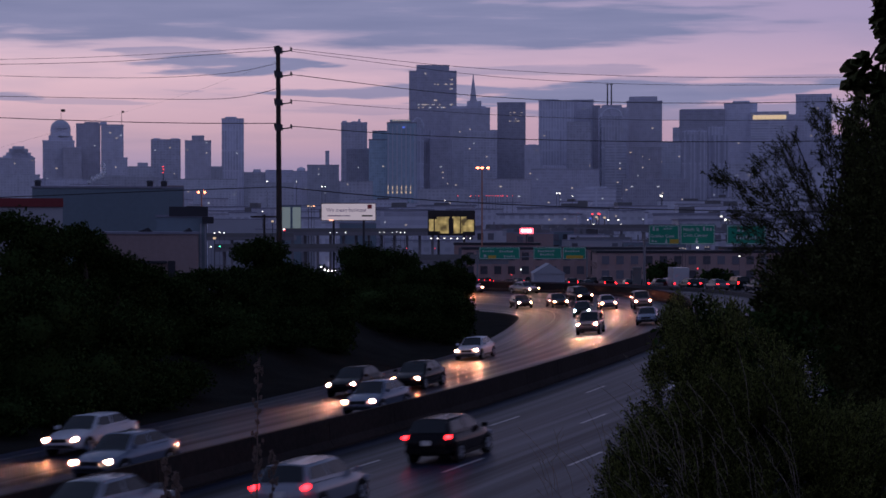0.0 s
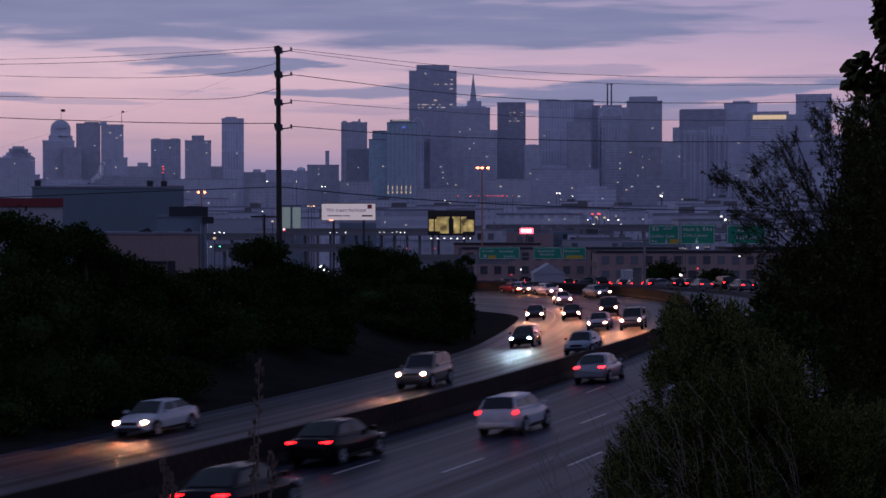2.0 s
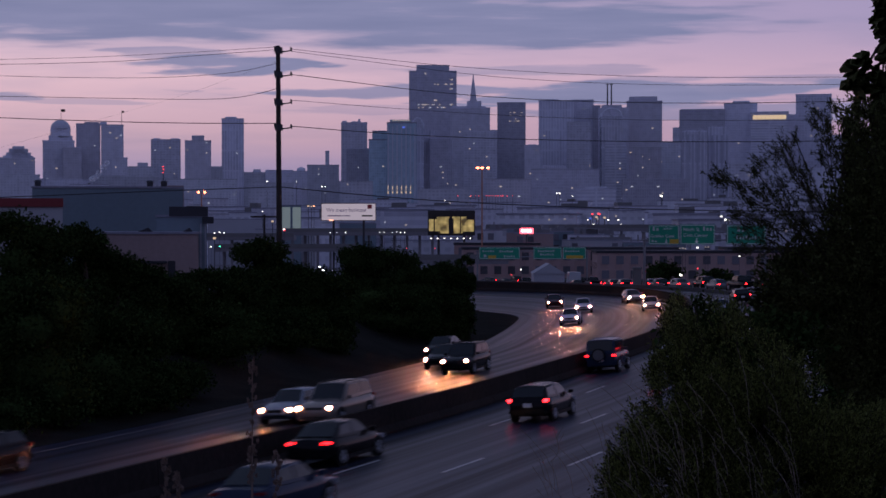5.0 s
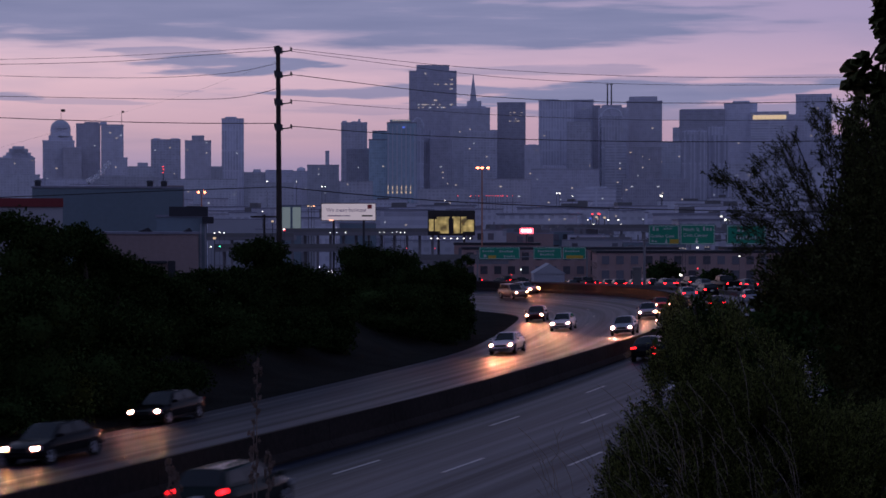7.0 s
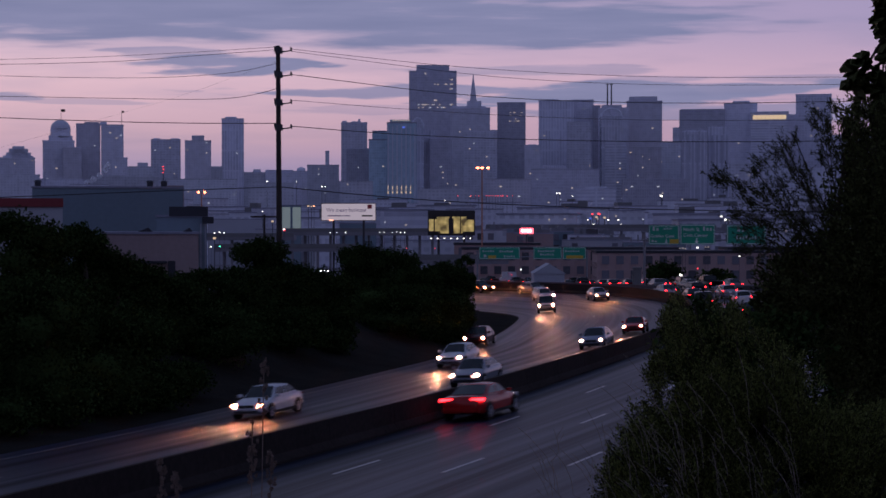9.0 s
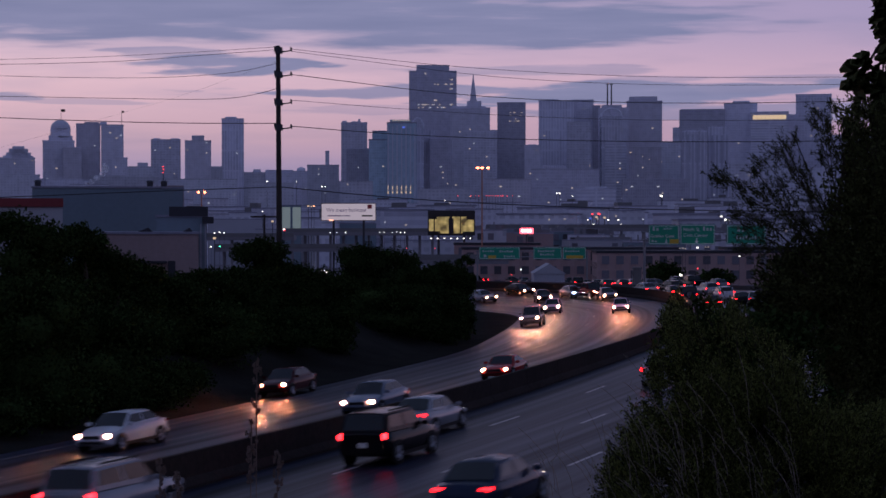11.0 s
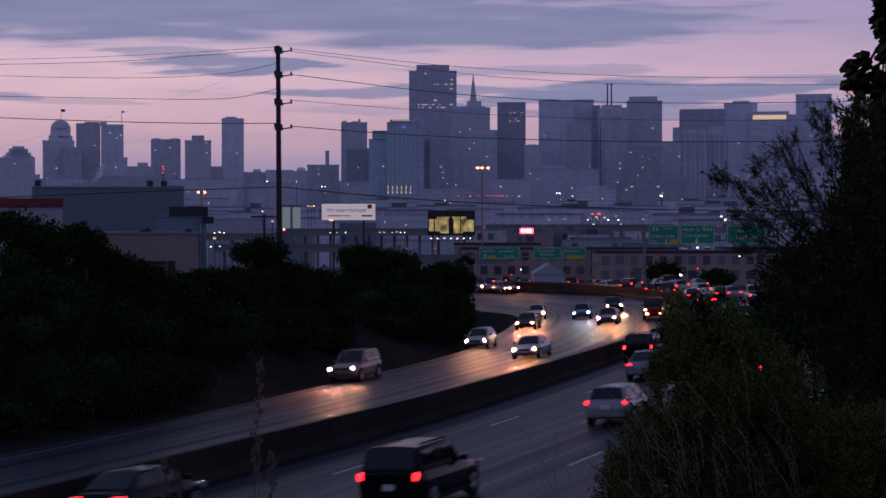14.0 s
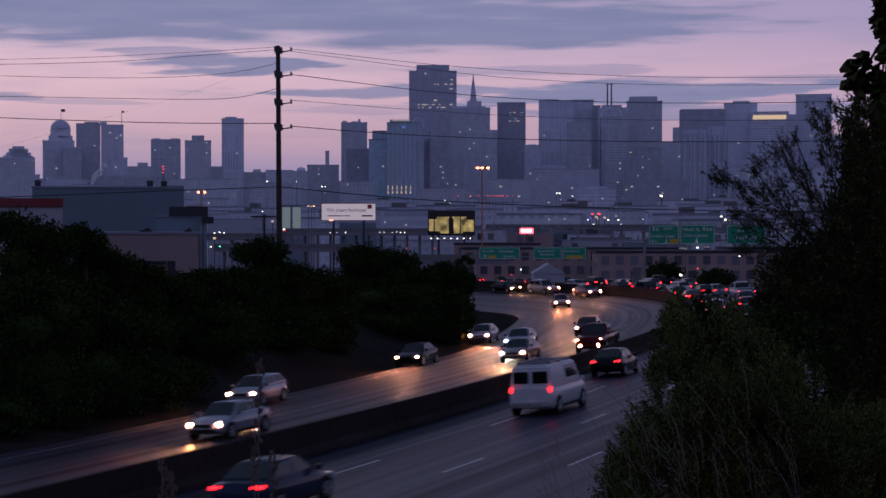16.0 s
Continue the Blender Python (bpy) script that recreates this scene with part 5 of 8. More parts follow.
def steam():
    """A leaning wisp of steam over the roofs, in soft lumps that drift."""
    m = mat("steam", (0.97, 0.97, 0.98), 1.0, var=0.05, spec=0.0)
    nt = m.node_tree
    b = nt.nodes["Principled BSDF"]
    tr, mx, lw = nt.nodes.new("ShaderNodeBsdfTransparent"), nt.nodes.new("ShaderNodeMixShader"), nt.nodes.new("ShaderNodeTexNoise")
    lw.inputs["Scale"].default_value, lw.inputs["Detail"].default_value = 2.5, 4.0
    mr = nt.nodes.new("ShaderNodeMapRange")
    mr.inputs[1].default_value, mr.inputs[2].default_value, mr.inputs[3].default_value, mr.inputs[4].default_value = 0.36, 0.66, 0.0, 0.8
    nt.links.new(lw.outputs[0], mr.inputs[0])
    nt.links.new(mr.outputs[0], mx.inputs[0])
    nt.links.new(tr.outputs[0], mx.inputs[1])
    nt.links.new(b.outputs[0], mx.inputs[2])
    nt.links.new(mx.outputs[0], nt.nodes["Material Output"].inputs[0])
    made = []
    for i, (x, z, r) in enumerate(((-323.1, 48.4, 1.8), (-320.6, 50.0, 2.2), (-317.6, 51.8, 2.5), (-314.2, 54.0, 2.8), (-311.2, 57.2, 2.9), (-309.2, 60.8, 2.8), (-307.6, 64.2, 2.4))):
        bm = bmesh.new()
        bmesh.ops.create_icosphere(bm, subdivisions=3, radius=r)
        for v in bm.verts:
            v.co *= 1 + 0.35 * noise.noise(v.co * 0.4 + Vector((i * 3, 0, 0)))
        p = tagged(part("steam_puff", bm, m, smooth=True), "thin white wisp of rising steam", "steam", "steam plume")
        p.location = (x, 1600, z)
        made.append(p)
    return made


def boiler_house(x, y, top):
    t = thing("boiler_house", x, y, -9.2, "grey roof with a vent that gives off steam", "building")
    part("wall", bx(-16, -8, 0, 16, 10, top + 8.4, 0.1), FAC["stone"], t)
    part("roof", bx(-16.3, -8.3, top + 8.35, 16.3, 10.3, top + 8.8), ROOF, t)
    part("vent", tube(bmesh.new(), (0, 0, top + 8.7), (0, 0, top + 10.2), 1.2, 1.2, 12), STEEL, t)


boiler_house(-323.1, 1600, 46.39)
STEAM = steam()


# lights of waiting cars on the street across the flats
def far_car(x, y, seed):
    rnd = random.Random(seed)
    t = thing("far_car", x, y, -9.1, "far car waiting on a street with its headlights on", "car", "cars on the far street", rnd.uniform(-8, 8))
    part("body", bx(-0.85, 0, 0.25, 0.85, 4.2, 0.85, 0.15), PAINT[rnd.choice(("grey", "black", "silver"))], t)
    part("cabin", bx(-0.7, 1.1, 0.8, 0.7, 3.4, 1.4, 0.2), GLASS, t)
    for k in (-0.6, 0.6):
        part("headlight", bx(k - 0.17, -0.06, 0.5, k + 0.17, 0.02, 0.8, 0.04), LAMP_HEAD, t)
    for k in (-0.8, 0.8):
        for yy in (0.8, 3.4):
            part("wheel", tube(bmesh.new(), (k - 0.08, yy, 0.3), (k + 0.08, yy, 0.3), 0.3, 0.3, 12), TYRE, t)
    return t


LAMP_HEAD = glow("far_headlight", (1.0, 0.9, 0.78), 45)
FAR_CARS = [far_car(-52.53, 690, 1), far_car(-51.26, 700, 2), far_car(-43.86, 660, 3), far_car(-40.68, 650, 4), far_car(-50.63, 720, 5)]



# ---- vegetation ----
def leaf_cloud(blobs, count, size, rnd, shell=0.45, aspect=2.4):
    """Leaves as small folded blades, scattered in the given blobs: (x, y, z, rx, ry, rz, share)."""
    total = sum(b[6] for b in blobs)
    V, F = [], []
    for bl in blobs:
        n = int(count * bl[6] / total)
        u = rnd.normal(size=(n, 3))
        u /= np.linalg.norm(u, axis=1)[:, None]
        r = rnd.uniform(shell, 1.0, n) ** 0.7
        lump = 1 + 0.22 * np.sin(5 * u[:, 0] + 3 * u[:, 2] + bl[0]) * np.cos(4 * u[:, 1] - 3 * u[:, 2]) + 0.12 * np.sin(11 * u[:, 2] + 9 * u[:, 0])
        c = np.array(bl[:3]) + u * np.array(bl[3:6]) * (r * lump)[:, None]
        a = rnd.normal(size=(n, 3))
        a /= np.linalg.norm(a, axis=1)[:, None]
        b = np.cross(a, rnd.normal(size=(n, 3)))
        b /= np.linalg.norm(b, axis=1)[:, None]
        k = np.cross(a, b)
        s = size * rnd.uniform(0.6, 1.35, n)[:, None]
        tip, tail = c + a * s, c - a * s
        s2 = s / aspect
        l, m = c + b * s2 + k * s2 * 0.4, c - b * s2 + k * s2 * 0.4
        base = len(V)
        V += np.stack([tail, l, tip, m], 1).reshape(-1, 3).tolist()
        for i in range(n):
            o = base + 4 * i
            F += [(o, o + 1, o + 2), (o, o + 2, o + 3)]
    return V, F


def crown_object(name, blobs, count, size, material, parent, seed, shell=0.45, aspect=2.4, label=""):
    V, F = leaf_cloud(blobs, count, size, np.random.default_rng(seed), shell, aspect)
    me = bpy.data.meshes.new(name)
    me.from_pydata(V, [], F)
    me.materials.append(material)
    ob = new(name, me)
    ob.parent = parent
    if label:
        tagged(ob, label)
    return ob


def limbs(bm, root, targets, r, rnd):
    for tx in targets:
        p, q = Vector(root), Vector(tx)
        mid = p.lerp(q, 0.5) + Vector((rnd.uniform(-0.1, 0.1), rnd.uniform(-0.1, 0.1), 0.1)) * (q - p).length
        tube(bm, p, mid, r, r * 0.65, 7)
        tube(bm, mid, q, r * 0.65, r * 0.25, 6)


def shrub(x, y, w, h, seed, count=15000, leaf=0.09, label="dense dark evergreen shrub on the embankment", name="shrub", material=None):
    z = float(ground_height(np.array([x]), np.array([y]))[0])
    t = thing(name, x, y, z, label, "shrub" if name == "shrub" else "tree", "embankment shrubs")
    rnd = random.Random(seed)
    blobs = []
    for i in range(7):
        a, k = rnd.uniform(0, 6.28), rnd.uniform(0.12, 0.36)
        zz = rnd.uniform(0.3, 0.78) * h
        rr = rnd.uniform(0.2, 0.3) * w
        blobs.append((math.cos(a) * k * w * 0.8, math.sin(a) * k * w * 0.6, zz, rr, rr * 0.8, min(rr * 0.8, h - zz), rr * rr))
    blobs.append((0, 0, h * 0.3, w * 0.5, w * 0.42, h * 0.34, w * w * 0.3))
    for k in range(3):
        rr = rnd.uniform(0.22, 0.3) * w
        blobs.append(((k - 1) * w * 0.25, rnd.uniform(-0.1, 0.1) * w, h - rr * 0.7 - (0.05 * h if k != 1 else 0), rr, rr, rr * 0.75, rr * rr * 1.3))
    bm = bmesh.new()
    tube(bm, (0, 0, -0.3), (0, 0, h * 0.35), 0.05 * h, 0.035 * h, 8)
    limbs(bm, (0, 0, h * 0.3), [b[:3] for b in blobs[:6]], 0.03 * h, rnd)
    part("trunk", bm, BARK, t)
    crown_object("crown", blobs, count, leaf, material or LEAF_FAR, t, seed, 0.35, 1.7)
    # heart of the shrub: tangled inner growth that no light passes
    bm = bmesh.new()
    for b in blobs:
        ret = bmesh.ops.create_icosphere(bm, subdivisions=2, radius=1.0)
        for v in ret["verts"]:
            n = 0.6 + 0.12 * noise.noise(v.co * 2.3 + Vector((b[0], b[1], seed)))
            v.co = Vector((b[0] + v.co.x * b[3] * n, b[1] + v.co.y * b[4] * n, b[2] + v.co.z * b[5] * n))
    tagged(part("inner_growth", bm, LEAF_FAR, t), kind="stuff")
    return t


shrub(-20.21, 82, 4.5, 8.94 - float(ground_height(np.array([-20.21]), np.array([82.0]))[0]), 6)
shrub(-19.67, 86, 3.6, 8.14 - float(ground_height(np.array([-19.67]), np.array([86.0]))[0]), 7)
shrub(-18.42, 88, 3.1, 8.31 - float(ground_height(np.array([-18.42]), np.array([88.0]))[0]), 8)
shrub(-17.25, 90, 3.5, 7.1 - float(ground_height(np.array([-17.25]), np.array([90.0]))[0]), 9)
shrub(-16.5, 94, 3.6, 6.32 - float(ground_height(np.array([-16.5]), np.array([94.0]))[0]), 10)
shrub(-15.46, 99, 4.2, 5.39 - float(ground_height(np.array([-15.46]), np.array([99.0]))[0]), 11)
shrub(-14.22, 104, 4.0, 5.72 - float(ground_height(np.array([-14.22]), np.array([104.0]))[0]), 12)
shrub(-12.68, 108, 3.8, 5.76 - float(ground_height(np.array([-12.68]), np.array([108.0]))[0]), 13)
shrub(-11.63, 112, 3.6, 7.48 - float(ground_height(np.array([-11.63]), np.array([112.0]))[0]), 14)
shrub(-10.26, 114, 3.7, 5.92 - float(ground_height(np.array([-10.26]), np.array([114.0]))[0]), 15)
shrub(-8.38, 116, 4.9, 5.43 - float(ground_height(np.array([-8.38]), np.array([116.0]))[0]), 16)
shrub(-6.89, 116, 2.6, 4.83 - float(ground_height(np.array([-6.89]), np.array([116.0]))[0]), 17)
shrub(-6.22, 134, 4.3, 6.82 - float(ground_height(np.array([-6.22]), np.array([134.0]))[0]), 18)
shrub(-3.85, 134, 4.3, 6.47 - float(ground_height(np.array([-3.85]), np.array([134.0]))[0]), 19)
shrub(-2.09, 132, 4.3, 5.22 - float(ground_height(np.array([-2.09]), np.array([132.0]))[0]), 20)
shrub(0.04, 136, 3.9, 5.48 - float(ground_height(np.array([0.04]), np.array([136.0]))[0]), 21)
shrub(1.4, 140, 2.7, 4.68 - float(ground_height(np.array([1.4]), np.array([140.0]))[0]), 22)
shrub(-18.45, 79, 5.6, 6.16 - float(ground_height(np.array([-18.45]), np.array([79.0]))[0]), 23)
shrub(-15.82, 84, 6.0, 4.41 - float(ground_height(np.array([-15.82]), np.array([84.0]))[0]), 24)
shrub(-13.49, 101, 7.5, 3.64 - float(ground_height(np.array([-13.49]), np.array([101.0]))[0]), 25)
shrub(-10.08, 110, 6.4, 3.05 - float(ground_height(np.array([-10.08]), np.array([110.0]))[0]), 26)
shrub(-3.94, 130, 8.0, 3.8 - float(ground_height(np.array([-3.94]), np.array([130.0]))[0]), 27)
shrub(-0.17, 134, 4.3, 3.23 - float(ground_height(np.array([-0.17]), np.array([134.0]))[0]), 28)
shrub(-7.57, 115, 3.0, 3.01 - float(ground_height(np.array([-7.57]), np.array([115.0]))[0]), 29)
shrub(1.81, 144, 1.8, 6.71, 40, 2600, 0.09, "slim dark conifer at the end of the shrubs", "conifer")
shrub(-19.9, 95, 4.8, 6.5 - float(ground_height(np.array([-19.9]), np.array([95.0]))[0]), 41)
# low undergrowth at the foot of the bank
rnd = random.Random(77)
for k, s in enumerate(np.arange(262, 331, 4.4)):
    p = on_road(float(s), -17.3 - rnd.uniform(0, 1.2))
    shrub(p.x, p.y, rnd.uniform(4.2, 5.6), rnd.uniform(1.5, 2.5), 80 + k, 6000, 0.09, "low dark undergrowth at the foot of the embankment")
    p = on_road(float(s) + 2.0, -20.6 - rnd.uniform(0, 1.2))
    shrub(p.x, p.y, rnd.uniform(4.6, 6.0), rnd.uniform(2.4, 3.4), 120 + k, 6000, 0.09, "low dark undergrowth at the foot of the embankment")
for x, y, w, top, k in ((37.8, 300, 7.5, 2.3, 51), (45.5, 292, 6.5, 1.2, 52), (60.0, 300, 8.0, 3.4, 53)):
    shrub(x, y, w, top - float(ground_height(np.array([x]), np.array([float(y)]))[0]), k, 2600, 0.3, "dark street tree behind the parapet of the bend", "street_tree")



# outlines of the dense parts of the two near crowns, x and z in metres, twenty and sixteen metres off
TREE_EDGE = [(5.3, 9.95), (4.65, 9.71), (4.55, 9.48), (4.57, 9.1), (4.48, 8.84), (4.43, 8.52), (4.17, 8.06), (3.59, 7.87), (3.52, 7.68), (3.59, 7.16), (4.1, 6.9), (4.3, 6.26), (4.49, 5.09), (5.52, 5.09), (5.52, 9.95)]
# tufts at the ends of the tree's limbs: x, z, radius
TUFTS = [(3.17, 8.82, 0.14), (3.33, 8.72, 0.12), (3.08, 8.76, 0.08), (3.52, 8.86, 0.09), (3.62, 9.0, 0.11), (3.88, 9.17, 0.12), (3.78, 9.08, 0.11), (3.99, 9.24, 0.06), (3.94, 8.9, 0.14), (3.79, 8.72, 0.15), (3.62, 8.61, 0.14), (3.46, 8.5, 0.11), (3.3, 8.36, 0.08), (3.39, 8.23, 0.13), (3.62, 8.29, 0.16), (3.85, 8.45, 0.17), (4.1, 8.84, 0.11), (4.14, 8.65, 0.13), (4.31, 9.52, 0.12), (4.46, 9.61, 0.09), (4.23, 9.42, 0.09), (4.37, 9.39, 0.1), (4.39, 9.22, 0.09), (4.49, 9.06, 0.12), (4.3, 9.03, 0.08), (4.33, 8.45, 0.19), (3.97, 8.19, 0.2), (3.65, 8.06, 0.19), (3.39, 7.94, 0.12), (4.36, 8.13, 0.22), (4.1, 8.3, 0.16)]
BUSH_EDGE = [(2.02, 7.45), (2.1, 7.61), (2.31, 7.69), (2.61, 7.63), (2.82, 7.37), (3.28, 7.06), (3.7, 6.65), (4.42, 6.55), (4.42, 5.52), (1.27, 5.52), (1.37, 5.83), (1.47, 6.14), (1.42, 6.29), (1.61, 6.47), (1.81, 6.7), (1.84, 6.96), (1.94, 7.22)]


def inside(p, poly):
    odd = False
    for (x0, z0), (x1, z1) in zip(poly, poly[1:] + poly[:1]):
        if (z0 > p[1]) != (z1 > p[1]) and p[0] < (x1 - x0) * (p[1] - z0) / (z1 - z0) + x0:
            odd = not odd
    return odd


def spray_crown(t, edge, y, depth, count, leaf, per, material, seed, root, lean, thin, aspect=2.6, spread=0.085):
    """Leafy sprays: each a bent twig with narrow leaves along it, filling an outline."""
    rnd = random.Random(seed)
    rng = np.random.default_rng(seed)
    xs, zs = [p[0] for p in edge], [p[1] for p in edge]
    twigs = bmesh.new()
    V, F = [], []
    made = 0
    while made < count:
        p = (rnd.uniform(min(xs), max(xs)), rnd.uniform(min(zs), max(zs)))
        if not inside(p, edge) or rnd.random() > thin(*p):
            continue
        made += 1
        yy = y + rnd.uniform(-depth, depth)
        k = yy / y
        tip = Vector((p[0] * k, yy, 8.2 + (p[1] - 8.2) * k))
        way = (tip - Vector(root)).normalized() + Vector((lean, rnd.uniform(-0.5, 0.5), rnd.uniform(-0.2, 0.5)))
        way.normalize()
        ln = rnd.uniform(0.16, 0.34)
        tail = tip - way * ln
        bend = Vector((rnd.uniform(-0.03, 0.03), 0, rnd.uniform(-0.03, 0.02)))
        path_tube(twigs, [tail, tail.lerp(tip, 0.5) + bend, tip], 0.0028, 3)
        n = rnd.randint(per // 2, per)
        f = rng.uniform(0.05, 1.05, n)[:, None]
        c = np.array(tail) + np.array(way * ln) * f + np.array(bend) * (4 * f * (1 - f)) + rng.normal(0, spread * 0.35, (n, 3))
        a = np.array(way) * 0.8 + rng.normal(0, 0.55, (n, 3))
        a /= np.linalg.norm(a, axis=1)[:, None]
        b = np.cross(a, rng.normal(size=(n, 3)))
        b /= np.linalg.norm(b, axis=1)[:, None]
        w = np.cross(a, b)
        s = leaf * rng.uniform(0.6, 1.3, n)[:, None]
        base = len(V)
        V += np.stack([c, c + a * s + b * s / aspect + w * s * 0.08, c + 2 * a * s, c + a * s - b * s / aspect + w * s * 0.08], 1).reshape(-1, 3).tolist()
        for i in range(n):
            o = base + 4 * i
            F += [(o, o + 1, o + 2), (o, o + 2, o + 3)]
    tagged(part("brushwood", twigs, BARK, t), kind="stuff")
    me = bpy.data.meshes.new("crown")
    me.from_pydata(V, [], F)
    me.materials.append(material)
    ob = new("crown", me)
    ob.parent = t


def tufts(t, y, leaf, material, seed, hub):
    """Feathery tufts of narrow leaves on thin bent limbs, with sky between them."""
    rnd = random.Random(seed)
    rng = np.random.default_rng(seed)
    wood = bmesh.new()
    V, F = [], []
    for cx, cz, r in TUFTS:
        yy = y + rnd.uniform(-0.7, 0.7)
        k = yy / y
        c = Vector((cx * k, yy, 8.2 + (cz - 8.2) * k))
        root = Vector(hub) + Vector((rnd.uniform(-0.3, 0.15), rnd.uniform(-0.2, 0.2), rnd.uniform(-0.5, 0.3)))
        mid = root.lerp(c, 0.55) + Vector((rnd.uniform(-0.05, 0.05), 0, rnd.uniform(-0.12, -0.02)))
        path_tube(wood, [root, root.lerp(mid, 0.5) + Vector((0, 0, -0.03)), mid, mid.lerp(c, 0.6) + Vector((0, 0, 0.02)), c], 0.0048, 5)
        grow = (c - mid).normalized()
        for q in range(int(12 + 1000 * r * r)):
            at = c if q % 4 else mid.lerp(c, rnd.uniform(0.2, 0.9))
            tip = at + Vector((rnd.gauss(0, r * 0.62), rnd.gauss(0, r * 0.6), rnd.gauss(0, r * 0.55)))
            way = (grow * 0.7 + (tip - c) / max(r, 0.05) * 0.6 + Vector((rnd.uniform(-0.4, 0.3), rnd.uniform(-0.5, 0.5), rnd.uniform(-0.2, 0.7)))).normalized()
            ln = rnd.uniform(0.1, 0.2)
            tail = tip - way * ln
            path_tube(wood, [at.lerp(tail, 0.3), tail, tip], 0.0018, 3)
            n = rnd.randint(14, 26)
            f = rng.uniform(0.1, 1.05, n)[:, None]
            p = np.array(tail) + np.array(way * ln) * f + rng.normal(0, 0.008, (n, 3))
            a = np.array(way) * 1.0 + rng.normal(0, 0.5, (n, 3))
            a /= np.linalg.norm(a, axis=1)[:, None]
            b = np.cross(a, rng.normal(size=(n, 3)))
            b /= np.linalg.norm(b, axis=1)[:, None]
            w = leaf * rng.uniform(0.6, 1.3, n)[:, None]
            base = len(V)
            V += np.stack([p, p + a * w + b * w / 3.4, p + 2 * a * w, p + a * w - b * w / 3.4], 1).reshape(-1, 3).tolist()
            for o in range(base, base + 4 * n, 4):
                F += [(o, o + 1, o + 2), (o, o + 2, o + 3)]
    tagged(part("outer_wood", wood, BARK, t), kind="stuff")
    me = bpy.data.meshes.new("outer_foliage")
    me.from_pydata(V, [], F)
    me.materials.append(material)
    foliage = tagged(new("outer_foliage", me), kind="stuff")
    foliage.parent = t


def near_tree():
    gx, gy = 4.81, 20.5
    zg = float(ground_height(np.array([gx]), np.array([gy]))[0])
    t = thing("tree", 0, 0, 0, "large dark leafy tree beside the viewpoint, leaves against the dusk", "tree")
    rnd = random.Random(2)
    bm = bmesh.new()
    tube(bm, (gx, gy, zg - 0.3), (gx, gy, zg + 2.0), 0.22, 0.16, 10)
    tube(bm, (gx, gy, zg + 1.95), (gx + 0.35, gy + 0.3, 8.6), 0.15, 0.05, 8)
    limbs(bm, (gx, gy, zg + 1.8), [(4.3, 20, 8.3), (4.6, 20, 9.1), (4.0, 19.5, 7.7), (4.9, 20, 9.49)], 0.05, rnd)
    part("trunk", bm, BARK, t)
    spray_crown(t, TREE_EDGE, 20.0, 1.2, 1900, 0.028, 62, LEAF, 5, (gx, gy, zg + 2.2), -0.25, lambda x, z: min(1.0, max(0.25, (x - 3.6) / 1.1 + 0.8 * noise.noise(Vector((x * 3.0, z * 3.0, 9.0))))))
    tufts(t, 20.0, 0.016, LEAF, 15, (4.75, 20.2, 8.0))
    # the heart of the crown, where leaves close up
    core = [(5.42, 21.2, 8.2, 0.7, 0.5, 1.5, 3), (4.95, 21.2, 7.11, 0.5, 0.5, 1.1, 2), (4.4, 21, 7.6, 0.4, 0.4, 0.45, 1), (4.0, 20.5, 7.2, 0.4, 0.3, 0.28, 0.8)]
    crown_object("inner_leaves", core, 26000, 0.045, LEAF, t, 9, 0.0, 2.2)
    return t


def near_bush():
    gx, gy = 2.92, 16.5
    zg = float(ground_height(np.array([gx]), np.array([gy]))[0])
    t = thing("bush", 0, 0, 0, "wide olive-green bush on the near slope", "bush")
    rnd = random.Random(3)
    bm = bmesh.new()
    tube(bm, (gx, gy, zg - 0.3), (gx, gy, zg + 0.9), 0.09, 0.07, 8)
    limbs(bm, (gx, gy, zg + 0.6), [(2.3, 16, 7.48), (3.08, 16, 6.96), (1.79, 15.5, 6.14)], 0.03, rnd)
    part("trunk", bm, BARK, t)
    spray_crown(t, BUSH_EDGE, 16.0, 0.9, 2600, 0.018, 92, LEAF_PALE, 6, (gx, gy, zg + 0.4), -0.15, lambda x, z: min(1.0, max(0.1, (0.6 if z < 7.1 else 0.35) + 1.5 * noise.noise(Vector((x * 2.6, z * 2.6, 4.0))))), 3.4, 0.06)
    # inner leaves get a darker leaf colour, which puts in the bush's inner shade
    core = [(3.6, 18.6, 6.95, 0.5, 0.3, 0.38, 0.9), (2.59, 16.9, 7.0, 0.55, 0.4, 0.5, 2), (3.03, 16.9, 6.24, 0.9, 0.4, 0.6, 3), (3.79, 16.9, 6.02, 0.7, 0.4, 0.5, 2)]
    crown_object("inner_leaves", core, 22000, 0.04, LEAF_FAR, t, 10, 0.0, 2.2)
    return t


NEAR_TREE = near_tree()
near_bush()


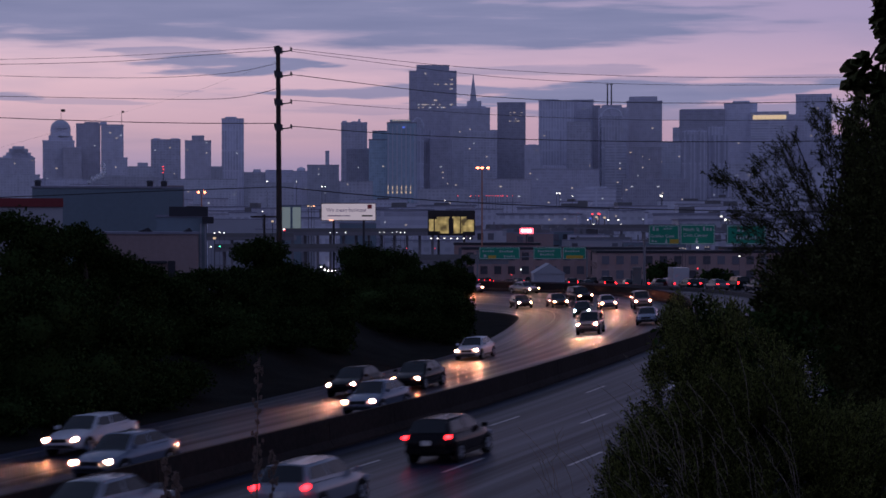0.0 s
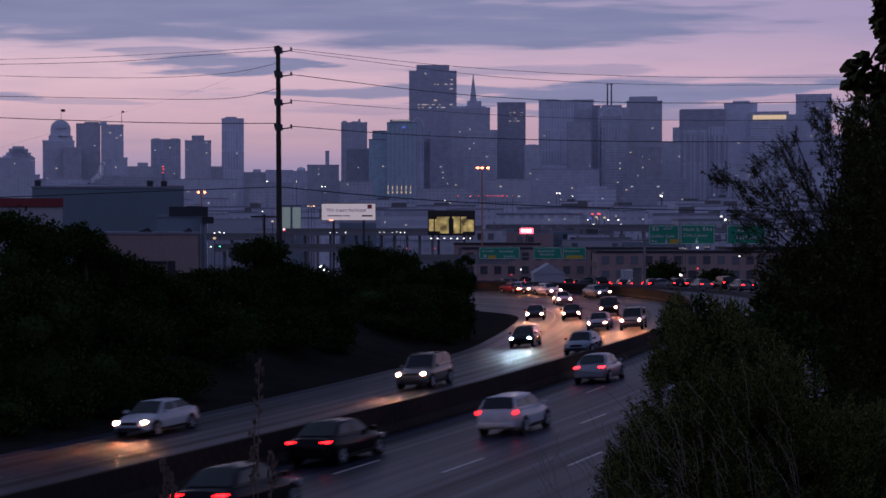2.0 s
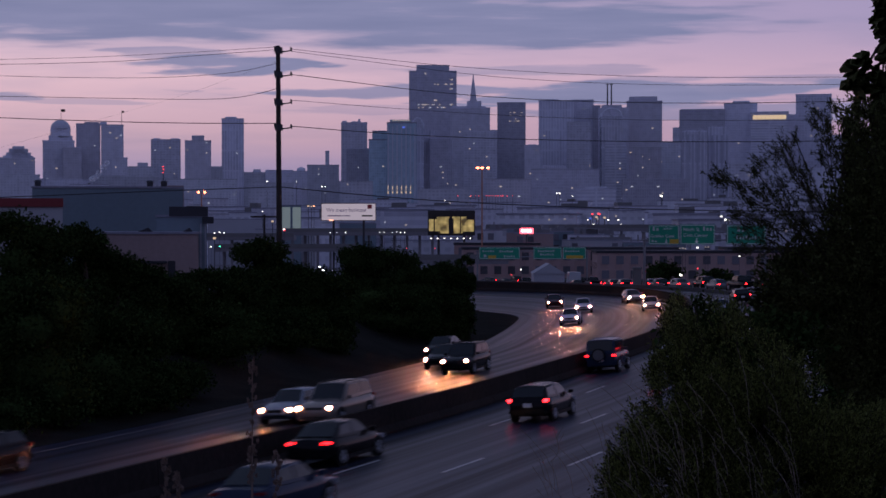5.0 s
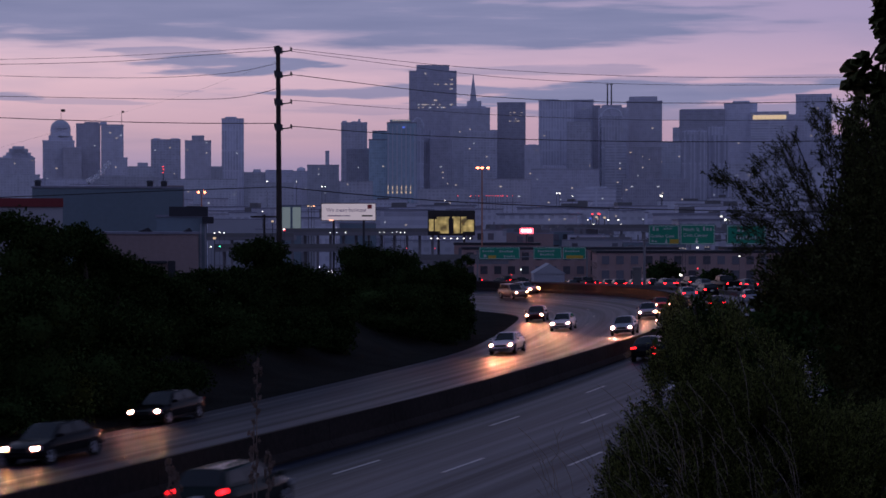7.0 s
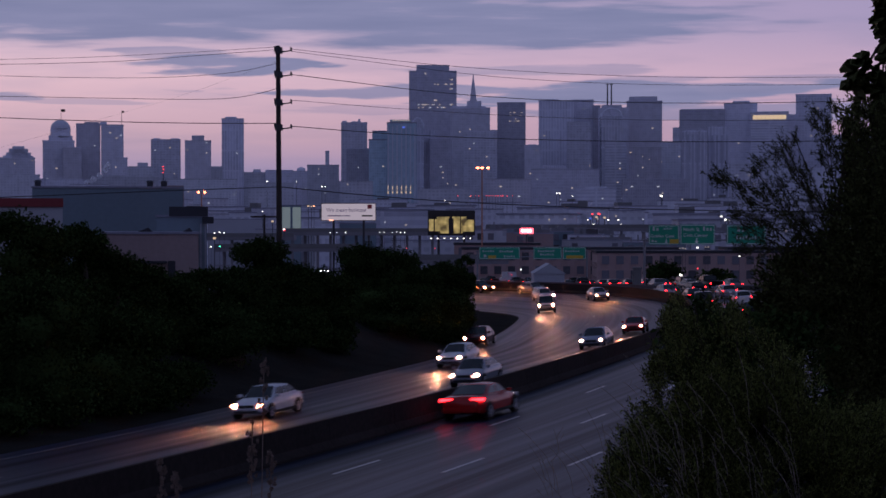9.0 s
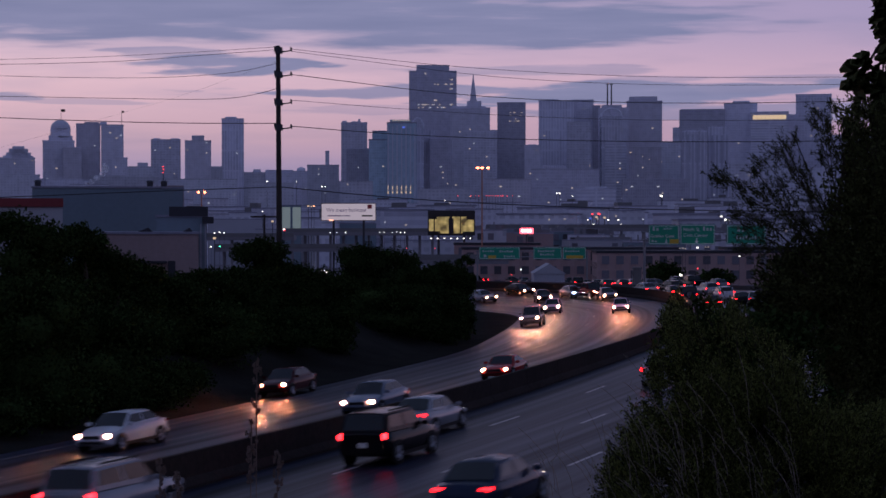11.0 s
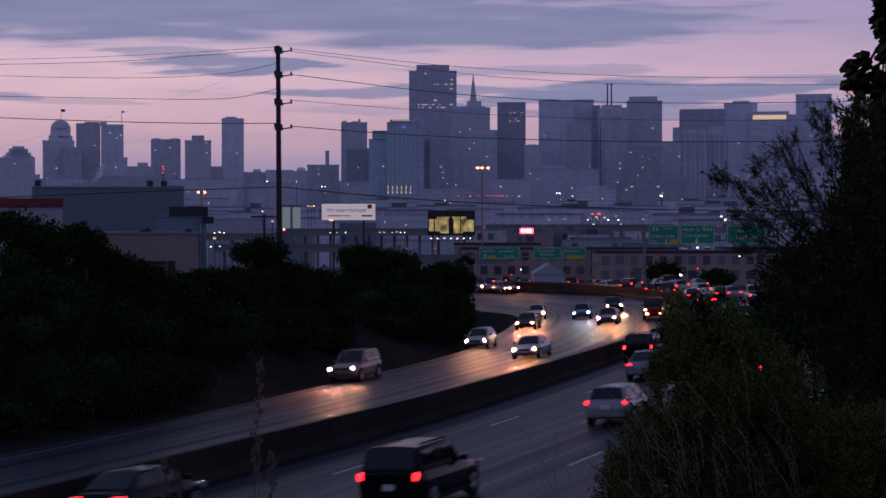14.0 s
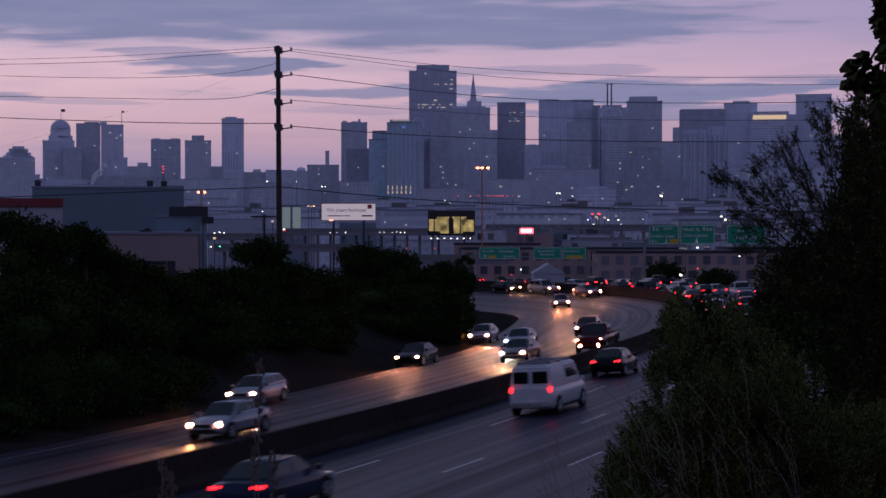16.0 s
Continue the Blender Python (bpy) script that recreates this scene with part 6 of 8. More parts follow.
def broadleaf_branch():
    bm = bmesh.new()
    pts = [(3.87, 14, 9.92), (3.54, 14, 9.74), (3.37, 14, 9.46), (3.26, 14, 9.33)]
    path_tube(bm, pts, 0.012, 6)
    tube(bm, (3.59, 14, 10.28), (3.5, 14, 9.33), 0.014, 0.008, 6)
    t = part("branch", bm, BARK, NEAR_TREE, "hanging branch with large rounded dark leaves")
    rnd = random.Random(6)
    for k in range(92):
        u, v = rnd.choice(((1564, 50), (1522, 128), (1568, 92), (1512, 140), (1550, 142), (1562, 24)))
        u, v = u + rnd.uniform(-18, 18), v + rnd.uniform(-28, 28)
        x, z = (u - 784) / 3100 * 14, 8.2 + (400 - v) / 3100 * 14
        bm = bmesh.new()
        n = 10
        r = rnd.uniform(0.036, 0.06)
        rot = Euler((rnd.uniform(0.9, 2.0), rnd.uniform(-0.5, 0.5), rnd.uniform(-0.9, 0.9))).to_matrix()
        ring = [Vector((r * math.sin(a) * 0.85, -r * math.cos(a) * (1.0 if math.cos(a) > 0 else 1.12), 0.18 * r * abs(math.sin(a)))) for a in [2 * math.pi * i / n for i in range(n)]]
        vs = [bm.verts.new(rot @ p + Vector((x, 14 + rnd.uniform(-0.2, 0.2), z))) for p in ring]
        bm.faces.new(vs)
        part("leaf", bm, LEAF, t)


broadleaf_branch()


def reeds():
    """Thin bent stems standing out of the near bush."""
    rnd = random.Random(14)
    bm = bmesh.new()
    for k in range(96):
        D = rnd.uniform(13.5, 15.2)
        u, v = (rnd.uniform(1130, 1420), rnd.uniform(660, 900)) if k < 70 else (rnd.uniform(960, 1130), rnd.uniform(760, 930))
        x, z = (u - 784) / 3100 * D, 8.2 + (400 - v) / 3100 * D
        h, lean = rnd.uniform(0.22, 0.55), rnd.uniform(-0.75, -0.1)
        pts = [(x + lean * f * f * h, D, z - 0.3 + h * f) for f in (0, 0.3, 0.6, 0.85, 1.0)]
        path_tube(bm, pts, 0.002, 3)
        for q in range(rnd.randint(0, 3)):
            f = rnd.uniform(0.45, 0.95)
            c = Vector((x + lean * f * f * h, D, z - 0.3 + h * f))
            path_tube(bm, [c, c + Vector((rnd.uniform(-0.07, 0.07), 0, rnd.uniform(0.03, 0.09)))], 0.0014, 3)
    tagged(part("reeds", bm, STRAW), "thin pale bent grass stems on the near slope", "grass", kind="stuff")


reeds()


def weed(u, v0, v1, D, seed, bend):
    """A dry weed stalk with clumps of seed heads."""
    x, z1, z0 = (u - 784) / 3100 * D, 8.2 + (400 - v0) / 3100 * D, 8.2 + (400 - v1) / 3100 * D
    zg = float(ground_height(np.array([x]), np.array([D]))[0])
    t = thing("weed", x, D, zg, "tall dry brown weed stalk with seed heads", "weed", "dry weeds on the near slope")
    rnd = random.Random(seed)
    bm = bmesh.new()
    n = 7
    pts = [(bend * (i / n) ** 2, 0, (z1 - zg) * i / n) for i in range(n + 1)]
    path_tube(bm, pts, 0.004, 5)
    part("stalk", bm, WEED, t)
    V = []
    for k in range(22):
        f = 1 - rnd.random() * (v1 - v0) / 3100 * D / (z1 - zg)
        c = (bend * f * f + rnd.gauss(0, 0.017), rnd.gauss(0, 0.017), (z1 - zg) * f + rnd.gauss(0, 0.01), 0.014, 0.014, 0.024, 1)
        V.append(c)
    tagged(crown_object("seed_head", V, 900, 0.008, WEED, t, seed, 0.1, 1.6), kind="stuff")
    return t


WEEDS = [weed(452, 640, 730, 14.0, 1, 0.02), weed(440, 745, 860, 13.0, 2, 0.03), weed(285, 812, 882, 13.0, 3, 0.02), weed(318, 840, 882, 13.0, 4, -0.03), weed(470, 800, 882, 13.2, 6, 0.06)]



# ---- vehicles ----
# length, width, height, bonnet height, belt height, tail height, cabin: rear foot, rear top, front top, front foot; wheel radius
SHAPES = {
    "sedan": (4.6, 1.78, 1.43, 0.84, 0.95, 0.98, -1.85, -1.05, 0.35, 1.15, 0.32),
    "hatch": (4.25, 1.76, 1.47, 0.86, 0.96, 1.0, -2.0, -1.6, 0.35, 1.15, 0.32),
    "suv": (4.65, 1.86, 1.76, 1.02, 1.1, 1.12, -2.2, -1.95, 0.3, 1.0, 0.37),
    "coupe": (4.95, 1.9, 1.43, 0.93, 1.0, 1.05, -1.85, -0.75, 0.25, 0.95, 0.35),
    "sports": (4.2, 1.72, 1.27, 0.8, 0.86, 0.84, -1.75, -0.55, 0.15, 0.75, 0.32),
    "pickup": (5.7, 1.98, 1.9, 1.16, 1.22, 1.2, -0.55, -0.35, 0.85, 1.5, 0.42),
    "van": (5.4, 1.98, 2.1, 1.15, 1.2, 1.2, -2.62, -2.5, 1.35, 1.95, 0.36),
    "lorry": (5.2, 2.1, 2.2, 1.3, 1.35, 1.0, 0.9, 0.95, 1.6, 2.05, 0.42),
    "jeep": (4.0, 1.74, 1.85, 1.1, 1.15, 1.15, -1.9, -1.8, 0.35, 0.55, 0.4),
}
MESHES = {}


def shared(key, make, mats, smooth=False):
    if key not in MESHES:
        bm = make()
        me = bpy.data.meshes.new(key[1])
        bmesh.ops.recalc_face_normals(bm, faces=bm.faces)
        bm.to_mesh(me)
        bm.free()
        for m in mats:
            me.materials.append(m)
        if smooth:
            for p in me.polygons:
                p.use_smooth = True
            me.set_sharp_from_angle(angle=radians(38))
        MESHES[key] = me
    return MESHES[key]


def put(key, make, mats, parent, x=0.0, y=0.0, z=0.0, paint=None, label="", smooth=False):
    ob = new(key[1], shared(key, make, mats, smooth))
    ob.parent = parent
    ob.location = (x, y, z)
    if paint:
        ob.material_slots[0].link = "OBJECT"
        ob.material_slots[0].material = paint
    if label:
        tagged(ob, label)
    return ob


def loft(bm, sections):
    rings = []
    for x, hw, z0, z1 in sections:
        h = z1 - z0
        half = [(hw * 0.86, z0), (hw * 0.97, z0 + 0.14 * h), (hw, z0 + 0.5 * h), (hw * 0.98, z0 + 0.78 * h), (hw * 0.88, z1 - 0.02), (hw * 0.45, z1 + 0.012)]
        ring = [(-a, b) for a, b in half] + [(0, z1 + 0.02)] + [(a, b) for a, b in half[::-1]]
        rings.append([bm.verts.new((x, a, b)) for a, b in ring])
    n = len(rings[0])
    for r, q in zip(rings, rings[1:]):
        for i in range(n):
            bm.faces.new((r[i], r[(i + 1) % n], q[(i + 1) % n], q[i]))
    bm.faces.new(rings[0])
    bm.faces.new(rings[-1][::-1])
    return bm


def car_body(kind):
    L, W, H, hood, belt, tail, c0, c1, c2, c3, wr = SHAPES[kind]
    bm = bmesh.new()
    h, w = L / 2, W / 2
    lo = wr * 0.72
    if kind == "pickup":
        loft(bm, [(-h, w * 0.93, lo + 0.25, tail - 0.02), (-h + 0.06, w * 0.97, lo + 0.12, tail), (c0, w, lo + 0.05, belt), (c3, w, lo, belt), (h - 0.45, w * 0.97, lo, hood), (h - 0.08, w * 0.92, lo + 0.1, hood - 0.06), (h, w * 0.84, lo + 0.2, hood - 0.2)])
    elif kind in ("van", "jeep", "suv", "lorry"):
        loft(bm, [(-h, w * 0.9, lo + 0.2, tail - 0.06), (-h + 0.1, w * 0.97, lo + 0.08, tail), (-h + 0.6, w, lo, belt), (c3, w, lo, belt), (c3 + 0.3, w * 0.99, lo, hood + 0.02), (h - 0.25, w * 0.95, lo, hood - 0.06), (h - 0.04, w * 0.88, lo + 0.1, hood - 0.18), (h, w * 0.8, lo + 0.18, hood - 0.3)])
    else:
        loft(bm, [(-h, w * 0.78, lo + 0.25, tail - 0.2), (-h + 0.12, w * 0.9, lo + 0.1, tail - 0.03), (-h + 0.5, w * 0.97, lo + 0.02, tail), (c0 + 0.4, w, lo, belt), (c3 - 0.2, w, lo, belt - 0.02), (c3 + 0.25, w * 0.985, lo, hood + 0.03), (h - 0.6, w * 0.95, lo, hood - 0.06), (h - 0.18, w * 0.86, lo + 0.05, hood - 0.16), (h, w * 0.68, lo + 0.18, hood - 0.32)])
    return bm


def cabin_corners(kind):
    L, W, H, hood, belt, tail, c0, c1, c2, c3, wr = SHAPES[kind]
    top = 0.7 if kind in ("sedan", "hatch", "coupe", "sports") else 0.82 if kind != "jeep" else 0.9
    wb, wt = W / 2 * 0.93, W / 2 * top
    return [[(c0, wb, belt - 0.05), (c1, wt, H - 0.045), (c2, wt, H - 0.035), (c3, wb, hood - 0.03)], wb, wt]


def car_cabin(kind):
    (prof, wb, wt) = cabin_corners(kind)
    H = SHAPES[kind][2]
    bm = bmesh.new()
    pts = list(prof)
    n = 5
    rows = []
    for k in range(n):
        f = -1 + 2 * k / (n - 1)
        crown = 0.045 * (1 - f * f)
        rows.append([bm.verts.new((x, y * f, z + (crown if i in (1, 2) else 0))) for i, (x, y, z) in enumerate(pts)])
    for a, b in zip(rows, rows[1:]):
        for i in range(3):
            bm.faces.new((a[i], a[i + 1], b[i + 1], b[i]))
        bm.faces.new((a[3], a[0], b[0], b[3]))
    bm.faces.new(rows[0][::-1])
    bm.faces.new(rows[-1])
    # rounded pillars and roof edges
    bmesh.ops.recalc_face_normals(bm, faces=bm.faces)
    low = min(v.co.z for v in bm.verts) + 0.05
    edges = [e for e in bm.edges if len(e.link_faces) == 2 and e.calc_face_angle() > 0.35 and max(v.co.z for v in e.verts) > low]
    bmesh.ops.bevel(bm, geom=edges, offset=0.075, segments=3, affect="EDGES", clamp_overlap=True)
    return bm


def slab(bm, quad, out, t=0.012):
    q = [Vector(p) for p in quad]
    o = Vector(out).normalized()
    a = [bm.verts.new(p - o * 0.01) for p in q]
    b = [bm.verts.new(p + o * t) for p in q]
    bm.faces.new(b)
    bm.faces.new(a[::-1])
    for i in range(4):
        bm.faces.new((a[i], a[(i + 1) % 4], b[(i + 1) % 4], b[i]))
    return bm


def lerp3(a, b, f):
    return tuple(p + (q - p) * f for p, q in zip(a, b))


def glass_end(kind, front):
    """The screen follows the crown of the roof in five strips."""
    prof, wb, wt = cabin_corners(kind)
    a, b = (prof[3], prof[2]) if front else (prof[0], prof[1])
    n = Vector((b[2] - a[2], 0, -(b[0] - a[0]))).normalized()
    n = n if (n.x > 0) == front else -n
    bm = bmesh.new()
    cols = []
    for f in (-0.86, -0.45, 0.0, 0.45, 0.86):
        col = []
        for out in (0.022, -0.012):
            for h in (0.1 if front else 0.2, 0.93):
                p = lerp3(a, b, h)
                col.append(bm.verts.new(Vector((p[0], p[1] * f, p[2] + 0.045 * (1 - f * f) * h)) + n * out))
        cols.append(col)
    for p, q in zip(cols, cols[1:]):
        bm.faces.new((p[0], q[0], q[1], p[1]))
        bm.faces.new((p[2], p[3], q[3], q[2]))
        bm.faces.new((p[0], p[2], q[2], q[0]))
        bm.faces.new((p[1], q[1], q[3], p[3]))
    bm.faces.new((cols[0][0], cols[0][1], cols[0][3], cols[0][2]))
    bm.faces.new((cols[-1][0], cols[-1][2], cols[-1][3], cols[-1][1]))
    return bm


def glass_side(kind, side, rear):
    prof, wb, wt = cabin_corners(kind)
    r0, r1, f1, f0 = prof
    split = 0.5
    lo_r, lo_f = lerp3(r0, r1, 0.3), lerp3(f0, f1, 0.3)
    hi_r, hi_f = lerp3(r0, r1, 0.88), lerp3(f0, f1, 0.88)
    a0, a1 = (0.06, split - 0.025) if rear else (split + 0.025, 0.95)
    lo0, lo1, hi0, hi1 = lerp3(lo_r, lo_f, a0), lerp3(lo_r, lo_f, a1), lerp3(hi_r, hi_f, a0), lerp3(hi_r, hi_f, a1)
    quad = [(p[0], side * p[1], p[2]) for p in (lo0, lo1, hi1, hi0)]
    return slab(bmesh.new(), quad, (0, side, 0.35), 0.014)


def disc(bm, r, w, n=18, mi=0):
    ret = bmesh.ops.create_cone(bm, cap_ends=True, segments=n, radius1=r, radius2=r, depth=w, matrix=Matrix.Rotation(radians(90), 4, "X"))
    return bm


def tyre_mesh(r):
    bm = bmesh.new()
    disc(bm, r, 0.22, 20)
    bmesh.ops.bevel(bm, geom=[e for e in bm.edges if len(e.link_faces) == 2 and any(len(f.verts) > 4 for f in e.link_faces)], offset=0.03, segments=2, affect="EDGES")
    return bm


def rim_mesh(r, side):
    bm = bmesh.new()
    disc(bm, r * 0.16, 0.03, 8)
    for k in range(5):
        a = k * 2 * math.pi / 5
        tube(bm, (0, 0, 0), (r * 0.62 * math.cos(a), 0, r * 0.62 * math.sin(a)), r * 0.11, r * 0.14, 5)
    n = 18
    for k in range(n):
        a, b = 2 * math.pi * k / n, 2 * math.pi * (k + 1) / n
        tube(bm, (r * 0.64 * math.cos(a), 0, r * 0.64 * math.sin(a)), (r * 0.64 * math.cos(b), 0, r * 0.64 * math.sin(b)), 0.022, 0.022, 4)
    return bm


CAR_WORDS = {"sedan": "saloon car", "hatch": "hatchback car", "suv": "sport utility car", "coupe": "two-door coupe", "sports": "low sports car", "pickup": "pickup truck", "van": "cargo van", "lorry": "box lorry", "jeep": "boxy off-road car"}


def car(kind, colour, lamps, tails, state):
    """A vehicle with its parts; it faces +x. lamps and tails name the state of its lights."""
    L, W, H, hood, belt, tail, c0, c1, c2, c3, wr = SHAPES[kind]
    word = CAR_WORDS[kind]
    t = thing(kind if kind in ("sedan", "hatch", "suv", "pickup", "van", "lorry") else {"coupe": "coupe", "sports": "sports_car", "jeep": "off_road_car"}[kind], 0, 0, 0, colour_word(colour) + " " + word + " " + state, "van" if kind == "van" else "truck" if kind in ("pickup", "lorry") else "car", "cars on the freeway")
    P = PAINT[colour]
    put((kind, "body"), lambda: car_body(kind), [P], t, paint=P, smooth=True)
    put((kind, "cabin"), lambda: car_cabin(kind), [P], t, paint=P, smooth=True)
    put((kind, "windscreen"), lambda: glass_end(kind, True), [GLASS], t)
    if kind != "van":
        put((kind, "rear_window"), lambda: glass_end(kind, False), [GLASS], t)
    else:
        for sy in (-1, 1):
            put((kind, "rear_window"), lambda: bx(-0.02, -0.33, 0, 0.01, 0.33, 0.5, 0.01), [GLASS], t, c0 + 0.0, sy * 0.42, 1.35)
    for side in (-1, 1):
        if not (kind == "van"):
            put((kind, "side_window", side, 0), lambda: glass_side(kind, side, True), [GLASS], t)
        put((kind, "side_window", side, 1), lambda: glass_side(kind, side, False), [GLASS], t)
        put((kind, "mirror"), lambda: bx(-0.1, -0.1, -0.07, 0.08, 0.1, 0.07, 0.025), [P], t, c3 - 0.25, side * (W / 2 + 0.06), belt + 0.06, paint=P)
        put((kind, "sill"), lambda: bx(-L * 0.27, -0.02, 0, L * 0.25, 0.02, 0.12), [TRIM], t, 0, side * (W / 2 - 0.02), wr * 0.68)
        for fx in (L / 2 - 0.85, -L / 2 + 0.85):
            put((kind, "wheel_arch"), lambda: disc(bmesh.new(), wr * 1.2, 0.05), [TRIM], t, fx, side * (W / 2 - 0.018), wr * 1.03)
            wheel = put((kind, "wheel"), lambda: tyre_mesh(wr), [TYRE], t, fx, side * (W / 2 - 0.09), wr)
            put((kind, "rim", side), lambda: rim_mesh(wr, side), [RIM], wheel, 0, side * 0.105, 0)
    lz = hood - 0.2 if kind not in ("pickup", "van", "jeep") else hood - 0.24
    fy = W / 2 * (0.72 if kind not in ("jeep",) else 0.62)
    inset = 0.2 if kind in ("sedan", "hatch", "coupe", "sports") else 0.08
    for side in (-1, 1):
        housing = put((kind, "headlight"), lambda: bx(-0.16, -0.2, -0.085, 0.03, 0.2, 0.085, 0.03), [HEAD["off"]], t, L / 2 - inset, side * fy, lz)
        put((kind, "reflector"), lambda: disc_x(0.088, 0.05), [HEAD[lamps]], housing, 0.035, side * 0.03, 0, paint=HEAD[lamps])
        if lamps in BEAM:
            # the dipped beam: a bright bulb set back in a dark tube, so that its light goes forwards
            bulb = put((kind, "bulb"), lambda: disc_x(0.017, 0.012), [BEAM[lamps]], housing, 0.072, side * 0.03, 0, paint=BEAM[lamps])
            shield = put((kind, "projector_tube"), lambda: tube_x(0.021, 0.025, 0.13), [TRIM], housing, 0.065, side * 0.03, 0)
            bulb.rotation_euler = shield.rotation_euler = (0, radians(5), 0)
            bulb.scale = shield.scale = (1, 2.2, 1)
        if state.startswith("with fog"):
            put((kind, "fog_light"), lambda: disc_x(0.08, 0.05), [HEAD[lamps]], t, L / 2 - 0.02, side * fy * 0.85, lz - 0.36, paint=HEAD[lamps])
        tz = {"sedan": 0.84, "hatch": 0.9, "suv": 1.0, "coupe": 0.9, "sports": 0.72, "pickup": 0.98, "van": 1.1, "jeep": 0.98, "lorry": 0.8}[kind]
        tw = {"coupe": 0.3, "sedan": 0.17, "sports": 0.15, "jeep": 0.11, "hatch": 0.085}.get(kind, 0.065)
        thh = {"coupe": 0.055, "sedan": 0.045, "sports": 0.05, "jeep": 0.04, "hatch": 0.065, "pickup": 0.11}.get(kind, 0.1)
        ty = W / 2 * (0.86 if tw < 0.15 else 0.72)
        put((kind, "tail_light"), lambda: bx(-0.05, -tw, -thh, 0.14, tw, thh, 0.025), [TAIL[tails]], t, -L / 2 + (0.0 if kind not in ("sedan", "coupe", "sports", "hatch") else 0.08), side * ty, tz, paint=TAIL[tails])
    put((kind, "bumper"), lambda: bx(-0.07, -W / 2 * 0.86, 0, 0.12, W / 2 * 0.86, 0.2, 0.05), [P], t, -L / 2 - 0.02, 0, wr * 0.72 + 0.12, paint=CHROME if kind in ("pickup", "van") else P)
    put((kind, "number_plate"), lambda: bx(-0.015, -0.17, -0.08, 0.01, 0.17, 0.08), [PLATE], t, -L / 2 - (0.0 if kind in ("suv", "van", "pickup", "jeep", "hatch") else -0.03), 0, 0.72 if kind not in ("pickup", "van") else 0.62)
    put((kind, "grille"), lambda: bx(-0.03, -W * 0.22, -0.09, 0.02, W * 0.22, 0.09, 0.015), [TRIM], t, L / 2 - 0.03, 0, lz - 0.05)
    if kind in ("sedan", "hatch", "suv", "coupe", "sports"):
        put((kind, "front_bumper"), lambda: bx(-0.1, -W * 0.33, -0.07, 0.02, W * 0.33, 0.07, 0.03), [TRIM], t, L / 2 - 0.02, 0, wr * 0.72 + 0.2)
    if kind == "pickup":
        put((kind, "load_bed"), lambda: bx(-L / 2 + 0.16, -W / 2 + 0.14, belt - 0.01, c0 - 0.12, W / 2 - 0.14, belt + 0.025), [TRIM], t)
        for side in (-1, 1):
            put((kind, "bed_rail"), lambda: bx(-L / 2 + 0.05, -0.05, 0, c0 - 0.02, 0.05, 0.07, 0.02), [P], t, 0, side * (W / 2 - 0.08), belt - 0.01, paint=P)
        put((kind, "tailgate"), lambda: bx(-0.03, -W / 2 + 0.22, 0, 0.03, W / 2 - 0.22, 0.5, 0.02), [P], t, -L / 2 - 0.0, 0, 0.72, paint=P)
    if kind == "van":
        for k in range(3):
            put((kind, "roof_bar"), lambda: bx(-0.03, -0.75, 0, 0.03, 0.75, 0.1), [STEEL], t, -1.9 + 1.3 * k, 0, H + 0.0)
        for side in (-1, 1):
            put((kind, "roof_rail"), lambda: bx(-2.0, -0.025, 0, 1.0, 0.025, 0.05), [STEEL], t, 0, side * 0.66, H + 0.09)
    if kind == "lorry":
        put((kind, "cargo_box"), lambda: bx(-L / 2 + 0.05, -1.1, 0.9, 0.7, 1.1, 2.9, 0.05), [P], t, paint=P)
    if kind == "jeep":
        spare = put((kind, "spare_wheel"), lambda: disc_x(0.37, 0.22), [TYRE], t, -L / 2 - 0.12, 0.05, 1.02)
        put((kind, "spare_cover"), lambda: disc_x(0.3, 0.03), [PAINT["grey"]], spare, -0.12, 0, 0)
        for side in (-1, 1):
            put((kind, "lower_lamp"), lambda: bx(-0.03, -0.13, -0.04, 0.03, 0.13, 0.04, 0.01), [TAIL[tails]], t, -L / 2 - 0.05, side * 0.55, 0.5, paint=TAIL[tails])
    if kind == "suv":
        for side in (-1, 1):
            put((kind, "roof_rail"), lambda: bx(-1.5, -0.02, 0, 0.3, 0.02, 0.05), [TRIM], t, 0, side * 0.62, H - 0.01)
    return t


def disc_x(r, w):
    bm = bmesh.new()
    bmesh.ops.create_cone(bm, cap_ends=True, segments=14, radius1=r, radius2=r * 0.9, depth=w, matrix=Matrix.Rotation(radians(90), 4, "Y"))
    return bm


def tube_x(r0, r1, ln, n=12):
    bm = bmesh.new()
    rings = [[bm.verts.new((x, r * math.cos(a), r * math.sin(a))) for a in [2 * math.pi * k / n for k in range(n)]] for x, r in ((0, r0), (ln, r0), (ln, r1), (0, r1))]
    for a, b in zip(rings, rings[1:] + rings[:1]):
        for k in range(n):
            bm.faces.new((a[k], a[(k + 1) % n], b[(k + 1) % n], b[k]))
    return bm


def colour_word(c):
    return {"tan": "tan metallic", "steel": "blue-grey", "blue": "dark blue", "green": "very dark green", "grey": "dark grey", "silver": "silver metallic"}.get(c, c)


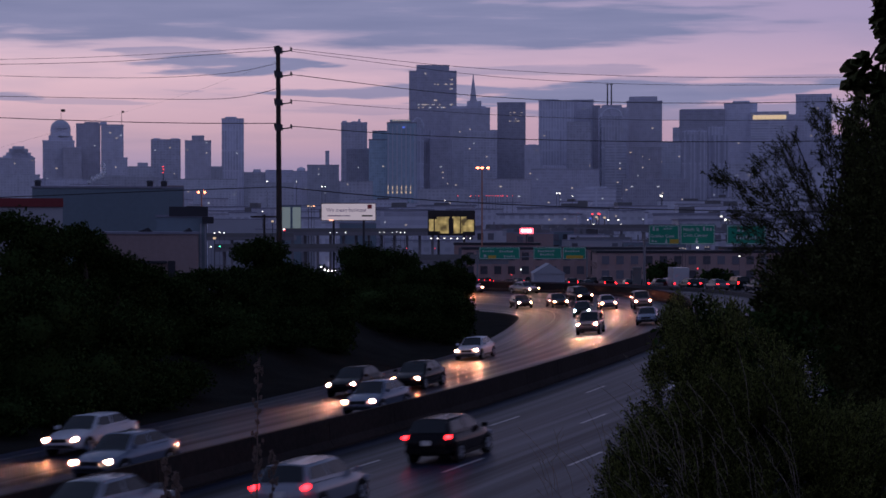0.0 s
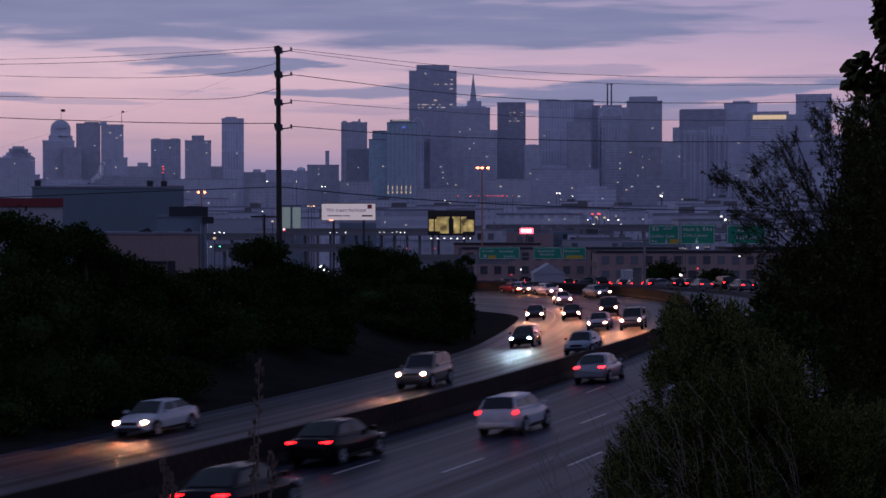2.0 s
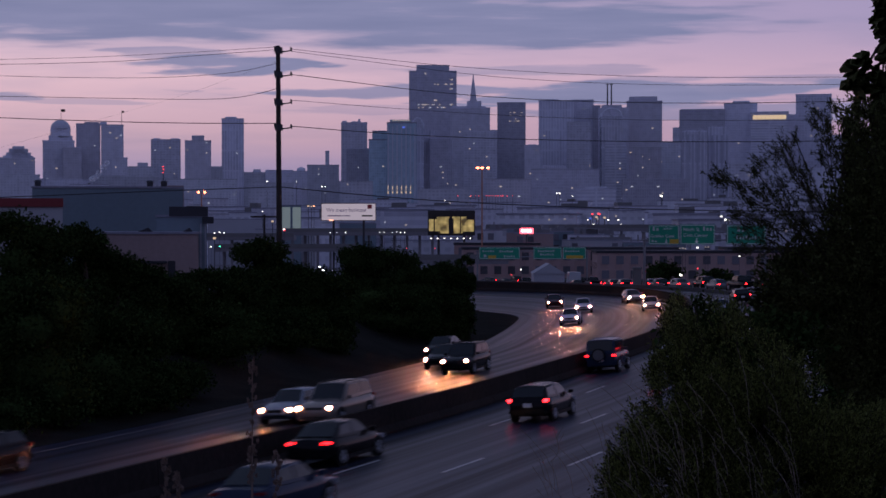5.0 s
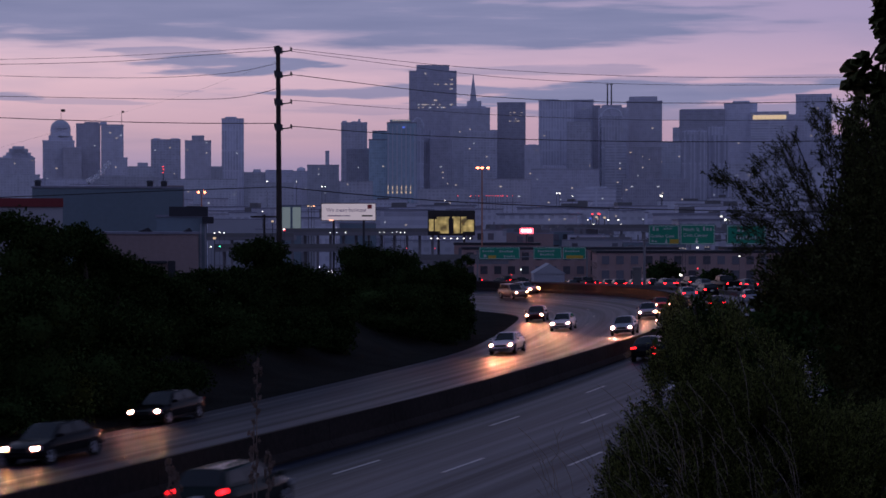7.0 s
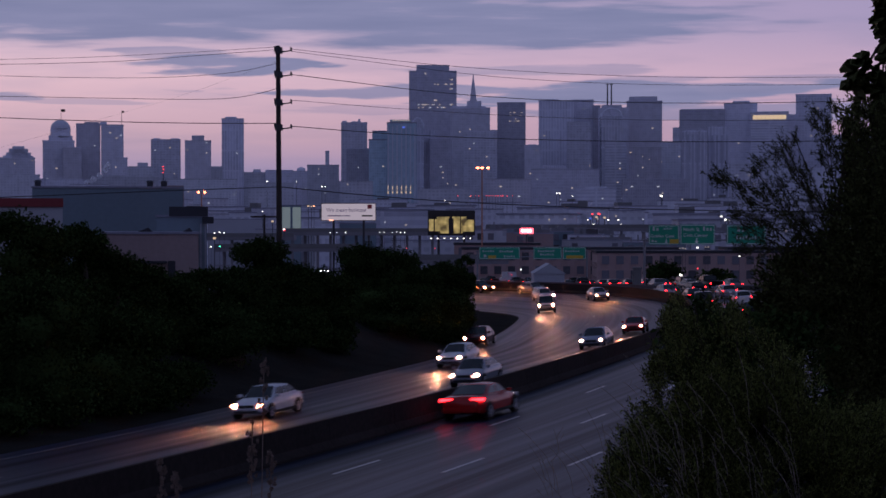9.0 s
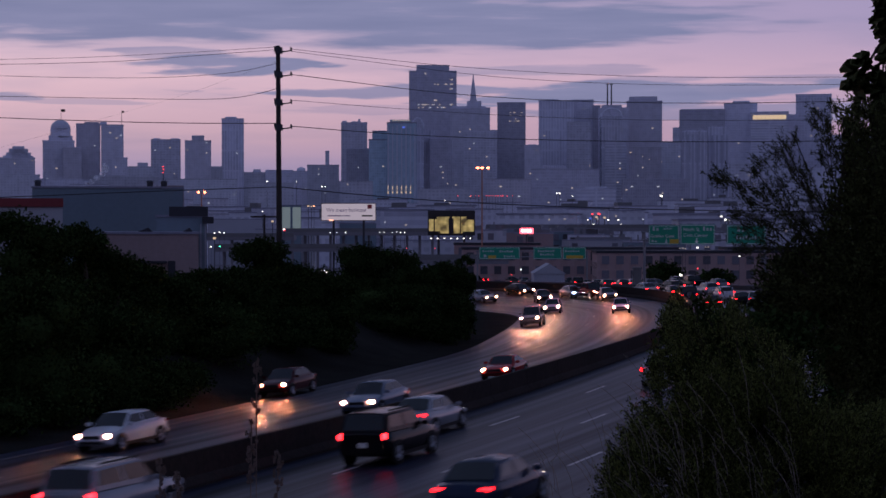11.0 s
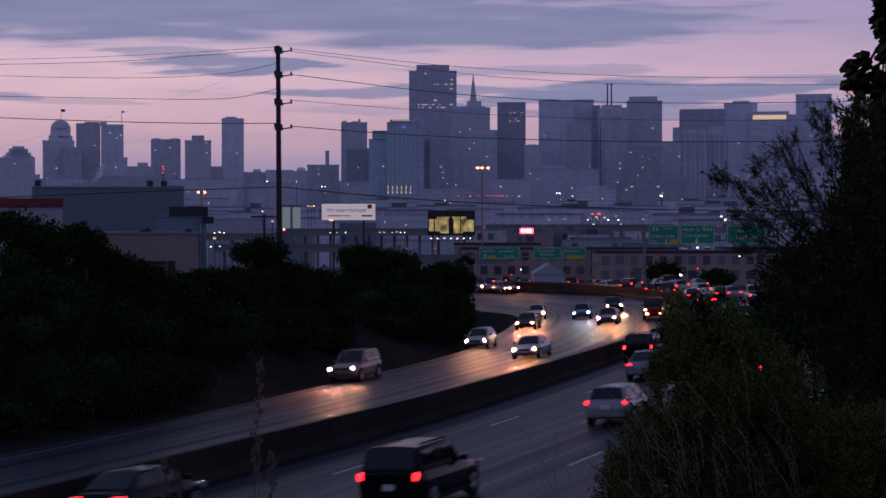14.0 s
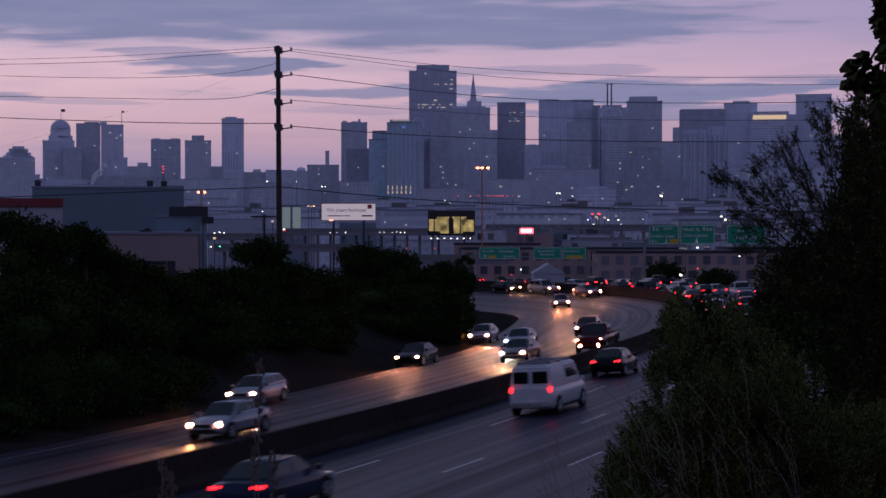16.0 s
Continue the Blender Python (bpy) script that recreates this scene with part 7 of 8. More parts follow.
def drive(kind, colour, lamps, tails, course, oncoming=False, state=""):
    """course: 'seconds:metres along the road,metres right of the median' ..."""
    rows = [[float(v) for v in c.replace(":", ",").split(",")] for c in course.split()]
    state = state or ("driving with its headlights on" if oncoming and lamps != "off" else "driving unlit" if oncoming else "braking with red tail lights lit" if tails == "brake" else "driving with red tail lights lit")
    t = car(kind, colour, lamps, tails, state)
    T, S, D = (np.array([r[i] for r in rows]) for i in range(3))
    # slopes of a smooth curve through the rows
    keep = []
    times = sorted(set(np.round(np.arange(0, 16.01, 0.5), 2).tolist()))
    m = np.gradient(S, T) if len(T) > 1 else np.zeros(1)
    for ti in times:
        k = int(np.clip(np.searchsorted(T, ti) - 1, 0, len(T) - 2))
        h = T[k + 1] - T[k]
        f = np.clip((ti - T[k]) / h, 0, 1)
        s = (2 * f ** 3 - 3 * f * f + 1) * S[k] + (f ** 3 - 2 * f * f + f) * h * m[k] + (3 * f * f - 2 * f ** 3) * S[k + 1] + (f ** 3 - f * f) * h * m[k + 1]
        d = D[k] + (D[k + 1] - D[k]) * f
        slope = (D[k + 1] - D[k]) / (S[k + 1] - S[k] + 1e-6) if abs(S[k + 1] - S[k]) > 1 else 0
        s = float(np.clip(s, 2, ROAD_END - 4))
        a = road_turn(s) - math.atan(slope) + (math.pi if oncoming else 0)
        p = on_road(s, d, 0.003)
        # round the far bend the lanes drift, and cars keep their noses nearer the line of sight
        face = math.atan2(EYE[1] - p.y, EYE[0] - p.x) + (0 if oncoming else math.pi)
        off = (a - face + math.pi) % (2 * math.pi) - math.pi
        over = max(0.0, abs(off) - 0.45)
        b = a - math.copysign(over * 0.62, off) * float(smooth01((s - 400) / 50.0))
        half = 2.3 if oncoming else -2.3
        p += Vector((math.cos(a) - math.cos(b), math.sin(a) - math.sin(b), 0)) * half
        a = b
        roll = math.degrees(math.atan(BANK)) * (1 if oncoming else -1)
        keep.append((ti, pose(p.x, p.y, p.z, 0, 0, math.degrees(a)) @ pose(0, 0, 0, roll, 0, 0)))
    walk(t, keep)
    return t


def on_slip(u):
    """The place u metres along the slip road from the bend, and its heading."""
    P = [Vector(p) for p in SLIP]
    for a, b in zip(P, P[1:]):
        ln = (b - a).length
        if u <= ln or b is P[-1]:
            return a.lerp(b, u / ln), b - a
        u -= ln


def crawl_on_slip(kind, colour, tails, start, lane, speed):
    t = car(kind, colour, "off", tails, "queueing with red lights lit")
    keep = []
    for ti in np.arange(0, 16.01, 1.0).tolist():
        u = start + 40.0 + speed * ti
        (p, way), (_, nxt), (_, old) = on_slip(u), on_slip(u + 7), on_slip(max(0.5, u - 7))
        way = way.normalized() + nxt.normalized() + old.normalized()
        side = Vector((way.y, -way.x, 0)).normalized()
        p = p + side * lane + Vector((0, 0, 0.02))
        keep.append((ti, pose(p.x, p.y, p.z, 0, 0, math.degrees(math.atan2(way.y, way.x)))))
    walk(t, keep)


def lorry_on_ramp(rows):
    t = car("lorry", "white", "off", "dim", "driving off along the ramp")
    P = [Vector(r[1:]) for r in rows]
    keep = []
    for i, r in enumerate(rows):
        way = P[min(i + 1, len(P) - 1)] - P[max(i - 1, 0)]
        keep.append((r[0], pose(*P[i], 0, 0, math.degrees(math.atan2(way.y, way.x)))))
    walk(t, keep)


def motions():
    drive("sedan", "white", "white", "off", "0:307.0,-10.7 0.5:296.5,-10.7 1:286.0,-10.7 16:-29.0,-10.7", True)
    drive("sedan", "steel", "white", "off", "0:299.6,-4.5 0.5:289.1,-4.5 1:278.6,-4.5 16:-36.4,-4.5", True)
    drive("sedan", "black", "white", "off", "0:332.0,-9.7 0.5:321.8,-9.7 1:311.3,-9.8 1.5:300.8,-9.8 16:-3.6,-9.8", True)
    drive("sedan", "steel", "white", "off", "0:321.2,-4.4 0.5:309.2,-4.5 1:297.4,-4.6 1.5:285.5,-4.6 16:-58.2,-4.6", True)
    drive("sedan", "black", "warm", "off", "0:334.8,-7.2 0.5:323.1,-7.2 1:311.7,-7.3 1.5:300.3,-7.4 2:288.9,-7.4 16:-30.0,-7.4", True)
    drive("sedan", "white", "white", "off", "0:359.1,-11.2 0.5:347.6,-11.2 1:336.4,-11.3 1.5:325.1,-11.4 2:313.5,-11.5 2.5:301.8,-11.5 16:-14.3,-11.5", True)
    drive("suv", "tan", "white", "off", "0:384.6,-7.2 0.5:372.0,-7.2 1:359.8,-7.1 1.5:347.8,-7.1 2:335.6,-7.1 2.5:323.2,-7.2 3:310.8,-7.3 3.5:298.4,-7.3 16:-11.9,-7.3", True)
    drive("hatch", "black", "led", "off", "0:415.3,-10.2 1:393.3,-10.2 2:371.3,-10.3 3:347.5,-10.2 4:323.5,-10.3 5:299.3,-10.3 16:32.7,-10.3", True)
    drive("sedan", "black", "white", "off", "0:442.9,-14.5 1:427.6,-14.7 2:414.6,-14.7 3:400.6,-14.6 4:382.5,-14.5 5:362.0,-14.2 6:340.6,-14.0 7:318.8,-13.9 8:297.2,-14.0 16:123.8,-14.0", True)
    drive("sedan", "black", "white", "off", "0:439.7,-11.0 1:426.1,-11.1 2:411.1,-11.1 3:393.9,-11.1 4:373.2,-11.1 5:350.9,-10.8 6:327.8,-10.6 7:303.9,-10.4 7.5:291.7,-10.4 16:85.9,-10.4", True)
    drive("suv", "black", "warm", "off", "0:445.8,-6.9 1:431.8,-7.2 2:414.9,-7.6 3:394.1,-7.8 4:370.5,-7.8 5:345.3,-7.8 6:319.0,-7.8 7:292.2,-7.8 16:51.1,-7.8", True)
    drive("sedan", "silver", "warm", "off", "0:429.0,-7.1 1:410.5,-7.2 2:390.3,-7.1 3:368.6,-7.1 4:343.6,-6.9 5:317.8,-6.9 16:34.5,-6.9", True)
    drive("suv", "tan", "warm", "off", "0:425.4,-3.9 1:407.3,-4.0 2:388.2,-4.1 3:364.8,-4.3 4:340.3,-4.3 5:316.3,-4.3 16:52.0,-4.3", True)
    drive("sedan", "steel", "off", "off", "0:395.7,-3.5 1:380.4,-3.7 2:360.0,-4.0 3:336.0,-4.3 4:311.7,-4.5 4.5:299.8,-4.5 16:26.3,-4.5", True)
    drive("sedan", "silver", "white", "off", "0:467.2,-2.3 1:459.0,-2.3 2:452.2,-2.3 3:446.0,-2.3 4:434.8,-3.0 5:419.4,-3.4 6:401.0,-3.8 7:381.0,-4.1 8:359.0,-4.2 9:335.6,-4.2 10:311.7,-4.2 16:167.9,-4.2", True)
    drive("sedan", "white", "white", "off", "0:477.8,-2.3 1:471.0,-2.3 2:462.3,-3.0 3:447.8,-7.6 4:436.3,-9.4 5:424.1,-9.9 6:409.7,-10.2 7:392.3,-10.4 8:372.3,-10.3 9:351.7,-10.2 10:330.1,-10.0 11:308.0,-9.9 12:285.7,-9.8 16:196.4,-9.8", True)
    drive("sedan", "white", "warm", "off", "0:475.5,-2.7 1:459.6,-6.4 2:444.5,-9.3 3:431.6,-10.5 4:416.9,-10.9 5:401.6,-10.7 6:384.5,-10.5 7:363.9,-10.1 8:342.3,-9.7 9:320.6,-9.6 10:298.4,-9.6 16:164.9,-9.6", True)
    drive("sports", "red", "warm", "off", "0:483.0,-2.3 1:475.2,-2.3 2:469.0,-2.3 3:461.8,-2.3 4:452.5,-2.3 5:439.8,-2.3 6:425.0,-2.3 7:420.1,-2.3 8:402.9,-3.0 9:382.4,-3.4 10:360.7,-3.6 11:339.6,-3.8 12:317.9,-4.0 13:295.8,-4.2 13.5:284.4,-4.2 16:227.4,-4.2", True)
    drive("sedan", "maroon", "warm", "off", "0:503.5,-2.3 1:487.2,-2.3 2:477.8,-2.3 3:469.0,-2.9 4:452.3,-9.3 5:438.5,-11.5 6:426.1,-13.3 7:411.4,-14.4 8:394.5,-14.7 9:375.5,-14.6 10:354.9,-14.4 11:333.2,-14.1 12:311.1,-14.0 12.5:300.1,-14.0 16:223.0,-14.0", True)
    drive("sedan", "steel", "white", "off", "0:491.2,-2.3 1.5:473.0,-2.3 2.5:462.2,-2.3 3.5:453.5,-2.3 4.5:444.0,-2.7 5.5:430.6,-3.3 6.5:414.4,-3.8 7.5:396.2,-4.0 8.5:376.0,-4.0 9.5:354.0,-4.1 10.5:331.9,-4.2 11.5:309.4,-4.3 12.5:286.1,-4.3 16:204.7,-4.3", True)
    drive("sedan", "silver", "warm", "off", "0:554.3,-2.3 5.5:483.2,-2.3 6.5:471.8,-2.3 7.5:462.8,-2.3 8.5:453.9,-3.2 9.5:440.4,-5.1 10.5:426.4,-6.0 11.5:410.6,-6.7 12.5:391.4,-7.0 13.5:369.4,-7.0 14.5:345.9,-6.9 15.5:323.4,-7.0 16:311.8,-7.1", True)
    drive("suv", "tan", "white", "off", "0:600.8,-4.8 5.5:492.5,-4.8 6.5:472.9,-5.4 7.5:453.5,-10.4 8.5:436.2,-13.0 9.5:421.5,-13.9 10.5:409.2,-14.1 11.5:394.2,-14.3 12.5:374.5,-14.1 13.5:353.2,-13.8 14.5:331.5,-13.6 15.5:309.8,-13.6 16:299.1,-13.6", True)
    drive("hatch", "silver", "white", "off", "0:585.7,-2.3 6.5:490.0,-2.3 7.5:477.2,-2.3 8.5:462.8,-6.4 9.5:445.8,-10.4 10.5:433.0,-12.1 11.5:418.9,-13.7 12.5:401.8,-13.9 13.5:382.5,-13.8 14.5:360.2,-13.6 15.5:338.5,-13.3 16:327.5,-13.3", True)
    drive("sedan", "grey", "warm", "off", "0:540.9,-2.3 7:479.2,-2.3 8:472.2,-2.3 9:465.8,-2.3 10:455.8,-2.3 11:445.8,-3.7 12:431.2,-6.2 13:416.0,-6.9 14:398.5,-7.1 15:377.8,-7.0 16:354.5,-6.9", True)
    drive("sedan", "black", "warm", "off", "0:556.5,-2.3 8:482.8,-2.3 9:474.5,-2.3 10:465.6,-4.7 11:451.6,-9.5 12:433.8,-12.8 13:414.8,-13.8 14:396.7,-14.0 15:376.4,-14.0 16:354.2,-13.8", True)
    drive("sedan", "steel", "led", "off", "0:582.8,-2.3 8:487.2,-2.3 9:477.0,-2.3 10:466.8,-2.3 11:454.7,-4.2 12:440.2,-8.3 13:426.9,-9.6 14:411.5,-10.1 15:391.7,-10.2 16:369.1,-10.2", True)
    drive("sedan", "silver", "warm", "off", "0:677.5,-13.0 10.5:473.5,-13.0 11.5:454.1,-13.1 12.5:436.5,-14.0 13.5:422.6,-14.4 14.5:407.5,-14.7 15.5:389.3,-14.8 16:379.1,-14.9", True)
    drive("pickup", "maroon", "warm", "off", "0:597.6,-3.6 10.5:457.9,-3.6 11.5:444.6,-3.6 12.5:430.3,-3.6 13.5:413.9,-3.4 14.5:394.2,-3.2 15.5:372.6,-3.2 16:361.5,-3.3", True, state="with fog lights and headlights on")
    drive("sedan", "black", "white", "off", "0:618.0,-4.3 10.5:473.0,-4.3 11.5:459.2,-4.5 12.5:445.2,-5.8 13.5:430.8,-6.7 14.5:414.6,-7.1 15.5:394.1,-7.2 16:383.2,-7.2", True)
    drive("sedan", "grey", "warm", "off", "0:672.1,-2.3 12.5:489.0,-2.3 13:482.0,-2.3 13.5:476.2,-2.3 14:471.2,-2.3 14.5:463.0,-5.3 15:453.8,-8.3 15.5:445.5,-10.0 16:437.8,-10.9", True)
    drive("sedan", "grey", "warm", "off", "0:555.6,-2.3 12:479.5,-2.3 12.5:477.0,-2.3 13:474.8,-2.3 13.5:472.8,-2.3 14:470.5,-2.3 14.5:468.0,-2.3 15:464.8,-2.3 15.5:460.5,-2.3 16:454.8,-2.3", True)
    drive("suv", "silver", "warm", "off", "0:558.2,-2.3 13:480.0,-2.3 13.5:477.2,-2.3 14:475.0,-2.3 14.5:472.8,-2.3 15:470.2,-2.3 15.5:467.5,-2.3 16:463.8,-2.3", True)
    drive("sedan", "black", "white", "off", "0:635.7,-2.3 14.5:483.8,-2.3 15:478.8,-2.3 15.5:474.5,-2.3 16:470.2,-2.3", True)
    drive("sedan", "silver", "dipped", "brake", "0:288.1,2.2 0.5:300.3,2.2 1:312.5,2.3 1.5:324.1,2.4 2:335.6,2.5 2.5:347.6,2.5 3:360.1,2.5 3.5:371.6,2.5 4:382.6,2.6 4.5:393.5,2.6 6:425.4,2.6 7.5:439.4,2.6 9:443.8,2.6 10.5:448.1,2.6 12:452.3,2.6 13.5:456.5,2.6 15:460.7,2.6 16:463.5,2.6")
    drive("hatch", "silver", "dipped", "brake", "0:291.3,6.7 0.5:302.6,6.6 1:314.0,6.6 1.5:325.4,6.6 2:336.2,6.6 3:351.8,6.6 4.5:377.1,6.6 6:408.1,6.6 7.5:426.7,6.6 9:434.5,6.6 10.5:439.5,6.6 12:443.9,6.6 13.5:448.2,6.6 15:452.4,6.6 16:455.2,6.6")
    drive("hatch", "black", "dipped", "brake", "0:303.2,6.0 0.5:315.3,6.0 1:327.1,6.0 1.5:339.1,6.0 2:351.8,6.0 3.5:390.8,6.0 5:424.1,6.0 6.5:437.8,6.0 8:441.3,6.0 9.5:445.3,6.0 11:449.4,6.0 12.5:453.6,6.0 14:457.8,6.0 15.5:462.0,6.0 16:463.4,6.0")
    drive("hatch", "white", "dipped", "dim", "0:263.8,5.3 1:287.6,5.3 1.5:299.6,5.3 2:311.5,5.4 2.5:323.1,5.5 3:334.3,5.6 3.5:344.9,5.6 4:353.2,5.6 5.5:370.6,5.6 7:393.1,5.6 8.5:415.1,5.6 10:426.5,5.6 11.5:433.2,5.6 13:438.2,5.6 14.5:442.7,5.6 16:447.0,5.6")
    drive("sedan", "black", "dipped", "dim", "0:253.4,1.8 1:278.1,1.8 1.5:290.5,1.8 2:302.8,2.0 2.5:315.0,2.1 3:326.9,2.3 3.5:338.6,2.5 4:350.5,2.5 4.5:361.9,2.5 5:372.4,2.5 6.5:404.1,2.5 8:425.3,2.5 9.5:434.9,2.5 11:440.7,2.5 12.5:445.3,2.5 14:449.7,2.5 15.5:453.9,2.5 16:455.3,2.5")
    drive("sedan", "black", "dipped", "dim", "0:240.3,4.9 1.5:277.9,4.9 2:290.4,4.9 2.5:302.9,5.0 3:315.3,5.2 3.5:327.3,5.3 4:338.6,5.3 5:354.5,5.3 6.5:365.9,5.3 8:381.9,5.3 9.5:403.2,5.3 11:417.7,5.3 12.5:426.3,5.3 14:432.2,5.3 15.5:437.1,5.3 16:438.6,5.3")
    drive("jeep", "blue", "dipped", "dim", "0:207.4,1.4 2.5:276.6,1.4 3:290.5,1.4 3.5:304.3,1.4 4:317.7,1.4 4.5:331.0,1.4 6:362.7,1.4 7.5:392.6,1.4 9:414.3,1.4 10.5:426.7,1.4 12:434.1,1.4 13.5:439.5,1.4 15:444.1,1.4 16:447.0,1.4")
    drive("pickup", "white", "dipped", "brake", "0:196.8,7.2 3:279.7,7.2 3.5:293.5,7.2 4:307.3,7.2 4.5:321.2,7.2 6:350.9,7.2 7.5:362.2,7.2 9:374.6,7.2 10.5:393.4,7.2 12:408.9,7.2 13.5:419.0,7.2 15:425.9,7.2 16:429.6,7.2")
    drive("hatch", "black", "dipped", "brake", "0:188.1,5.0 3.5:279.3,5.0 4:292.4,5.0 4.5:305.4,5.0 6:332.7,5.0 7.5:347.1,5.0 9:353.0,5.0 10.5:358.8,5.0 12:365.2,5.0 13.5:372.7,5.0 15:383.2,5.0 16:391.5,5.0")
    drive("sedan", "black", "dipped", "dim", "0:179.8,2.1 6:327.0,2.1 6.5:339.2,2.2 7:350.9,2.2 8:371.6,2.2 9.5:397.1,2.2 11:414.0,2.2 12.5:424.5,2.2 14:431.5,2.2 15.5:436.8,2.2 16:438.4,2.2")
    drive("sedan", "blue", "off", "off", "0:165.4,5.9 6:315.8,5.9 6.5:328.4,5.9 7:340.3,5.9 8:357.5,5.9 9.5:367.6,5.9 11:377.7,5.9 12.5:394.2,5.9 14:407.8,5.9 15.5:416.9,5.9 16:419.3,5.9")
    drive("hatch", "green", "dipped", "dim", "0:90.5,4.7 6.5:276.2,4.7 7:290.5,4.7 7.5:304.7,4.8 8:318.5,4.9 8.5:331.9,5.1 9:344.8,5.1 10:363.7,5.1 11.5:375.3,5.1 13:381.2,5.1 14.5:394.0,5.1 16:406.4,5.1")
    drive("coupe", "red", "dipped", "brake", "0:71.8,1.5 7.5:277.1,1.5 8:290.8,1.5 8.5:304.4,1.6 9:317.8,1.8 9.5:331.2,1.8 11:370.2,1.8 12.5:403.6,1.8 14:418.7,1.8 15.5:426.7,1.8 16:428.8,1.8")
    drive("suv", "silver", "dipped", "brake", "0:7.7,1.7 11:289.1,1.7 11.5:301.9,1.7 12:314.6,1.9 12.5:327.3,2.0 13:340.2,2.1 13.5:353.1,2.2 14:365.4,2.2 15:383.4,2.2 16:397.2,2.2")
    drive("suv", "black", "dipped", "brake", "0:48.0,3.9 11:303.0,3.9 11.5:314.6,3.9 12:326.6,4.0 12.5:338.8,4.1 13:350.6,4.1 14:367.3,4.1 15.5:376.6,4.1 16:379.0,4.1")
    drive("sedan", "silver", "dipped", "dim", "0:23.3,1.7 11:311.8,1.7 11.5:324.9,1.7 12:337.7,1.8 12.5:350.7,1.8 13:363.7,1.8 14.5:399.3,1.8 16:416.5,1.8")
    drive("sedan", "blue", "dipped", "dim", "0:-1.8,11.9 11:291.4,11.9 11.5:304.8,11.9 12:317.9,11.9 13:343.9,11.9 14.5:382.9,11.9 16:421.9,11.9")
    drive("suv", "black", "dipped", "brake", "0:-10.9,1.7 11.5:286.1,1.7 12:299.1,1.7 12.5:312.0,1.8 13:324.8,2.0 13.5:337.3,2.2 14:349.2,2.2 15:366.3,2.2 16:377.4,2.2")
    drive("sedan", "silver", "dipped", "dim", "0:-5.4,4.7 12:288.6,4.7 12.5:300.8,4.7 13:313.0,4.7 13.5:324.8,4.9 14:336.6,5.0 14.5:347.8,5.0 15:356.7,5.0 16:367.8,5.0")
    drive("pickup", "maroon", "dipped", "dim", "0:40.7,8.3 11.5:283.7,8.3 12:294.3,8.3 12.5:304.8,8.3 13:315.0,8.4 13.5:325.9,8.3 14:336.7,8.3 15:359.7,8.3 16:384.5,8.3")
    drive("pickup", "black", "dipped", "brake", "0:-14.3,11.2 12:285.7,11.2 12.5:298.2,11.2 13:310.7,11.2 14:330.0,11.2 15.5:345.3,11.2 16:350.6,11.2")
    drive("hatch", "silver", "dipped", "dim", "0:12.9,8.7 12.5:282.1,8.7 13:292.9,8.7 13.5:303.7,8.7 14:314.6,8.7 14.5:325.0,8.7 15:333.1,8.7 16:342.7,8.7")
    drive("suv", "black", "dipped", "dim", "0:-3.4,9.3 13.5:282.2,9.3 14:292.8,9.3 14.5:303.4,9.3 15:313.9,9.3 15.5:323.9,9.3 16:331.6,9.3")
    drive("sedan", "black", "dipped", "dim", "0:-69.7,2.1 14:289.9,2.1 14.5:302.7,2.1 15:315.4,2.2 15.5:327.4,2.3 16:339.7,2.4")
    drive("van", "white", "dipped", "dim", "0:-60.8,4.2 14.5:283.8,4.2 15:295.6,4.2 15.5:307.6,4.2 16:319.8,4.2")
    drive("sedan", "blue", "dipped", "dim", "0:-108.1,5.2 15.5:279.4,5.2 16:291.9,5.2")
    drive("hatch", "white", "dipped", "dim", "0:56.4,6.7 9:281.4,6.7 9.5:293.9,6.7 10:306.6,6.7 11:332.0,6.7 12.5:355.8,6.7 14:363.6,6.7 15.5:367.1,6.7 16:369.0,6.7")
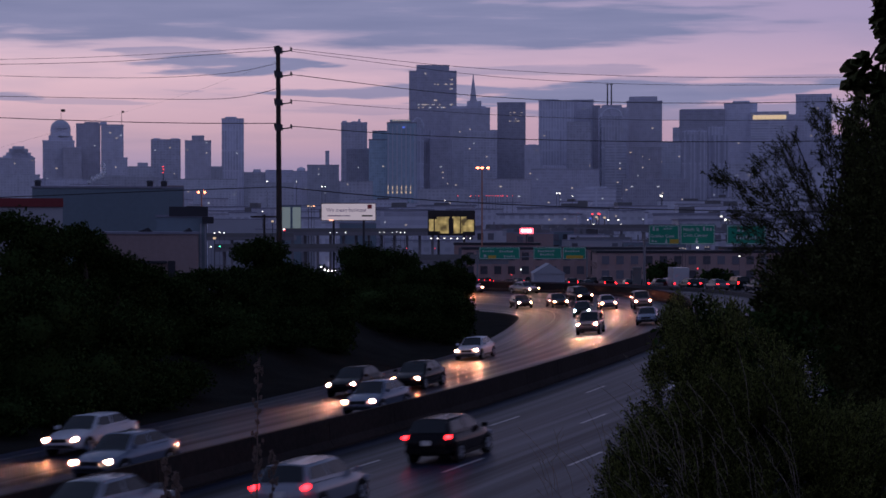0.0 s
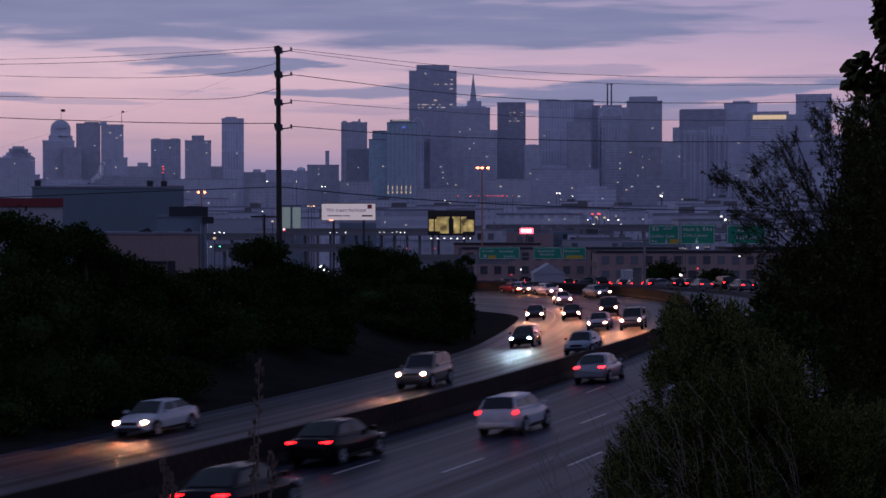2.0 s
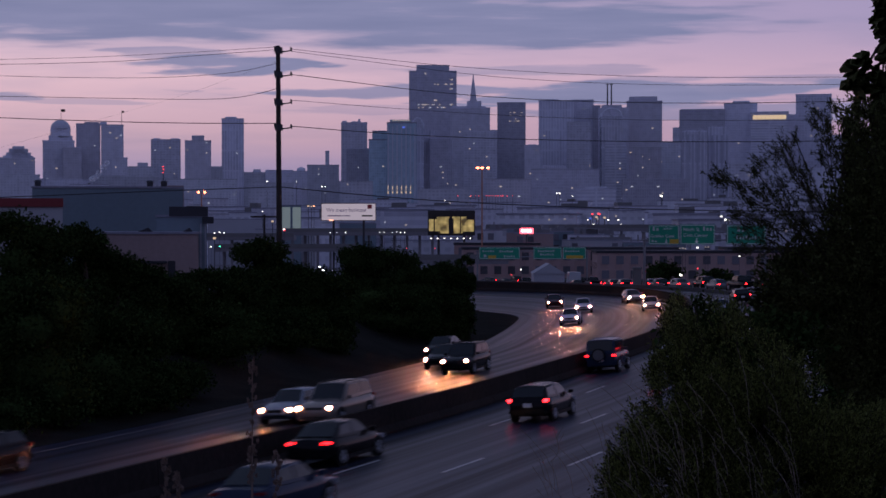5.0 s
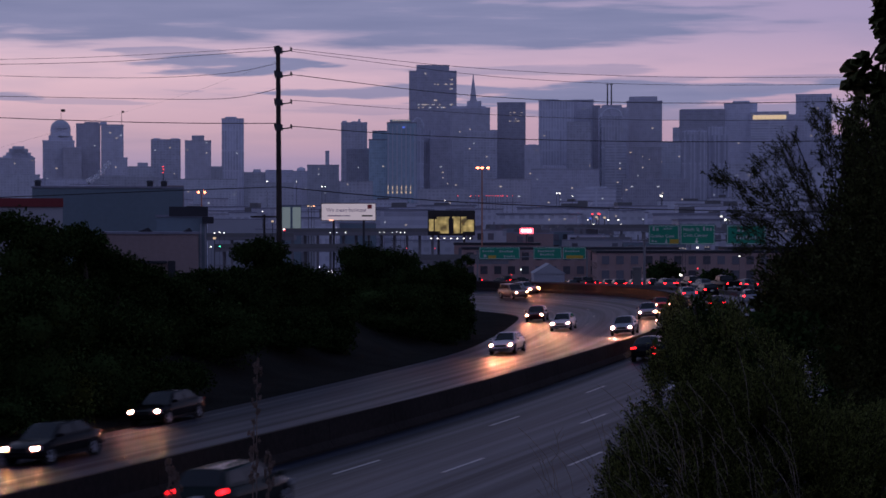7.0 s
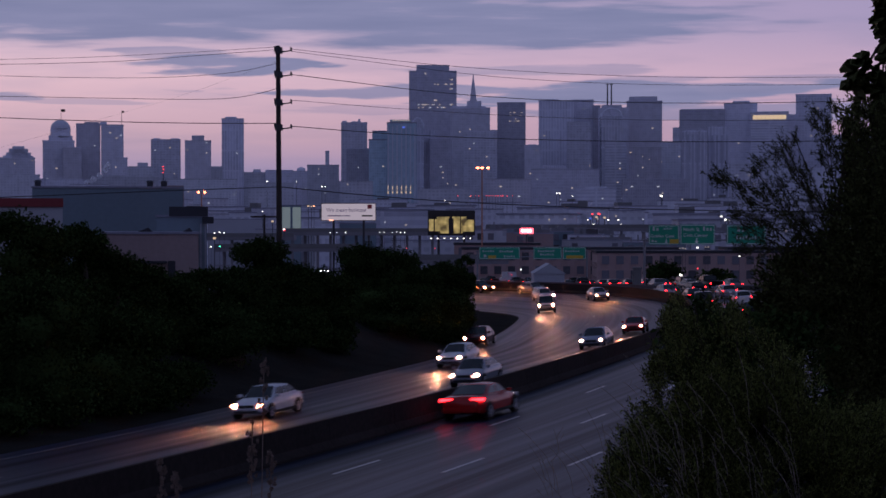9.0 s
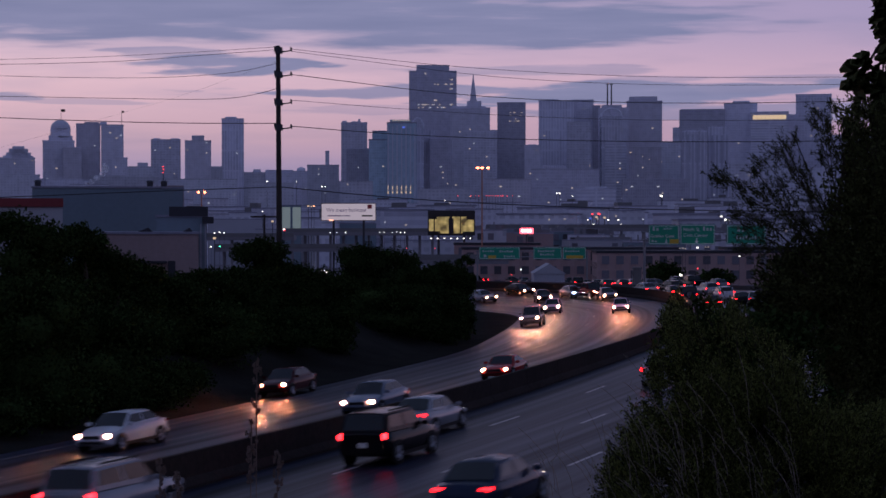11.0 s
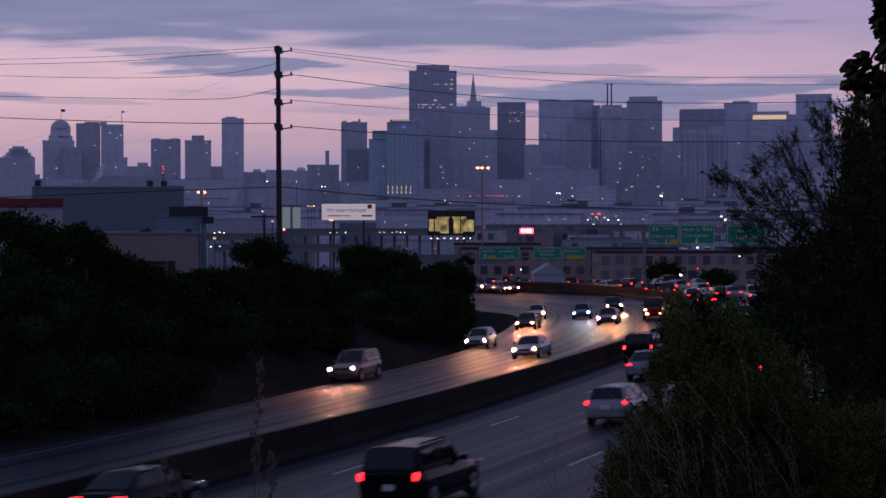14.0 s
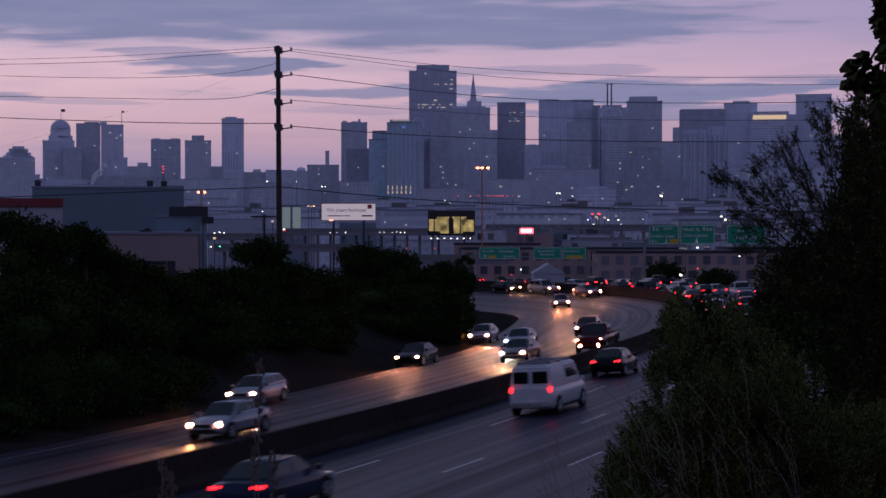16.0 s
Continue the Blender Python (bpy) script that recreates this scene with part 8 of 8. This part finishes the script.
    drive("sedan", "silver", "dipped", "dim", "0:186.7,14.2 4:286.7,14.2 4.5:299.2,14.2 5:311.9,14.2 6:337.9,14.2 7.5:374.9,13.6 9:399.9,10.0 10.5:412.9,6.6 12:423.9,6.4 13.5:429.9,6.4 15:434.9,6.4 16:438.0,6.4")
    # the slow queue on the slip road
    rnd = random.Random(19)
    for lane, first in ((-1.7, 6.0), (1.7, 11.0)):
        u = first
        while u < 235:
            kind = rnd.choice(("sedan", "sedan", "hatch", "suv", "sedan", "pickup"))
            crawl_on_slip(kind, rnd.choice(("black", "grey", "blue", "green", "black", "steel", "maroon")), "brake", u - 14.0, lane, rnd.uniform(2.3, 2.9))
            u += rnd.choice((9.5, 11.0, 13.0, 19.0))
    lorry_on_ramp([(0, 31.4, 235, -0.26), (2, 28.6, 270, -1.45), (4, 26, 305, -2.56), (5.5, 23.4, 340, -3.7), (7, 20.6, 378, -4.86), (8, 18, 394, -5.1), (9, 15, 408, -5.36), (10.5, 7, 418.5, -5.55), (13, -15, 431, -6.06), (16, -40, 442, -6.46)])
    # the weeds sway a little in the wind
    for i, w in enumerate(WEEDS):
        m = w.matrix_basis.copy()
        walk(w, [(ti, m @ pose(0, 0, 0, 0, 0.35 * math.sin(0.9 * ti + i) + 0.25 * math.sin(2.3 * ti + 2 * i), 0)) for ti in np.arange(0, 16.01, 0.5).tolist()])
    # the steam leans and drifts with the wind
    for i, p in enumerate(STEAM):
        x, y, z = p.location
        walk(p, [(ti, pose(x + 3.0 * math.sin(0.5 * ti + 0.7 * i), y, z + 1.5 * math.sin(0.37 * ti + i), 8 * math.sin(0.4 * ti + i), 0, 4 * ti)) for ti in np.arange(0, 16.01, 1.0).tolist()])
    # cars creep along the far street
    for i, p in enumerate(FAR_CARS):
        x, y, z = p.location
        q = p.rotation_euler[2]
        walk(p, [(ti, pose(x - math.sin(q) * 0.5 * -ti, y - math.cos(q) * (0.9 + 0.3 * i) * ti, z, 0, 0, math.degrees(q))) for ti in (0.0, 8.0, 16.0)])


motions()
